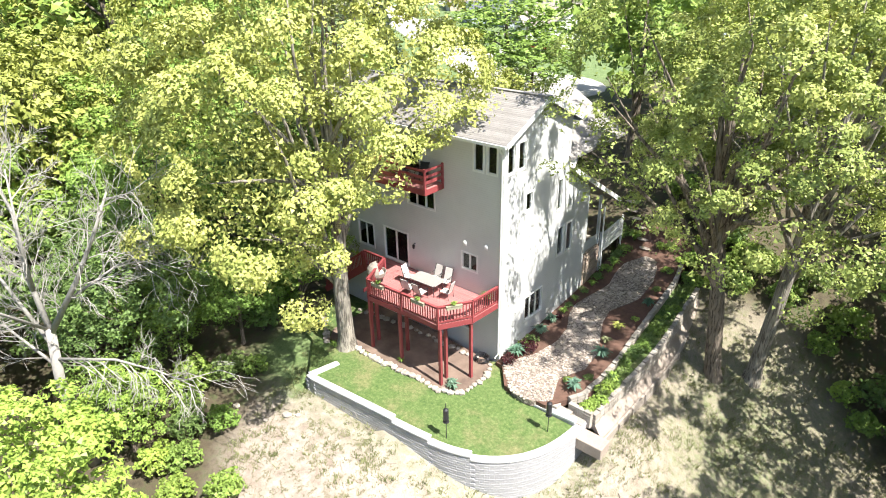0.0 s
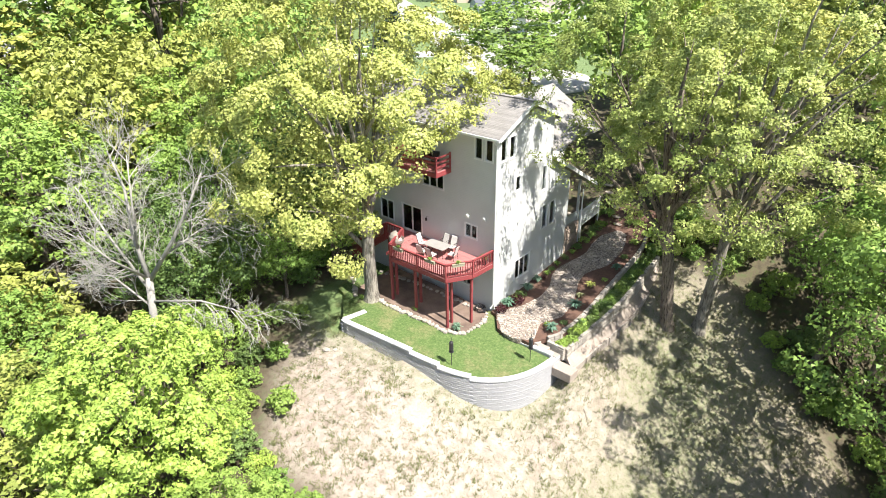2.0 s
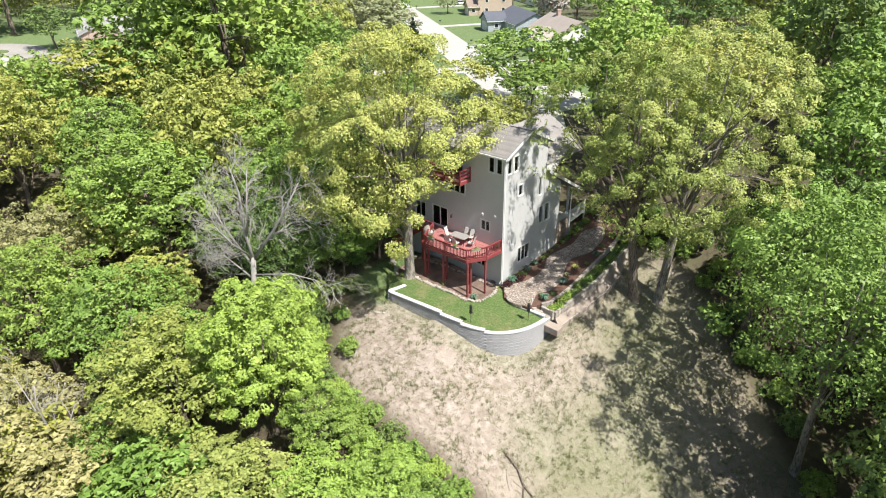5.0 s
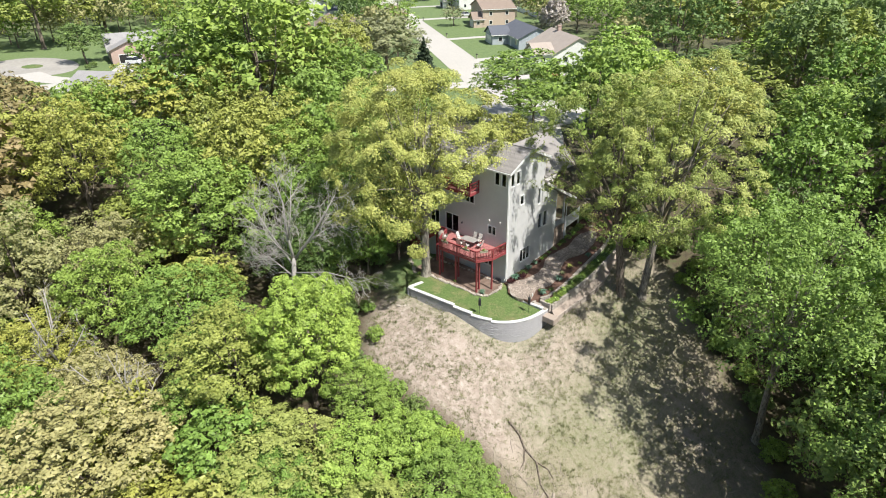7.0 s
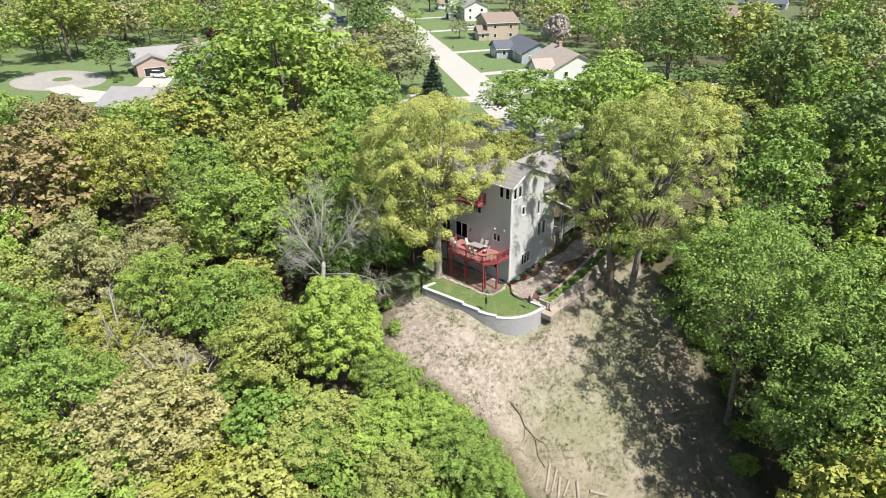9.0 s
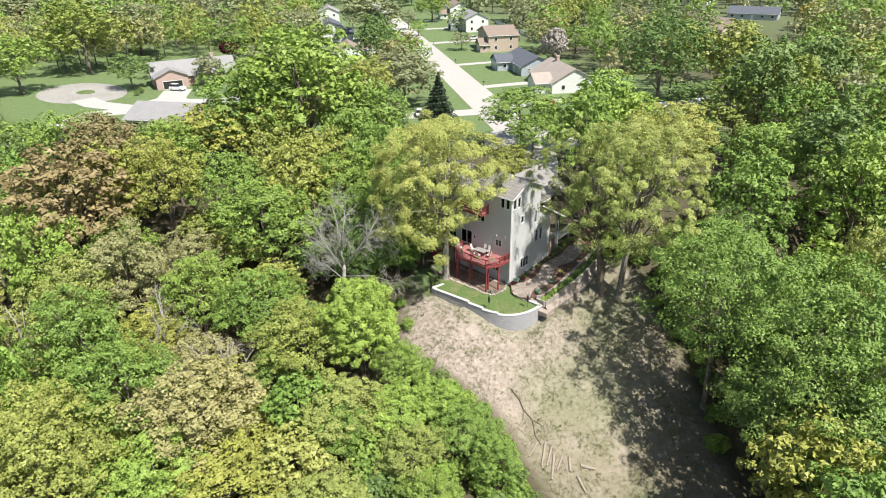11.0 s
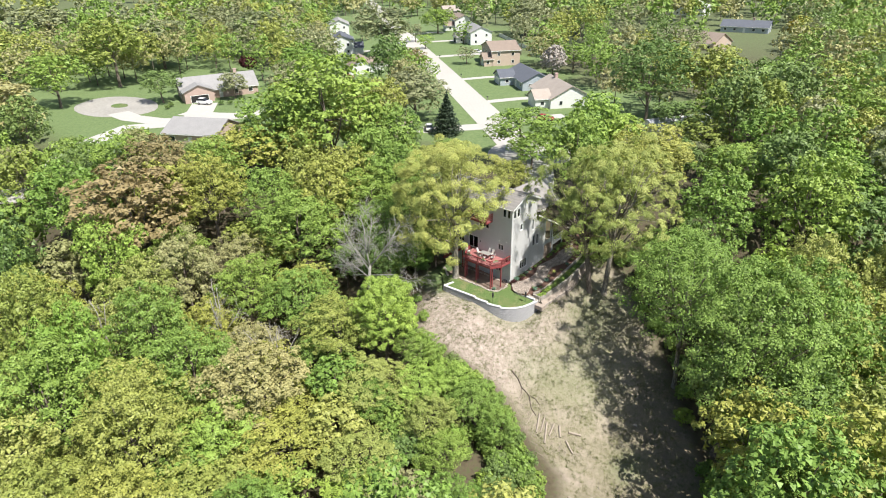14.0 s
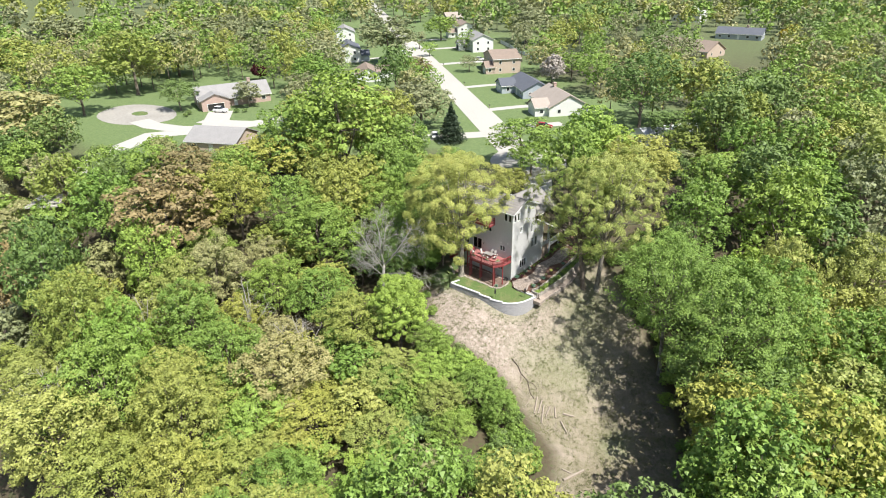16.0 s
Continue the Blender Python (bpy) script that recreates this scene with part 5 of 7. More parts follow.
def build_dirt_bank():
    """A steep earth bank below the garden wall, held by a low timber edge."""
    edge = [(6.62, -0.7), (6.66, 3.1), (6.7, 7.4), (6.4, 12.4)]
    foot = lambda y: float(np.interp(y, [-0.7, 7.4, 12.4], [-1.5, -1.6, -0.6]))
    zs = lambda x, y: side_z(6.0, y) - 0.62 + (foot(y) - side_z(6.0, y) + 0.62) * min(1, max(0, (x - 6.1) / 0.55))
    sheet("dirt_bank", edge + [(5.95, 12.4), (6.2, 5.8), (6.05, -0.7)], zs, SHELF, "steep bare earth bank below the garden wall", 0.5)
    w = thing("timber_edging", "low weathered timber edging at the foot of the earth bank", "edging")
    pts = resample(edge, 1.5)
    for a, b in zip(pts, pts[1:]):
        for k in range(4):
            bm = bmesh.new()
            bar(bm, (a.x + 0.06, a.y + 0.01, foot(a.y) + 0.05 - 0.17 * k), (b.x + 0.06, b.y - 0.01, foot(b.y) + 0.05 - 0.17 * k), 0.11, 0.16)
            part("timber", bm, TIMBER, w)
        bm = bmesh.new()
        box(bm, a.x + 0.1, a.x + 0.2, a.y - 0.05, a.y + 0.05, foot(a.y) - 0.5, foot(a.y) + 0.18)
        part("stake", bm, TIMBER, w)


SHELF = surface("dry_tan_earth", (0.42, 0.35, 0.295), (0.25, 0.20, 0.165), 1.5, 16, 0.95, 0.5, 0.6)
build_dirt_bank()


def build_garden_steps():
    s = thing("garden_steps", "worn grey stone steps down to a tan landing slab", "steps")
    for x0, x1, z in ((3.65, 4.3, -0.3), (4.3, 4.95, -0.48), (4.95, 5.7, -0.66)):
        bm = bmesh.new()
        box(bm, x0, x1 + 0.04, -1.2, -0.74, z - 0.4, z)
        bmesh.ops.bevel(bm, geom=bm.edges[:], offset=0.025, segments=1, affect="EDGES")
        part("step", bm, TANBLOCK, s)
    bm = bmesh.new()
    box(bm, 5.72, 7.05, -1.65, -0.78, -1.75, -1.12)
    bmesh.ops.bevel(bm, geom=bm.edges[:], offset=0.03, segments=1, affect="EDGES")
    part("landing", bm, SHELF, s, "tan landing slab")
    w = thing("lawn_kerb", "short white-capped kerb wall between lawn and steps", "kerb")
    for k in range(6):
        bm = bmesh.new()
        bar(bm, (2.95 + 0.42 * k, -1.44 + 0.03 * k, -0.52), (3.36 + 0.42 * k, -1.41 + 0.03 * k, -0.52), 0.3, 0.1)
        part("cap_stone", bm, CAP, w)
    bm = bmesh.new()
    bar(bm, (2.97, -1.44, -0.8), (5.45, -1.26, -0.8), 0.24, 0.46)
    part("wall", bm, BLOCK, w)
    p = thing("path_post", "small white post beside the garden steps", "post", at=(3.75, -0.62, -0.32))
    bm = bmesh.new()
    tube(bm, [(0, 0, 0), (0, 0, 0.5), (0, 0, 0.54)], [0.045, 0.045, 0.02], 8)
    part("shaft", bm, WHITE, p)


build_garden_steps()


def build_feeder(x, y):
    z = lz(x, y)
    f = thing("bird_feeder", "black tube bird feeder on a thin iron pole", "bird feeder", "bird feeders", (x, y, z - 0.1))
    bm = bmesh.new()
    tube(bm, [(0, 0, 0), (0, 0, 2.15)], [0.022, 0.018], 6)
    part("pole", bm, BLACK, f)
    bm = bmesh.new()
    tube(bm, [(0, 0, 1.15), (0, 0, 1.2), (0, 0, 1.78), (0, 0, 1.86)], [0.1, 0.13, 0.13, 0.05], 12)
    part("tube", bm, BLACK, f)
    bm = bmesh.new()
    tube(bm, [(0, 0, 1.08), (0, 0, 1.11)], [0.16, 0.16], 12)
    part("tray", bm, BLACK, f)
    for a in (0.3, 2.4, 4.5):
        bm = bmesh.new()
        tube(bm, [(0.1 * math.cos(a), 0.1 * math.sin(a), 1.35), (0.2 * math.cos(a), 0.2 * math.sin(a), 1.35)], [0.01, 0.01], 5)
        part("perch", bm, BLACK, f)


build_feeder(1.33, -6.0)
build_feeder(4.66, -2.5)


def blade_plant(name, label, x, y, z, n, length, material, seed, spread=0.9):
    """A clump of arching strap leaves."""
    r = np.random.default_rng(seed)
    a = r.uniform(0, 6.283, n)
    L = length * r.uniform(0.6, 1.1, n)
    d = np.stack([np.cos(a), np.sin(a), np.zeros(n)], 1)
    s = np.stack([-np.sin(a), np.cos(a), np.zeros(n)], 1)
    w = (0.045 * length / 0.5)
    out = r.uniform(0.2, spread, n)[:, None]
    p0 = d * 0.03
    p1 = d * (L[:, None] * 0.45 * out) + np.array([0, 0, 1]) * (L * 0.7)[:, None]
    p2 = d * (L[:, None] * 1.0 * out) + np.array([0, 0, 1]) * (L * (0.95 - 0.5 * out[:, 0]))[:, None]
    q1 = np.stack([p0 - s * w * 0.5, p0 + s * w * 0.5, p1 + s * w, p1 - s * w], 1)
    q2 = np.stack([p1 - s * w, p1 + s * w, p2 + s * w * 0.15, p2 - s * w * 0.15], 1)
    t = thing(name, label, "plant", "garden plants", (x, y, z))
    part("leaves", quads_mesh("leaves", np.concatenate([q1, q2]).reshape(-1, 3), material), None, t)
    return t


BLUEGREEN = leaf_material("blue_green_leaf", (0.20, 0.32, 0.24), (0.10, 0.19, 0.13), 0.2)
for k, (x, y, s, mat) in enumerate(((0.55, 0.75, 0.85, BLUEGREEN), (0.55, 3.2, 0.8, BLUEGREEN), (0.5, 4.5, 0.7, BLUEGREEN), (4.3, 3.4, 0.8, BLUEGREEN), (4.4, 0.25, 0.8, BLUEGREEN), (3.9, 6.1, 0.6, LEAF["oak"]), (4.3, 9.1, 0.7, BLUEGREEN), (0.7, 11.7, 0.8, LEAF["green"]), (0.7, 14.6, 1.0, LEAF["green"]), (5.45, 1.1, 0.6, LEAF["lime"]), (5.5, 2.4, 0.6, LEAF["lime"]), (5.55, 3.8, 0.5, LEAF["green"]), (5.5, 5.4, 0.5, LEAF["green"]), (5.4, 7.4, 0.5, LEAF["green"]), (5.3, 9.6, 0.5, LEAF["green"]), (0.6, 5.7, 0.5, LEAF["lime"]), (0.5, 7.2, 0.5, LEAF["green"]), (0.55, 9.2, 0.5, LEAF["green"]), (2.6, 14.4, 0.7, LEAF["green"]), (3.9, 4.6, 0.5, LEAF["grey"]))):
    blade_plant("garden_plant", "clump of strap-leaved plants in the mulch" if mat is not BLUEGREEN else "blue-green iris clump in the mulch", x, y, side_z(x, y) - (0.25 if x > 5.2 else 0), 70, s * 0.9, mat, 40 + k)
LOW_PLANTS = [tree_meshes(300 + i, 0.5, 0.62, 0.04, leaf, 520, 0.11, 12, 0.012, limbs=6) for i, leaf in enumerate(("green", "lime", "deep", "plum"))]


def low_plant(x, y, z, kind, s):
    t = thing("garden_plant", ("leafy green perennial in the garden", "bright green ground cover plant", "dark green low shrub in the garden", "dark red-leaved low shrub in the mulch")[kind], "plant", "garden plants", (x, y, z))
    t.scale, t.rotation_euler = (s, s, s * 0.9), (0, 0, x * 5 + y)
    part("woody_stem", LOW_PLANTS[kind][0], None, t)
    part("leaves", LOW_PLANTS[kind][1], None, t)


rp = random.Random(12)
for k in range(30):
    y = -0.3 + 0.42 * k
    low_plant(5.55 + rp.uniform(-0.22, 0.22), y, side_z(5.5, y) - 0.27, (1 if k < 6 and k % 2 == 0 else rp.choice((0, 2, 2))), rp.uniform(0.6, 0.9))
for x, y, kind, s in ((0.55, 0.1, 3, 1.0), (0.9, 1.4, 3, 1.25), (0.5, 1.6, 0, 0.9), (0.55, 2.3, 2, 0.9), (0.6, 5.1, 3, 0.7), (0.5, 6.4, 2, 0.8), (0.45, 8.3, 2, 1.0), (0.5, 9.9, 2, 1.3), (0.55, 10.9, 0, 1.4), (0.5, 12.6, 2, 1.5), (0.6, 13.4, 0, 1.5), (3.9, 0.6, 0, 0.6), (4.6, 1.4, 2, 0.6), (4.3, 7.4, 0, 0.7), (4.1, 10.6, 2, 0.9), (3.9, 12.6, 0, 1.2), (4.3, 13.8, 1, 1.2), (3.2, 14.6, 1, 1.3), (2.9, 15.8, 0, 1.4)):
    low_plant(x, y, side_z(x, y), kind, s * (0.62 if y > 4 else 0.85))
for k, (x, y, s) in enumerate(((-0.55, -3.3, 0.6), (-4.0, -3.5, 0.35), (-0.9, -3.0, 0.35), (-7.9, -4.9, 0.4))):
    blade_plant("garden_plant", "small clump of leaves under the deck", x, y, lz(x, y), 50, s, BLUEGREEN if k % 2 == 0 else LEAF["green"], 70 + k)


# ---- deck ----
DZ = 3.42
DECK = [(-8.66, -0.02), (-8.66, -1.46), (-7.03, -1.46), (-5.98, -3.75), (-1.18, -3.6), (-0.24, -2.05), (-0.12, -0.02)]


def build_deck():
    d = thing("deck", "raised red-stained timber deck on posts", "deck")
    # boards run along x, each cut to the outline
    y, w = -0.1, 0.14
    while y > -3.72:
        xs = []
        for (x0, y0), (x1, y1) in zip(DECK, DECK[1:] + DECK[:1]):
            if (y0 > y) != (y1 > y):
                xs.append(x0 + (x1 - x0) * (y - y0) / (y1 - y0))
        xs.sort()
        for a, b in zip(xs[::2], xs[1::2]):
            bm = bmesh.new()
            box(bm, a, b, y - w / 2 + 0.004, y + w / 2 - 0.004, DZ - 0.035, DZ)
            part("deck_board", bm, REDFLOOR, d, "faded red deck board")
        y -= w
    loop = DECK[1:]
    for a, b in zip(loop, loop[1:]):
        bm = bmesh.new()
        bar(bm, (*a, DZ - 0.17), (*b, DZ - 0.17), 0.06, 0.28)
        part("rim_joist", bm, RED, d)
    for k in range(11):
        x = -8.2 + k * 0.72
        y1 = -1.4 if x < -7.0 else -3.4 if x < -1.3 else -2.4
        bm = bmesh.new()
        box(bm, x - 0.025, x + 0.025, y1, -0.05, DZ - 0.26, DZ - 0.04)
        part("joist", bm, RED, d)
    bm = bmesh.new()
    bar(bm, (-6.2, -3.45, DZ - 0.36), (-1.2, -3.35, DZ - 0.36), 0.1, 0.2)
    part("beam", bm, RED, d)
    for x, y in ((-6.15, -3.55), (-6.35, -2.9), (-4.02, -3.42), (-4.4, -2.55), (-1.2, -3.45), (-1.35, -2.85), (-0.42, -1.95), (-8.55, -1.38)):
        bm = bmesh.new()
        box(bm, x - 0.075, x + 0.075, y - 0.075, y + 0.075, lz(x, y) - 0.3, DZ - 0.3)
        part("post", bm, RED, d)
    # railings
    runs = [((-8.66, -1.46), (-7.03, -1.46)), ((-7.03, -1.46), (-5.98, -3.75)), ((-5.98, -3.75), (-3.58, -3.675)), ((-3.58, -3.675), (-1.18, -3.6)), ((-1.18, -3.6), (-0.24, -2.05)), ((-0.24, -2.05), (-0.14, -0.08))]
    for k, (a, b) in enumerate(runs):
        railing(d, Vector((*a, DZ)), Vector((*b, DZ)), 0.98, (k < len(runs) - 1))
    # stairs down to the lawn on the far side
    n, x0, z0 = 15, -8.72, DZ
    for k in range(n):
        bm = bmesh.new()
        x, z = x0 - 0.27 * (k + 1), z0 - 0.2 * (k + 1)
        box(bm, x, x + 0.3, -1.4, -0.4, z - 0.04, z)
        part("tread", bm, REDFLOOR, d)
    for y in (-1.43, -0.37):
        bm = bmesh.new()
        bar(bm, (x0, y, z0 - 0.15), (x0 - 0.27 * n, y, z0 - 0.2 * n - 0.1), 0.05, 0.3)
        part("stringer", bm, RED, d)
    railing(d, Vector((x0 - 0.12, -1.46, z0 - 0.1)), Vector((x0 - 0.27 * n, -1.46, z0 - 0.2 * n)), 0.95, True)
    return d


def railing(parent, a, b, h, last=True, mat=None):
    mat = mat or RED
    L = (b - a).length
    up = Vector((0, 0, 1))
    for p in ((a,) if last else (a, b)):
        bm = bmesh.new()
        box(bm, p.x - 0.05, p.x + 0.05, p.y - 0.05, p.y + 0.05, p.z - 0.2, p.z + h + 0.02)
        part("rail_post", bm, mat, parent)
    for z, w, t in ((h, 0.13, 0.04), (h - 0.08, 0.045, 0.08), (0.1, 0.045, 0.08)):
        bm = bmesh.new()
        bar(bm, a + up * z, b + up * z, w, t)
        part("rail", bm, mat, parent)
    n = max(2, int(L / 0.155))
    for i in range(1, n):
        p = a.lerp(b, i / n)
        bm = bmesh.new()
        box(bm, p.x - 0.02, p.x + 0.02, p.y - 0.02, p.y + 0.02, p.z + 0.1, p.z + h - 0.07)
        part("baluster", bm, mat, parent)


build_deck()


def build_balcony():
    d = thing("balcony", "small red-stained timber balcony under the eave", "balcony")
    z = 9.18
    x0, x1, y0 = -7.3, -3.78, -1.42
    y = -0.08
    while y > y0:
        bm = bmesh.new()
        box(bm, x0, x1, y - 0.066, y + 0.066, z - 0.035, z)
        part("deck_board", bm, REDFLOOR, d)
        y -= 0.14
    for a, b in (((x0, -0.02), (x0, y0)), ((x0, y0), (x1, y0)), ((x1, y0), (x1, -0.02))):
        bm = bmesh.new()
        bar(bm, (*a, z - 0.17), (*b, z - 0.17), 0.05, 0.3)
        part("rim_joist", bm, RED, d)
        for h, t in ((0.34, 0.17), (0.64, 0.14), (0.97, 0.12)):
            bm = bmesh.new()
            bar(bm, (*a, z + h), (*b, z + h), 0.04, t)
            part("rail_board", bm, RED, d)
    for x, y in ((x0, y0), (x1, y0), ((x0 + x1) / 2, y0), (x0, -0.06), (x1, -0.06)):
        bm = bmesh.new()
        box(bm, x - 0.05, x + 0.05, y - 0.05, y + 0.05, z - 0.3, z + 1.08)
        part("rail_post", bm, RED, d)
    bm = bmesh.new()
    box(bm, x0 + 0.03, x1 - 0.03, y0 + 0.03, -0.01, z - 0.26, z - 0.06)
    part("joist", bm, RED, d)
    return d


build_balcony()


def sling_chair(x, y, z, turn, frame_mat=None, cloth=None, label="patio chair with cream sling seat and dark metal frame", group="chairs round the patio table"):
    c = thing("patio_chair", label, "chair", group, (x, y, z))
    c.rotation_euler = (0, 0, turn)
    fm, cm = frame_mat or BLACK, cloth or FABRIC
    bm = bmesh.new()
    vs = [(-0.24, 0.24, 0.40), (0.24, 0.24, 0.40), (0.24, -0.24, 0.37), (-0.24, -0.24, 0.37)]
    a = [bm.verts.new(v) for v in vs]
    b = [bm.verts.new((v[0], v[1], v[2] + 0.03)) for v in vs]
    bm.faces.new(a), bm.faces.new(b)
    for i in range(4):
        bm.faces.new((a[i], a[(i + 1) % 4], b[(i + 1) % 4], b[i]))
    part("seat", bm, cm, c)
    bm = bmesh.new()
    vs = [(-0.24, -0.22, 0.42), (0.24, -0.22, 0.42), (0.23, -0.42, 1.02), (-0.23, -0.42, 1.02)]
    a = [bm.verts.new(v) for v in vs]
    b = [bm.verts.new((v[0], v[1] - 0.03, v[2])) for v in vs]
    bm.faces.new(a), bm.faces.new(b)
    for i in range(4):
        bm.faces.new((a[i], a[(i + 1) % 4], b[(i + 1) % 4], b[i]))
    part("backrest", bm, cm, c)
    for s in (-1, 1):
        bm = bmesh.new()
        tube(bm, [(0.27 * s, -0.28, 0), (0.27 * s, -0.24, 0.4), (0.26 * s, -0.43, 1.04)], [0.016] * 3, 6)
        part("back_leg", bm, fm, c)
        bm = bmesh.new()
        tube(bm, [(0.27 * s, 0.26, 0), (0.27 * s, 0.24, 0.62), (0.27 * s, -0.3, 0.66)], [0.016] * 3, 6)
        part("arm", bm, fm, c)
    return c


PLANTER = surface("olive_planter", (0.36, 0.33, 0.24), (0.26, 0.24, 0.17), 3, 20, 0.8)


def build_patio():
    t = thing("patio_table", "long grey patio table with dark metal legs", "table", at=(-3.82, -1.42, DZ))
    t.rotation_euler = (0, 0, 0.04)
    bm = bmesh.new()
    box(bm, -0.88, 0.88, -0.5, 0.5, 0.70, 0.735)
    bmesh.ops.bevel(bm, geom=[e for e in bm.edges if abs(e.verts[0].co.z - e.verts[1].co.z) > 0.02], offset=0.08, segments=3, affect="EDGES")
    part("tabletop", bm, surface("grey_tabletop", (0.36, 0.34, 0.32), (0.26, 0.25, 0.24), 2, 20, 0.4), t)
    for x in (-0.75, 0.75):
        for y in (-0.38, 0.38):
            bm = bmesh.new()
            tube(bm, [(x, y, 0), (x * 0.93, y * 0.93, 0.7)], [0.022, 0.022], 6)
            part("leg", bm, BLACK, t)
    sling_chair(-5.15, -1.35, DZ, -1.45)
    sling_chair(-4.4, -2.25, DZ, 0.1)
    sling_chair(-3.55, -2.25, DZ, -0.05)
    sling_chair(-2.55, -1.35, DZ, 1.75)
    sling_chair(-4.0, -0.62, DZ, 3.1)
    sling_chair(-3.3, -0.58, DZ, 3.2)
    # round wicker chair
    c = thing("round_chair", "round wicker chair with a cream cushion", "chair", at=(-6.75, -2.35, DZ))
    c.rotation_euler = (0, 0, -0.5)
    bm = bmesh.new()
    bmesh.ops.create_uvsphere(bm, u_segments=16, v_segments=8, radius=0.55)
    bmesh.ops.delete(bm, geom=[f for f in bm.faces if f.calc_center_median().y > 0.05 and f.calc_center_median().z > -0.1], context="FACES")
    bmesh.ops.translate(bm, vec=(0, 0, 0.62), verts=bm.verts[:])
    g = bmesh.ops.solidify(bm, geom=bm.faces[:], thickness=0.03)
    part("shell", bm, TIMBER, c, "grey woven shell")
    bm = bmesh.new()
    box(bm, -0.34, 0.34, -0.25, 0.4, 0.36, 0.52)
    bmesh.ops.bevel(bm, geom=bm.edges[:], offset=0.06, segments=2, affect="EDGES")
    part("cushion", bm, FABRIC, c, "cream cushion")
    bm = bmesh.new()
    tube(bm, [(0, 0, 0), (0, 0, 0.12)], [0.32, 0.3], 14)
    part("base", bm, BLACK, c)
    # planters on the rail
    for k, (x, y, a) in enumerate(((-5.1, -3.82, 0.03), (-2.35, -3.72, 0.03), (-0.68, -2.95, 1.02))):
        p = thing("planter_box", "pale rail planter with a few green shoots", "planter", "rail planters", (x, y, DZ + 0.80))
        p.rotation_euler = (0, 0, a)
        bm = bmesh.new()
        box(bm, -0.4, 0.4, -0.09, 0.11, 0, 0.19)
        box(bm, -0.42, 0.42, -0.11, 0.13, 0.17, 0.2)
        part("trough", bm, PLANTER, p)
        q = blade_plant("shoots", "", 0, 0, 0.17, 60, 0.28, LEAF["green"], 90 + k)
        for ch in list(q.children):
            ch.parent, ch.location = p, (0, 0, 0.17)
            ch.name = "shoots"
        bpy.data.objects.remove(q)
    bl = blade_plant("potted_plant", "dark leafy plant in a pot on the deck", -0.45, -0.55, DZ + 0.3, 60, 0.5, LEAF["deep"], 99)
    bm = bmesh.new()
    tube(bm, [(0, 0, -0.3), (0, 0, 0.05)], [0.13, 0.19], 12)
    part("pot", bm, BLACK, bl)
    # the black chairs on the balcony
    for x in (-4.6, -5.9):
        sling_chair(x, -0.75, 9.18, 3.4, BLACK, BLACK, "black patio chair on the balcony", "balcony chairs")


build_patio()


def wall_fixture(name, label, x, z, kind):
    f = thing(name, label, "wall lamp" if kind else "vent", at=(x, -0.03, z))
    bm = bmesh.new()
    if kind:
        tube(bm, [(0, 0.02, 0.12), (0, -0.1, 0.14), (0, -0.14, 0.08)], [0.02, 0.02, 0.02], 6)
        part("bracket", bm, BLACK, f)
        bm = bmesh.new()
        tube(bm, [(0, -0.14, -0.14), (0, -0.14, 0.06), (0, -0.14, 0.1)], [0.06, 0.08, 0.03], 8)
        part("lantern", bm, BLACK, f)
    else:
        bmesh.ops.create_uvsphere(bm, u_segments=12, v_segments=8, radius=0.13)
        for v in bm.verts:
            v.co.y = v.co.y * 0.5 - 0.03
        part("hood", bm, WHITE, f)
        bm = bmesh.new()
        box(bm, -0.1, 0.1, -0.01, 0.02, -0.16, -0.06)
        part("plate", bm, WHITE, f)


wall_fixture("wall_lantern", "small dark lantern on the grey siding", -5.95, 4.98, 1)
wall_fixture("wall_vent", "round white vent hood on the siding", -2.35, 6.2, 0)
wall_fixture("wall_vent", "round white vent hood on the siding", -0.95, 6.35, 0)


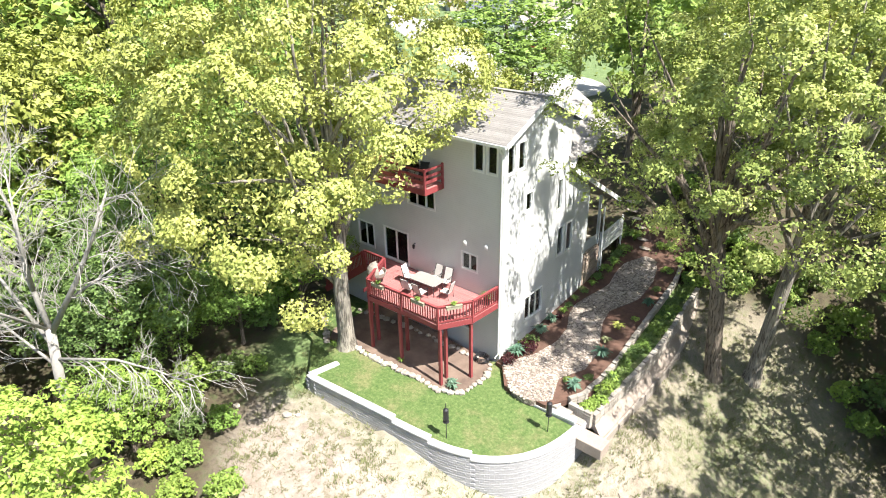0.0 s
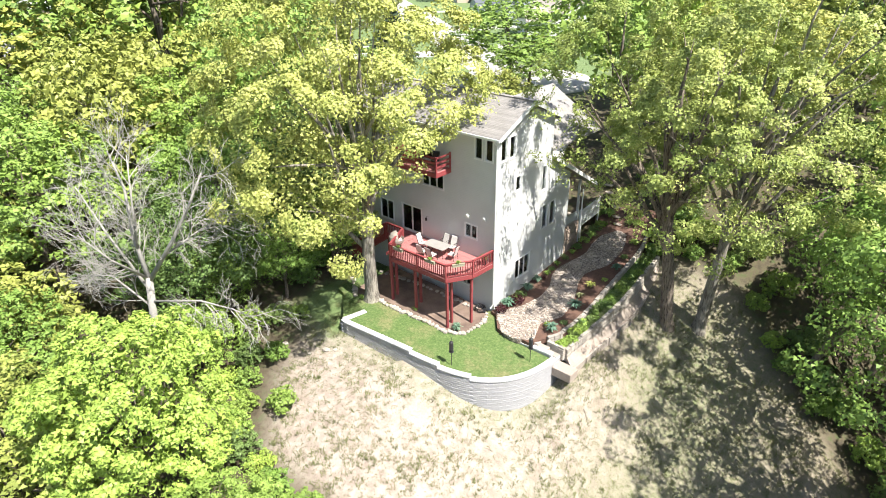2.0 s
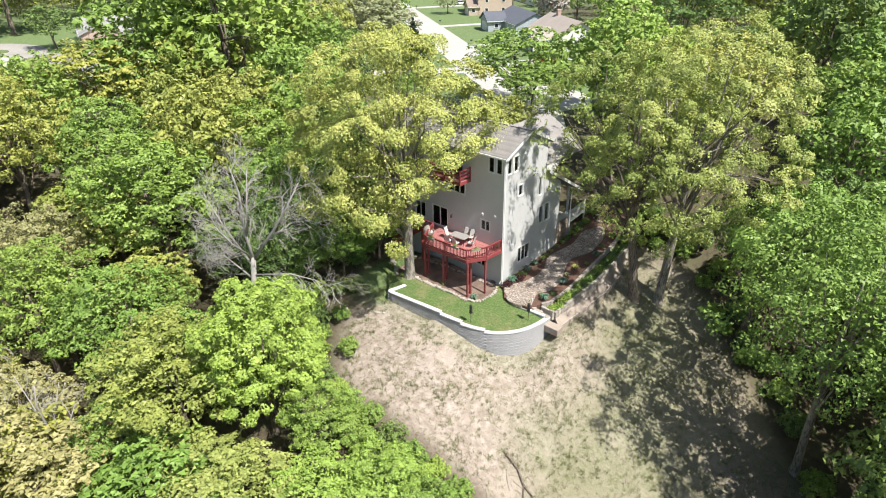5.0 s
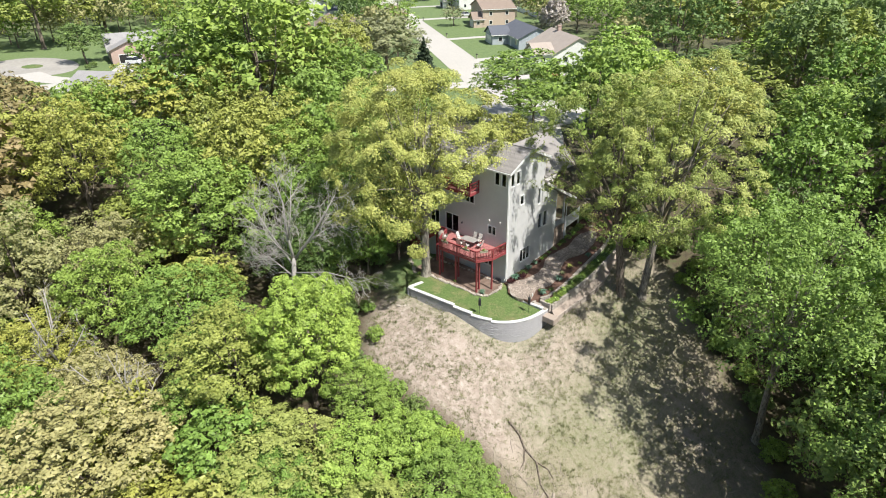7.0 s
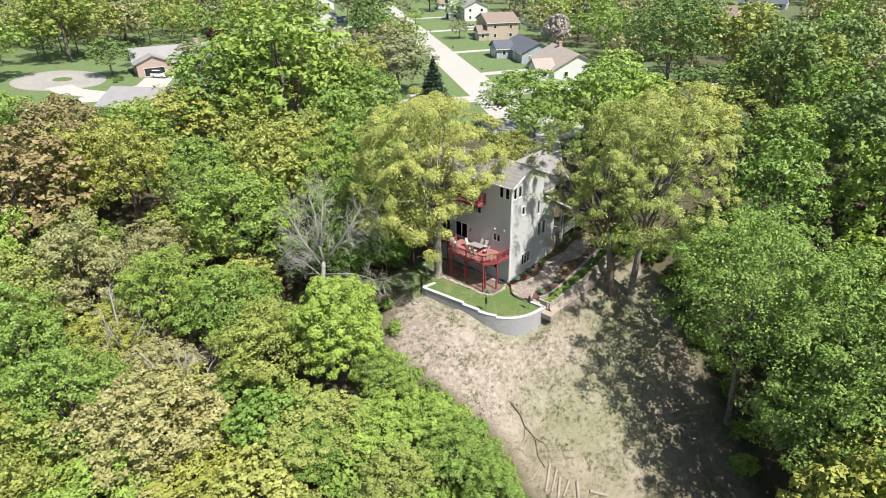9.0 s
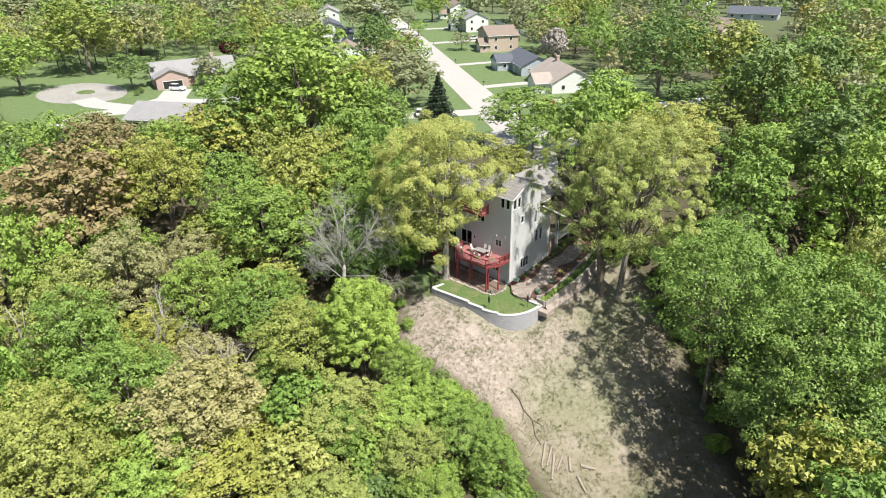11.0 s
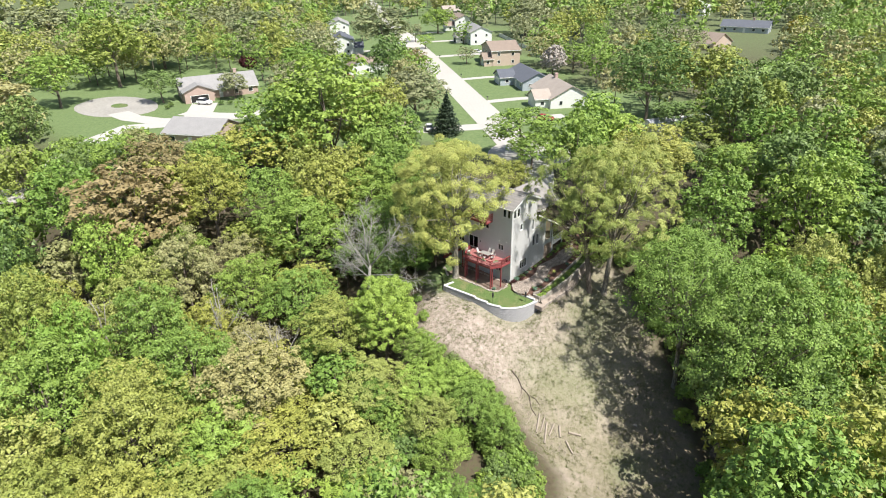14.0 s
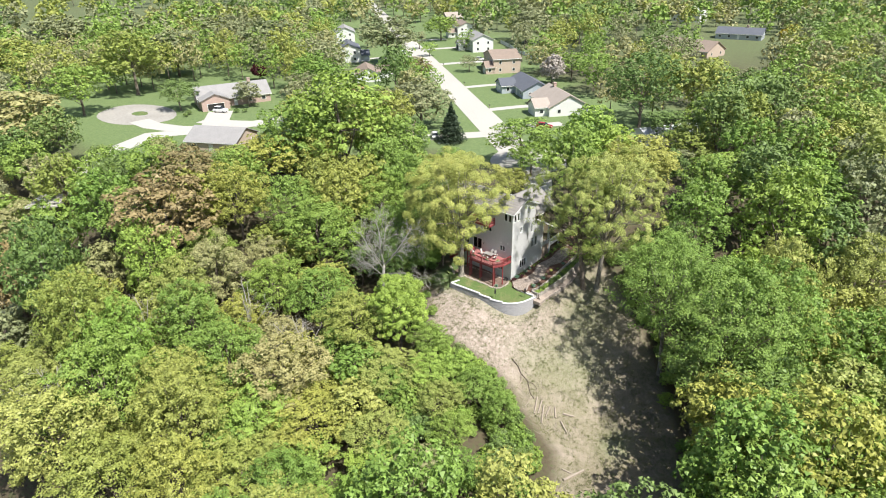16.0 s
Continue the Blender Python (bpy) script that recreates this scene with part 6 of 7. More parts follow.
# ---- porch at the side ----
def build_porch():
    p = thing("side_porch", "small porch with pale plank rails on a stone base", "porch")
    PALE = surface("pale_grey_paint", (0.55, 0.57, 0.56), (0.42, 0.44, 0.43), 1.5, 14, 0.7, 0.5, 0.2)
    bm = bmesh.new()
    box(bm, -3.2, -0.12, 8.72, 11.3, 2.75, 2.95)
    part("floor", bm, TIMBER, p)
    for x, y in ((-0.07, 10.55), (-0.07, 8.78)):
        bm = bmesh.new()
        box(bm, x - 0.08, x + 0.08, y - 0.08, y + 0.08, 2.9, 7.2 if y < 9 else 6.2)
        part("post", bm, PALE, p)
    k = 0
    for y0, y1, x in ((8.88, 10.45, -0.07),):
        for z in (2.98, 3.2, 3.42):
            bm = bmesh.new()
            box(bm, x - 0.03, x + 0.03, y0, y1, z, z + 0.2)
            part("plank", bm, PALE, p)
    for z in range(5):
        bm = bmesh.new()
        bar(bm, (0.1, 10.8, 2.35 + 0.27 * z), (0.1, 13.8, 2.6 + 0.27 * z), 0.05, 0.25)
        part("plank", bm, PALE, p, "worn pale plank")
    for y, z in ((10.8, 2.9), (13.8, 3.1)):
        bm = bmesh.new()
        box(bm, 0.0, 0.1, y - 0.05, y + 0.05, 0.8 if y < 12 else 1.4, z + 0.75)
        part("post", bm, PALE, p)
    bm = bmesh.new()
    tube(bm, [(0.16, 10.75, 5.4), (0.16, 10.8, 2.6), (0.16, 10.95, 0.9)], [0.05] * 3, 8)
    part("downspout", bm, WHITE, p)
    bm = bmesh.new()
    box(bm, -0.3, -0.06, 8.72, 11.2, -0.2, 2.74)
    st = part("stone_base", bm, STONE, p, "tan stone veneer base")
    r = random.Random(3)
    z = 0.2
    me = []
    for i in range(4):
        bm = bmesh.new()
        box(bm, 0, 0.07, -0.16 - 0.04 * i, 0.16 + 0.04 * i, 0, 0.17)
        bmesh.ops.bevel(bm, geom=bm.edges[:], offset=0.025, segments=1, affect="EDGES")
        me.append(to_mesh(bm, "stone", STONE))
    while z < 2.6:
        y = 8.9 + r.uniform(0, 0.2)
        while y < 11.1:
            i = r.randrange(4)
            o = part("stone", me[i], None, st)
            o.location = (-0.06, y, z)
            y += 0.36 + 0.08 * i
        z += 0.19
    return p


build_porch()


def build_hose():
    h = thing("garden_hose", "coiled black garden hose by the foundation", "hose", at=(-0.75, -0.55, lz(-0.75, -0.55) + 0.05))
    bm = bmesh.new()
    pts = [(0.38 * math.cos(a) * (1 + 0.08 * math.sin(a * 3)), 0.3 * math.sin(a), 0.012 * a) for a in (i * 0.35 for i in range(80))]
    tube(bm, pts, [0.022] * len(pts), 6)
    part("hose", bm, BLACK, h)


build_hose()


# ---- clutter on the slope ----
def build_tufts():
    r = np.random.default_rng(21)
    n = 40000
    x, y = r.uniform(-10, 40, n), r.uniform(-34, 15, n)
    lump = np.sin(x * 0.9 + 1.7 * np.sin(y * 0.35)) * np.sin(y * 0.8 + 1.3 * np.sin(x * 0.3)) + 0.6 * np.sin(x * 2.3 + y) * np.sin(y * 2.1 - x)
    ok = (bare_ground(x, y) > 0.5) & (r.random(n) < np.clip(0.38 + 0.45 * lump, 0.08, 0.95)) & ~inside(PAD, x, y)
    x, y = x[ok], y[ok]
    z = hill(x, y)
    b = 15
    m = len(x)
    a = r.uniform(0, 6.283, (m, b))
    L = r.uniform(0.08, 0.28, (m, 1)) * r.uniform(0.6, 1.2, (m, b))
    c = np.stack([x, y, z], 1)[:, None, :] + np.stack([r.normal(0, 0.11, (m, b)), r.normal(0, 0.11, (m, b)), np.full((m, b), -0.02)], -1)
    d = np.stack([np.cos(a), np.sin(a), np.zeros_like(a)], -1)
    s = np.stack([-np.sin(a), np.cos(a), np.zeros_like(a)], -1)
    tip = c + d * (L * 0.7)[..., None] + np.array([0, 0, 1.0]) * (L * 0.8)[..., None]
    v = np.stack([c - s * 0.02, c + s * 0.02, tip], 2).reshape(-1, 3)
    tagged(new("grass_tufts", quads_mesh("grass_tufts", v, TUFT, per=3)), "dry green and straw grass tufts on the bare slope", "grass", kind="stuff")


TUFT = leaf_material("thin_grass", (0.26, 0.265, 0.12), (0.115, 0.13, 0.055), 0.2)
build_tufts()


def log(name, label, pts, r0, r1, material, group="fallen wood"):
    t = thing(name, label, "log", group)
    bm = bmesh.new()
    P = [Vector((x, y, height(x, y) + r0 * 0.7)) for x, y in pts]
    k = len(P)
    tube(bm, P, [r0 + (r1 - r0) * i / (k - 1) for i in range(k)], 8)
    part("stem", bm, material, t)
    return t


DEADWOOD = surface("dead_wood", (0.40, 0.34, 0.28), (0.25, 0.21, 0.17), 3, 14, 0.95, 0.5, 0.5)
b = log("fallen_branch", "long crooked fallen branch on the slope", [(9.3, -11.6), (10.6, -11.8), (11.6, -12.4), (12.9, -12.5), (14.2, -13.7), (15.2, -14.0)], 0.12, 0.05, BARK)
for pts in ([(11.6, -12.4), (12.2, -13.3), (12.4, -14.2)], [(12.9, -12.5), (13.9, -12.2), (14.7, -12.5)]):
    bm = bmesh.new()
    tube(bm, [Vector((x, y, height(x, y) + 0.1)) for x, y in pts], [0.06, 0.04, 0.02], 6)
    part("side_branch", bm, BARK, b)
for x, y, a, L, r in ((15.3, -13.4, -1.1, 2.6, 0.13), (16.0, -13.2, -1.2, 2.2, 0.12), (16.6, -13.6, -1.05, 2.8, 0.14), (17.3, -13.0, -1.3, 1.8, 0.12), (17.9, -12.6, -0.9, 1.5, 0.15), (14.7, -14.0, -1.4, 2.0, 0.07), (19.2, -12.4, 0.6, 1.6, 0.17), (19.6, -13.6, -0.5, 1.8, 0.15), (25.0, -21.0, 1.25, 3.4, 0.2), (23.9, -19.6, 0.2, 1.3, 0.12)):
    log("log", "cut grey log lying at the edge of the brush", [(x, y), (x + 0.5 * L * math.cos(a), y + 0.5 * L * math.sin(a)), (x + L * math.cos(a), y + L * math.sin(a))], r, r * 0.8, DEADWOOD, "cut logs")
def build_twigs():
    """Fallen twigs and sticks strewn between the logs and along the edge of the brush."""
    r = random.Random(44)
    bm = bmesh.new()
    for _ in range(420):
        k = r.random()
        x, y = (r.gauss(15.5, 3.6), r.gauss(-14.2, 1.7)) if k < 0.55 else (r.uniform(-7, 30), r.uniform(-17, 4))
        if float(bare_ground(x, y)) < 0.3 or bool(inside(PAD, np.array(x), np.array(y))):
            continue
        a, L = r.uniform(0, 6.28), r.uniform(0.25, 1.5) * (1.0 if k < 0.55 else 0.55)
        pts = []
        for f in (0, 0.5, 1):
            px, py = x + L * f * math.cos(a) + r.uniform(-0.06, 0.06), y + L * f * math.sin(a) + r.uniform(-0.06, 0.06)
            pts.append((px, py, height(px, py) + 0.03 + r.uniform(0, 0.05)))
        q = r.uniform(0.012, 0.035)
        tube(bm, pts, [q, q * 0.8, q * 0.4], 4)
    tagged(new("fallen_twigs", to_mesh(bm, "fallen_twigs", DEADWOOD)), "dry grey twigs strewn over the slope", "twigs", kind="stuff")


build_twigs()
for x, y, s in ((-6.6, -9.3, 0.6), (-7.4, -10.1, 0.4), (-6.1, -9.0, 0.35), (-9.6, -10.4, 0.5), (24.5, -4.5, 0.7)):
    o = new("boulder", STONES[int(abs(x) * 7) % 6])
    o.matrix_basis = Matrix.Translation((x, y, height(x, y) + 0.05)) @ Matrix.Diagonal((s, s * 0.8, s * 0.7, 1))
    tagged(o, "pale stone lying on the slope", "stone", "loose stones")

# ---- the street behind ----
def at_street(s, t):
    p = ST0 + STD * s + STN * t
    return p.x, p.y


def strip(name, line, width, z, material, label, category, thick=0.25):
    bm = bmesh.new()
    L = [Vector((*p, 0)) for p in line]
    rows = []
    for i, p in enumerate(L):
        d = (L[min(i + 1, len(L) - 1)] - L[max(i - 1, 0)]).normalized()
        n = Vector((-d.y, d.x, 0)) * width / 2
        rows.append([bm.verts.new((p + n * a).to_tuple()[:2] + (zz,)) for a, zz in ((1, z - thick), (1, z), (-1, z), (-1, z - thick))])
    for a, b in zip(rows, rows[1:]):
        for k in range(4):
            bm.faces.new((a[k], a[(k + 1) % 4], b[(k + 1) % 4], b[k]))
    bm.faces.new(rows[0])
    bm.faces.new(rows[-1])
    return tagged(new(name, to_mesh(bm, name, material)), label, category, kind="structure")


def disc(name, x, y, r, z, material, label, sy=1.0):
    bm = bmesh.new()
    prism(bm, [(x + r * (1 + 0.04 * math.sin(3 * a)) * math.cos(a), y + r * sy * math.sin(a)) for a in (k * 0.2618 for k in range(24))], z - 0.25, z)
    return tagged(new(name, to_mesh(bm, name, material)), label, "pavement", kind="structure")


strip("road", [at_street(s, 0) for s in (-100, -60, 0, 60, 140, 230, 330, 480)], 8.8, 5.05, ASPHALT, "pale sunlit residential street", "road")
disc("turning_circle", -26.5, 41.5, 9.5, 5.054, ASPHALT, "pale turning circle at the end of the street")
strip("driveway", [(-22, 38), (-16, 30), (-11, 22), (-8, 15)], 6.0, 5.04, CONCRETE, "pale concrete driveway behind the house", "driveway")
for s, t0, t1, w in ((-47, 3.4, 22, 3.4), (-12, 3.4, 22, 3.2), (38, 3.4, 24, 4.2), (82, 3.4, 22, 4), (115, 3.4, 22, 4), (22, -26, -3.4, 3.6), (62, -28, -3.4, 3.6), (-70, 3.4, 20, 4)):
    strip("driveway", [at_street(s, t0), at_street(s + 1.5, (t0 + t1) / 2), at_street(s + 2, t1)], w, 5.045, CONCRETE, "pale concrete driveway across a lawn", "driveway")
strip("driveway", [(-48, 53), (-55, 44), (-62, 36)], 5.5, 5.045, CONCRETE, "pale concrete driveway with parked cars", "driveway")
disc("turning_circle", -148, 0, 16, 5.05, surface("tan_asphalt", (0.40, 0.375, 0.34), (0.25, 0.24, 0.215), 0.15, 1.2, 0.9), "worn tan turning circle", 0.66)
disc("island", -148, 1, 3.2, 5.09, GRASS, "small mulched grass island in the turning circle", 0.7)
strip("driveway", [(-139, -3), (-130, -3), (-121, 0), (-114, 5)], 6.0, 5.062, CONCRETE, "pale concrete apron beside the turning circle", "driveway")
strip("driveway", [(-124, 10), (-115, 13), (-106, 19)], 6.0, 5.066, CONCRETE, "pale concrete apron of the brick house", "driveway")
strip("road", [(-104, 34), (-107, 22), (-112, 6), (-120, -8), (-112, -22), (-98, -34), (-84, -46)], 6.5, 5.055, CONCRETE, "pale curving lane in the sun", "road")
strip("driveway", [(-111, 6), (-120, 12), (-130, 19)], 7.5, 5.06, CONCRETE, "pale concrete driveway of the brick house", "driveway")

ROOFS = {k: surface("roof_" + k, a, b, 0.5, 5, 0.9, 0.5, 0.3) for k, a, b in (("slate", (0.13, 0.14, 0.165), (0.09, 0.10, 0.12)), ("brown", (0.30, 0.235, 0.19), (0.22, 0.175, 0.14)), ("grey", (0.33, 0.32, 0.315), (0.25, 0.245, 0.24)), ("tan", (0.42, 0.36, 0.31), (0.33, 0.28, 0.24)), ("white", (0.72, 0.72, 0.72), (0.6, 0.6, 0.6)))}
TANWALL = surface("tan_wall", (0.55, 0.44, 0.36), (0.47, 0.37, 0.30), 0.5, 6, 0.8)
BLUEWALL = surface("blue_grey_wall", (0.42, 0.46, 0.50), (0.35, 0.39, 0.43), 0.5, 6, 0.8)
DARKGLASS = surface("dark_far_glass", (0.035, 0.04, 0.045), (0.02, 0.022, 0.025), 0.3, 2, 0.12)
# panel for open garages: the shade inside is put into its near-black colour
GARAGE_SHADE = surface("open_garage_shade", (0.03, 0.028, 0.026), (0.015, 0.015, 0.015), 0.5, 3, 0.9)


def roof_block(parent, x0, x1, y0, y1, z, rise, axis, wall, roof, over=0.45):
    """Walls and a gabled roof over a rectangle; the ridge runs along the axis."""
    bm = bmesh.new()
    box(bm, x0, x1, y0, y1, -0.4, z)
    if axis == "x":
        for x in (x0, x1):
            bm.faces.new([bm.verts.new(v) for v in ((x, y0, z), (x, y1, z), (x, (y0 + y1) / 2, z + rise))])
    else:
        for y in (y0, y1):
            bm.faces.new([bm.verts.new(v) for v in ((x0, y, z), (x1, y, z), ((x0 + x1) / 2, y, z + rise))])
    part("wall", bm, wall, parent)
    half = (y1 - y0) / 2 if axis == "x" else (x1 - x0) / 2
    dz = rise / half * over
    for s in (-1, 1):
        bm = bmesh.new()
        if axis == "x":
            m = (y0 + y1) / 2
            q = [(x0 - over, m + s * (half + over), z - dz), (x1 + over, m + s * (half + over), z - dz), (x1 + over, m, z + rise), (x0 - over, m, z + rise)]
        else:
            m = (x0 + x1) / 2
            q = [(m + s * (half + over), y0 - over, z - dz), (m + s * (half + over), y1 + over, z - dz), (m, y1 + over, z + rise), (m, y0 - over, z + rise)]
        a = [bm.verts.new((v[0], v[1], v[2] + 0.02)) for v in q]
        b = [bm.verts.new((v[0], v[1], v[2] + 0.24)) for v in q]
        bm.faces.new(a), bm.faces.new(b)
        for i in range(4):
            bm.faces.new((a[i], a[(i + 1) % 4], b[(i + 1) % 4], b[i]))
        part("roof", bm, roof, parent)
        bm = bmesh.new()
        bar(bm, (q[0][0], q[0][1], q[0][2] + 0.08), (q[1][0], q[1][1], q[1][2] + 0.08), 0.14, 0.2)
        part("gutter", bm, WHITE, parent)


def opening(parent, name, face, u, z0, z1, w, at, mat, frame=True):
    """A window or door on a far wall: a white frame and a pane. face: 'f', 'b' along x at y=at; 'l', 'r' along y at x=at."""
    out = {"f": -1, "b": 1, "l": -1, "r": 1}[face]

    def P(bm, a, b, za, zb, d0, d1):
        d0, d1 = sorted((at + out * d0, at + out * d1))
        if face in "fb":
            box(bm, a, b, d0, d1, za, zb)
        else:
            box(bm, d0, d1, a, b, za, zb)
    o = part(name, bmesh_frame(P, u - w / 2, u + w / 2, z0, z1, 0.12, 0, 0.08), WHITE, parent)
    bm = bmesh.new()
    P(bm, u - w / 2 + 0.12, u + w / 2 - 0.12, z0 + 0.12, z1 - 0.12, 0, 0.04)
    part("pane" if mat is DARKGLASS else "panel", bm, mat, o)


def far_house(x, y, turn, w, d, storeys, wall, roof, label, axis="x", rise=2.2, garage=None, wing=None, chimney=None, z=4.95):
    h = thing("neighbour_house", label, "house", "houses on the street", (x, y, z))
    h.rotation_euler = (0, 0, radians(turn))
    H = 2.8 * storeys
    roof_block(h, -w / 2, w / 2, -d / 2, d / 2, H, rise, axis, wall, roof)
    n = max(2, int(w / 4.2))
    for f in range(storeys):
        for i in range(n):
            u = -w / 2 + (i + 0.5) * w / n
            for face, at in (("f", -d / 2), ("b", d / 2)):
                if face == "f" and f == 0 and i == n // 2:
                    opening(h, "door", face, u, 0.05, 2.2, 1.1, at, WHITE)
                else:
                    opening(h, "window", face, u, 0.9 + 2.8 * f, 2.2 + 2.8 * f, 1.4, at, DARKGLASS)
        for u in (-d / 4, d / 4):
            for face, at in (("l", -w / 2), ("r", w / 2)):
                opening(h, "window", face, u, 0.9 + 2.8 * f, 2.2 + 2.8 * f, 1.1, at, DARKGLASS)
    if wing:
        wx, ww, wd, wh = wing
        roof_block(h, wx - ww / 2, wx + ww / 2, -d / 2 - wd, -d / 2 + 0.4, wh, 1.8, "y", wall, roof)
        opening(h, "garage_door", "f", wx, 0.05, 2.3, ww * 0.62, -d / 2 - wd, garage or WHITE)
        opening(h, "window", "r", -d / 2 - wd / 2, 0.9, 2.1, 1.2, wx + ww / 2, DARKGLASS)
    if chimney:
        bm = bmesh.new()
        box(bm, chimney - 0.5, chimney + 0.5, -0.4, 0.4, H, H + rise + 1.3)
        box(bm, chimney - 0.58, chimney + 0.58, -0.48, 0.48, H + rise + 1.1, H + rise + 1.35)
        part("chimney", bm, BRICK, h)
    return h


R, Lf = -36.4, 143.6
far_house(*at_street(-51, 25), R, 18, 12, 1, WHITE, ROOFS["tan"], "long white house with tan roof", "x", 3.2, None, (4.5, 6.5, 4, 2.8), -4)
far_house(*at_street(-26, 23.5), R, 19, 10, 1, BLUEWALL, ROOFS["slate"], "low blue-grey house with slate-dark roof", "x", 2.4, None, (-4, 7.5, 4.5, 2.7))
far_house(*at_street(18, 26), R, 16, 11, 2, TANWALL, ROOFS["brown"], "tan two-storey house with brown gable roof", "y", 2.4, None, (5, 6, 3, 2.7))
far_house(*at_street(74, 30), R, 17, 10, 2, WHITE, ROOFS["grey"], "white two-storey house with grey roof and garage", "x", 2.3, GARAGE_SHADE, (-3.5, 7.5, 5, 2.7))
far_house(*at_street(128, 34), R, 16, 10, 2, WHITE, ROOFS["brown"], "pale house with brown roof along the street", "x", 2.3, None, (3, 7, 5, 2.7))
far_house(*at_street(180, 38), R, 16, 10, 2, TANWALL, ROOFS["tan"], "tan house with pale roof along the street", "y", 2.3)
far_house(*at_street(14, -29), Lf, 14, 9, 1, WHITE, ROOFS["brown"], "small white house with brown roof", "x", 2.4, None, (3, 6, 4, 2.7))
far_house(*at_street(62, -34), Lf, 16, 10, 2, WHITE, ROOFS["slate"], "white house with slate-dark roof", "x", 2.4, None, (-3, 7, 4, 2.7))
far_house(*at_street(126, -33), Lf, 16, 10, 2, WHITE, ROOFS["grey"], "white house with pale grey roof", "x", 2.4)
far_house(-139.0, 28.5, 72.0, 23, 10, 1, BRICK, ROOFS["grey"], "pink brick house with grey roof and garage wing", "x", 3.4, GARAGE_SHADE, (-7.0, 8.5, 4.0, 3.4), 6)
far_house(-66.0, 33.0, 20, 13, 9, 1, TANWALL, ROOFS["brown"], "low house with a plain brown roof", "x", 2.6)
far_house(-94.0, 0.0, 30, 14, 11, 1, TANWALL, ROOFS["grey"], "low house with a grey roof among trees", "x", 2.4)
far_house(-9.0, 76.0, 62, 16, 8, 1, WHITE, ROOFS["white"], "low house with a white roof in the woods", "x", 1.4)
far_house(-62.0, 276.0, 10, 22, 11, 1, BLUEWALL, ROOFS["slate"], "long low house with a slate-blue roof", "x", 2.6, None, None, 3)
far_house(-64.0, 214.0, -10, 30, 14, 1, TANWALL, ROOFS["brown"], "wide low building with a brown roof", "x", 3.6)
far_house(-116.0, 338.0, 0, 18, 12, 2, WHITE, ROOFS["white"], "white barn-like building with a pale roof", "y", 3)
far_house(-84.0, -58.0, 40, 14, 9, 1, WHITE, ROOFS["white"], "low white-roofed building at the edge of the woods", "x", 1.6, z=height(-84, -58) - 0.1)


def car(x, y, turn, paint, label, z=5.05, tall=1.0):
    c = thing("car", label, "car", "parked cars", (x, y, z))
    c.rotation_euler = (0, 0, turn)
    prof = [(-2.25, 0.45), (-2.3, 0.8), (-2.2, 0.95 * tall), (-1.3, 1.0 * tall), (0.9, 1.02 * tall), (2.1, 0.9 * tall), (2.3, 0.7), (2.25, 0.4), (-2.0, 0.32)]
    bm = bmesh.new()
    a = [bm.verts.new((px, -0.88, pz)) for px, pz in prof]
    b = [bm.verts.new((px, 0.88, pz)) for px, pz in prof]
    bm.faces.new(a), bm.faces.new(b)
    for i in range(len(prof)):
        j = (i + 1) % len(prof)
        bm.faces.new((a[i], a[j], b[j], b[i]))
    bmesh.ops.bevel(bm, geom=bm.edges[:], offset=0.06, segments=2, affect="EDGES")
    part("body", bm, paint, c)
    bm = bmesh.new()
    lo = [(-2.0, -0.8, 0.98 * tall), (0.95, -0.8, 1.0 * tall), (0.95, 0.8, 1.0 * tall), (-2.0, 0.8, 0.98 * tall)]
    hi = [(-1.7, -0.66, 1.52 * tall), (0.1, -0.66, 1.52 * tall), (0.1, 0.66, 1.52 * tall), (-1.7, 0.66, 1.52 * tall)]
    p, q = [bm.verts.new(v) for v in lo], [bm.verts.new(v) for v in hi]
    for i in range(4):
        bm.faces.new((p[i], p[(i + 1) % 4], q[(i + 1) % 4], q[i]))
    bm.faces.new(q)
    part("window_band", bm, DARKGLASS, c)
    bm = bmesh.new()
    box(bm, -1.72, 0.12, -0.68, 0.68, 1.5 * tall, 1.56 * tall)
    bmesh.ops.bevel(bm, geom=bm.edges[:], offset=0.025, segments=1, affect="EDGES")
    part("roof", bm, paint, c)
    for wx in (-1.4, 1.4):
        for wy in (-0.84, 0.84):
            bm = bmesh.new()
            tube(bm, [(wx, wy - 0.1, 0.33), (wx, wy + 0.1, 0.33)], [0.33, 0.33], 14)
            wl = part("wheel", bm, BLACK, c)
            bm = bmesh.new()
            s = 1 if wy > 0 else -1
            tube(bm, [(wx, wy + s * 0.09, 0.33), (wx, wy + s * 0.12, 0.33)], [0.2, 0.18], 10)
            part("rim", bm, CONCRETE, wl)
    for wy in (-0.6, 0.6):
        bm = bmesh.new()
        box(bm, 2.2, 2.3, wy - 0.18, wy + 0.18, 0.66, 0.8)
        part("headlight", bm, WHITE, c)


CARWHITE = surface("white_car_paint", (0.80, 0.80, 0.80), (0.74, 0.74, 0.74), 0.5, 4, 0.25, 0.5, 0)
CARDARK = surface("dark_car_paint", (0.05, 0.05, 0.06), (0.04, 0.04, 0.045), 0.5, 4, 0.25, 0.5, 0)
CARRED = surface("red_car_paint", (0.35, 0.03, 0.03), (0.28, 0.02, 0.02), 0.5, 4, 0.25, 0.5, 0)
car(-126.0, 142.0, 0.55, CARWHITE, "white estate car on a driveway")
car(-57.0, 41.0, 2.4, CARWHITE, "white car on a shared driveway", 5.05, 1.1)
car(-60.5, 38.5, 2.4, CARDARK, "dark car beside the low house")
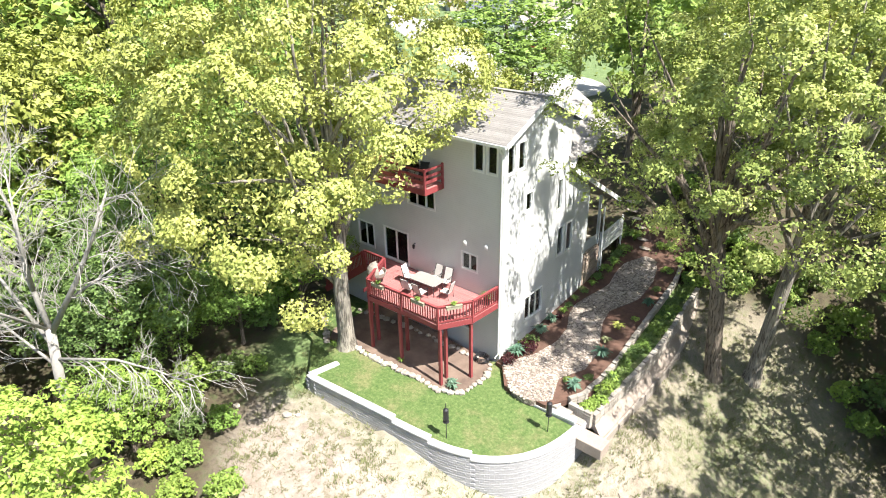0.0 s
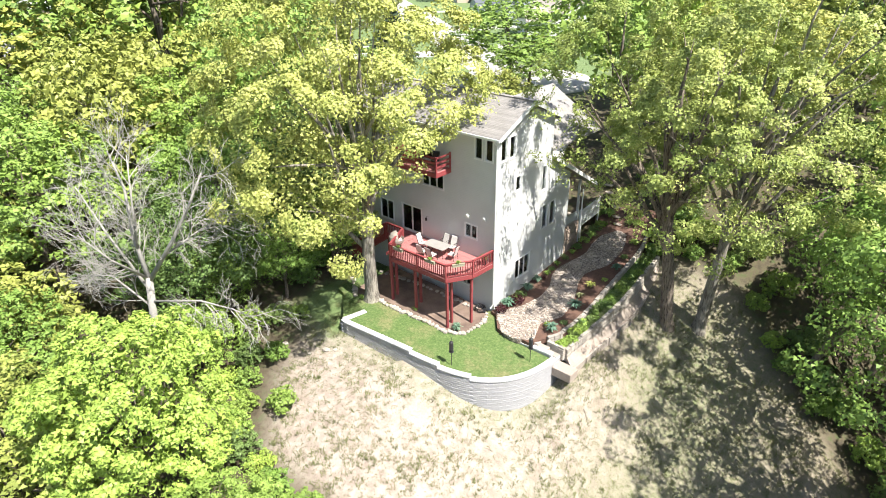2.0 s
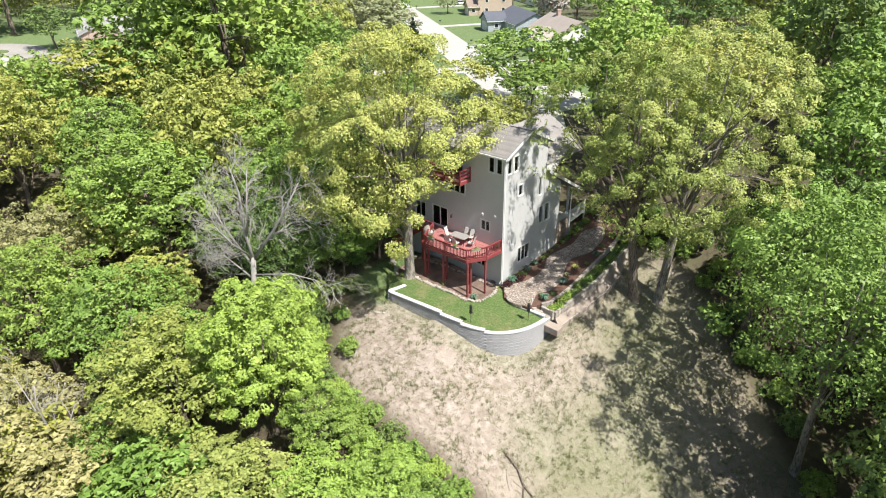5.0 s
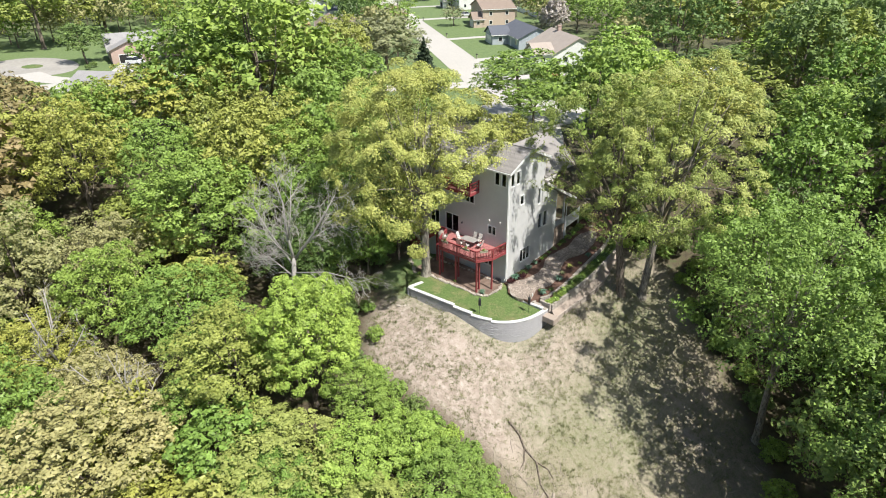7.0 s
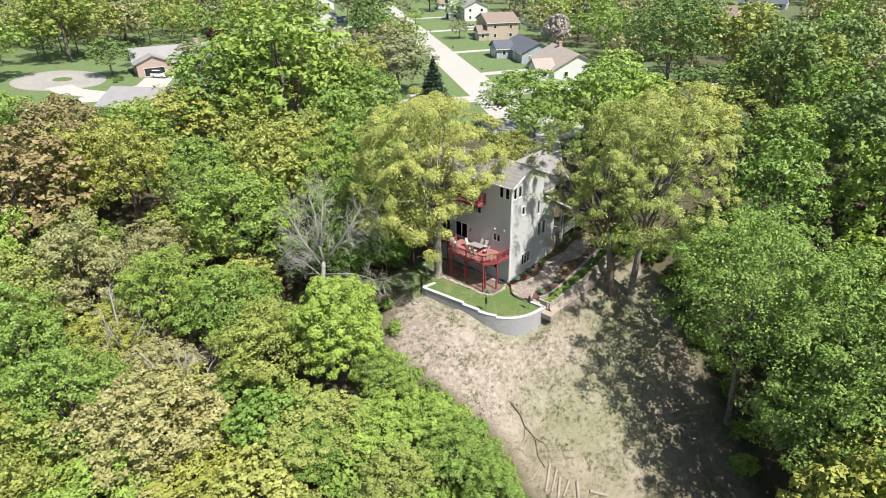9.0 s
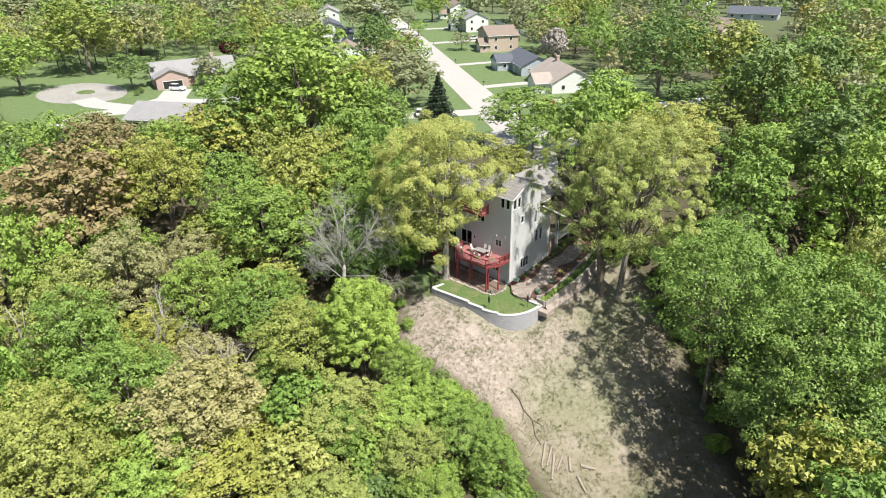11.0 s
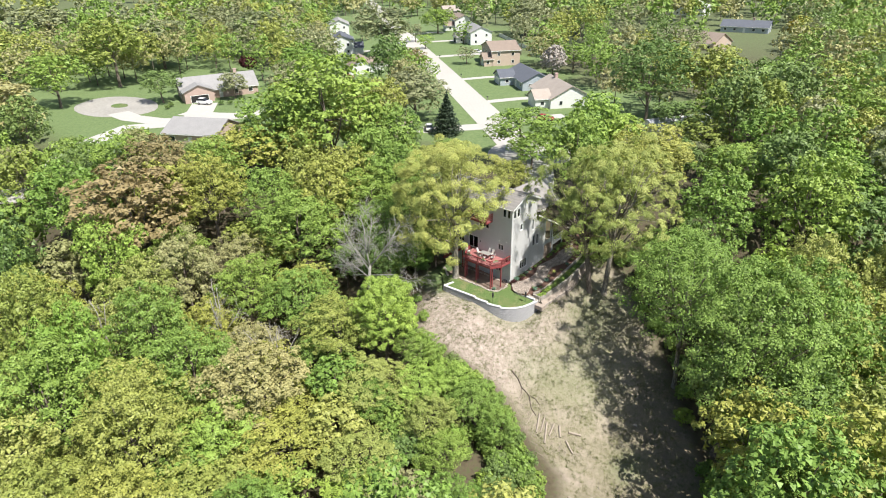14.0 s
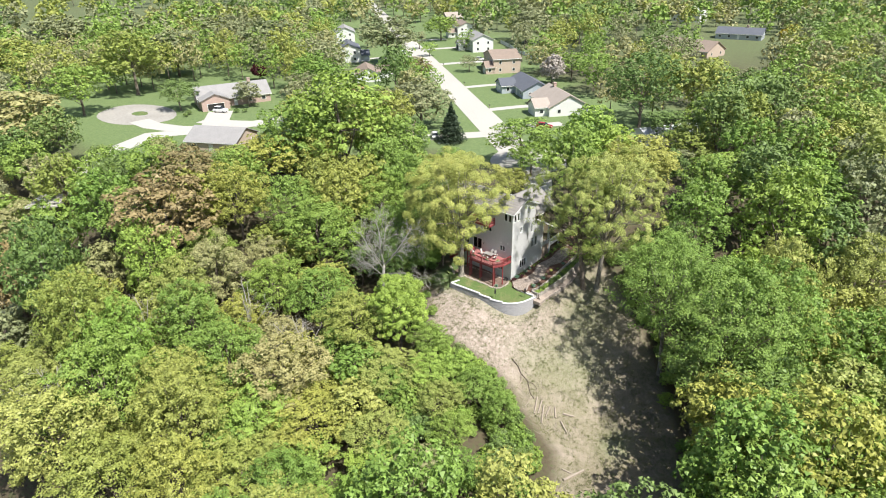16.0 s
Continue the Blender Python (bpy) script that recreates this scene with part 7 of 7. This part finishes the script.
car(-129.0, 18.5, 0.45, CARWHITE, "white pickup before the garage", 5.06, 1.2)
car(-40.0, 67.0, 0.3, CARRED, "red and white car before the white house")
car(-201.0, 181.0, 2.5, CARDARK, "dark car parked on the street")
car(*at_street(70, -8), 2.5, CARWHITE, "white van by the lawn", 5.0, 1.25)

for s in (-45.5, -8.5, 33):
    x, y = at_street(s, 4.6)
    m = thing("mailbox", "dark mailbox on a wooden post by the drive", "mailbox", "mailboxes", (x, y, 4.95))
    bm = bmesh.new()
    box(bm, -0.06, 0.06, -0.06, 0.06, 0, 1.1)
    part("post", bm, TIMBER, m)
    bm = bmesh.new()
    tube(bm, [(-0.28, 0, 1.2), (0.28, 0, 1.2)], [0.14, 0.14], 10)
    part("box", bm, BLACK, m)

f = thing("garden_fence", "white board fence behind the houses", "fence")
for i in range(26):
    a, b = at_street(30 + i * 2.4, 46), at_street(32.35 + i * 2.4, 46)
    bm = bmesh.new()
    bar(bm, (*a, 5.8), (*b, 5.8), 0.05, 1.7)
    part("panel", bm, WHITE, f)


def build_spruce(x, y, H, R):
    t = thing("spruce_tree", "dark pointed spruce by the driveway", "tree", at=(x, y, height(x, y) - 0.1))
    bm = bmesh.new()
    tube(bm, [(0, 0, -0.3), (0, 0, H * 0.9)], [0.2, 0.03], 8)
    part("trunk", bm, BARK, t)
    r = np.random.default_rng(8)
    n = 9000
    k = r.uniform(0, 1, n) ** 0.7
    tier = np.round(k * 16) / 16
    a = np.round(r.uniform(0, 6.28, n) * 13 / 6.28) * 6.28 / 13 + tier * 9 + r.normal(0, 0.12, n)
    q = r.uniform(0, 1, n) ** 0.6
    limb = 0.72 + 0.5 * np.abs(np.sin(np.round(a * 13 / 6.28) * 12.9898 + tier * 78.2))
    rad = R * tier * q * limb
    z = H * (1 - tier * 0.93) - rad * 0.22 + r.normal(0, 0.12, n)
    p = np.stack([rad * np.cos(a), rad * np.sin(a), z], 1)
    part("needles", quads_mesh("needles", leaves_at(r, p, np.tile([0, 0, 1.0], (n, 1)), 0.42, 0.5, 3), LEAF["fir"], per=3), None, t)


build_spruce(-51.0, 41.0, 10.2, 4.0)
for kind, x, y, top in (("grey", -196, 137, 17), ("lime", -152.5, 137, 12), ("green", -258, 237, 17), ("grey", -112, 118.5, 12), ("deep", -153, 22, 11), ("oak", -191, 20, 20), ("tan", -140, 33, 9), ("grey", -84, 58, 15), ("grey", -172, 150, 14), ("grey", -205, 210, 15), ("grey", -230, 190, 15), ("green", -150, 160, 15), ("grey", -80, 134, 14)):
    FAR.append((kind, x, y, top))
build_far_woods()
for name, label, x, y, leaf, q in (("gold_shrub", "golden leafed tree among the woods", -31, 250, "gold", 5), ("plum_shrub", "plum-red leafed shrub by the brick house", -165, 55, "plum", 3), ("blossom_tree", "pale blossoming tree by the white house", -72, 118, "white", 4.5)):
    t = thing(name, label, "tree", at=(x, y, height(x, y)))
    a, b = tree_meshes(int(q * 100), q, q * 2.2, q * 0.3, leaf, 2500, 0.7, 20, 0.2, limbs=5)
    part("trunk", a, None, t)
    part("crown", b, None, t)

for x, y, s in ((-134.0, 10.5, 0.9), (-132.0, 8.5, 0.8), (-124.5, 21.5, 0.9), (-123.0, 23.5, 0.8)):
    bush(x, y, 3, s, 5.0, "clipped dark shrub by the brick house", "garden shrubs")

# garden trees of the neighbourhood
for i, (kind, x, y, top, rad) in enumerate((("oak", -177.4, 12.9, 28.2, 11.7), ("grey", -200.6, 39.4, 24.5, 10.1), ("tan", -132.6, -34.5, 20.9, 12.0), ("green", -159.5, -11.4, 21.8, 8.5), ("deep", -141.3, 11.5, 15.5, 5.7), ("grey", -128.6, 28.5, 13.6, 4.6), ("green", -121.1, 49.5, 21.0, 9.0), ("grey", -150.6, 110.3, 26.0, 12.0), ("brown", -116.1, 92.8, 14.0, 6.5), ("green", -185.0, 179.3, 18.5, 9.0), ("grey", -140.3, 195.4, 22.1, 10.0), ("grey", -122.6, 215.6, 20.1, 11.0), ("grey", -235.8, 79.9, 25.0, 12.0), ("grey", -197.2, 80.7, 24.5, 12.0), ("grey", -274.0, 23.2, 27.4, 14.0), ("oak", -227.8, -10.3, 24.2, 12.0), ("deep", -6.0, 70.0, 15.0, 6.0), ("green", 2.0, 77.0, 19.0, 6.5), ("oak", 4.0, 60.0, 16.0, 6.0), ("grey", -40.0, 120.0, 17.0, 7.0), ("green", -70.0, 128.0, 16.0, 6.0))):
    wood_tree(kind, x, y, top, 900 + i, 2, rad)
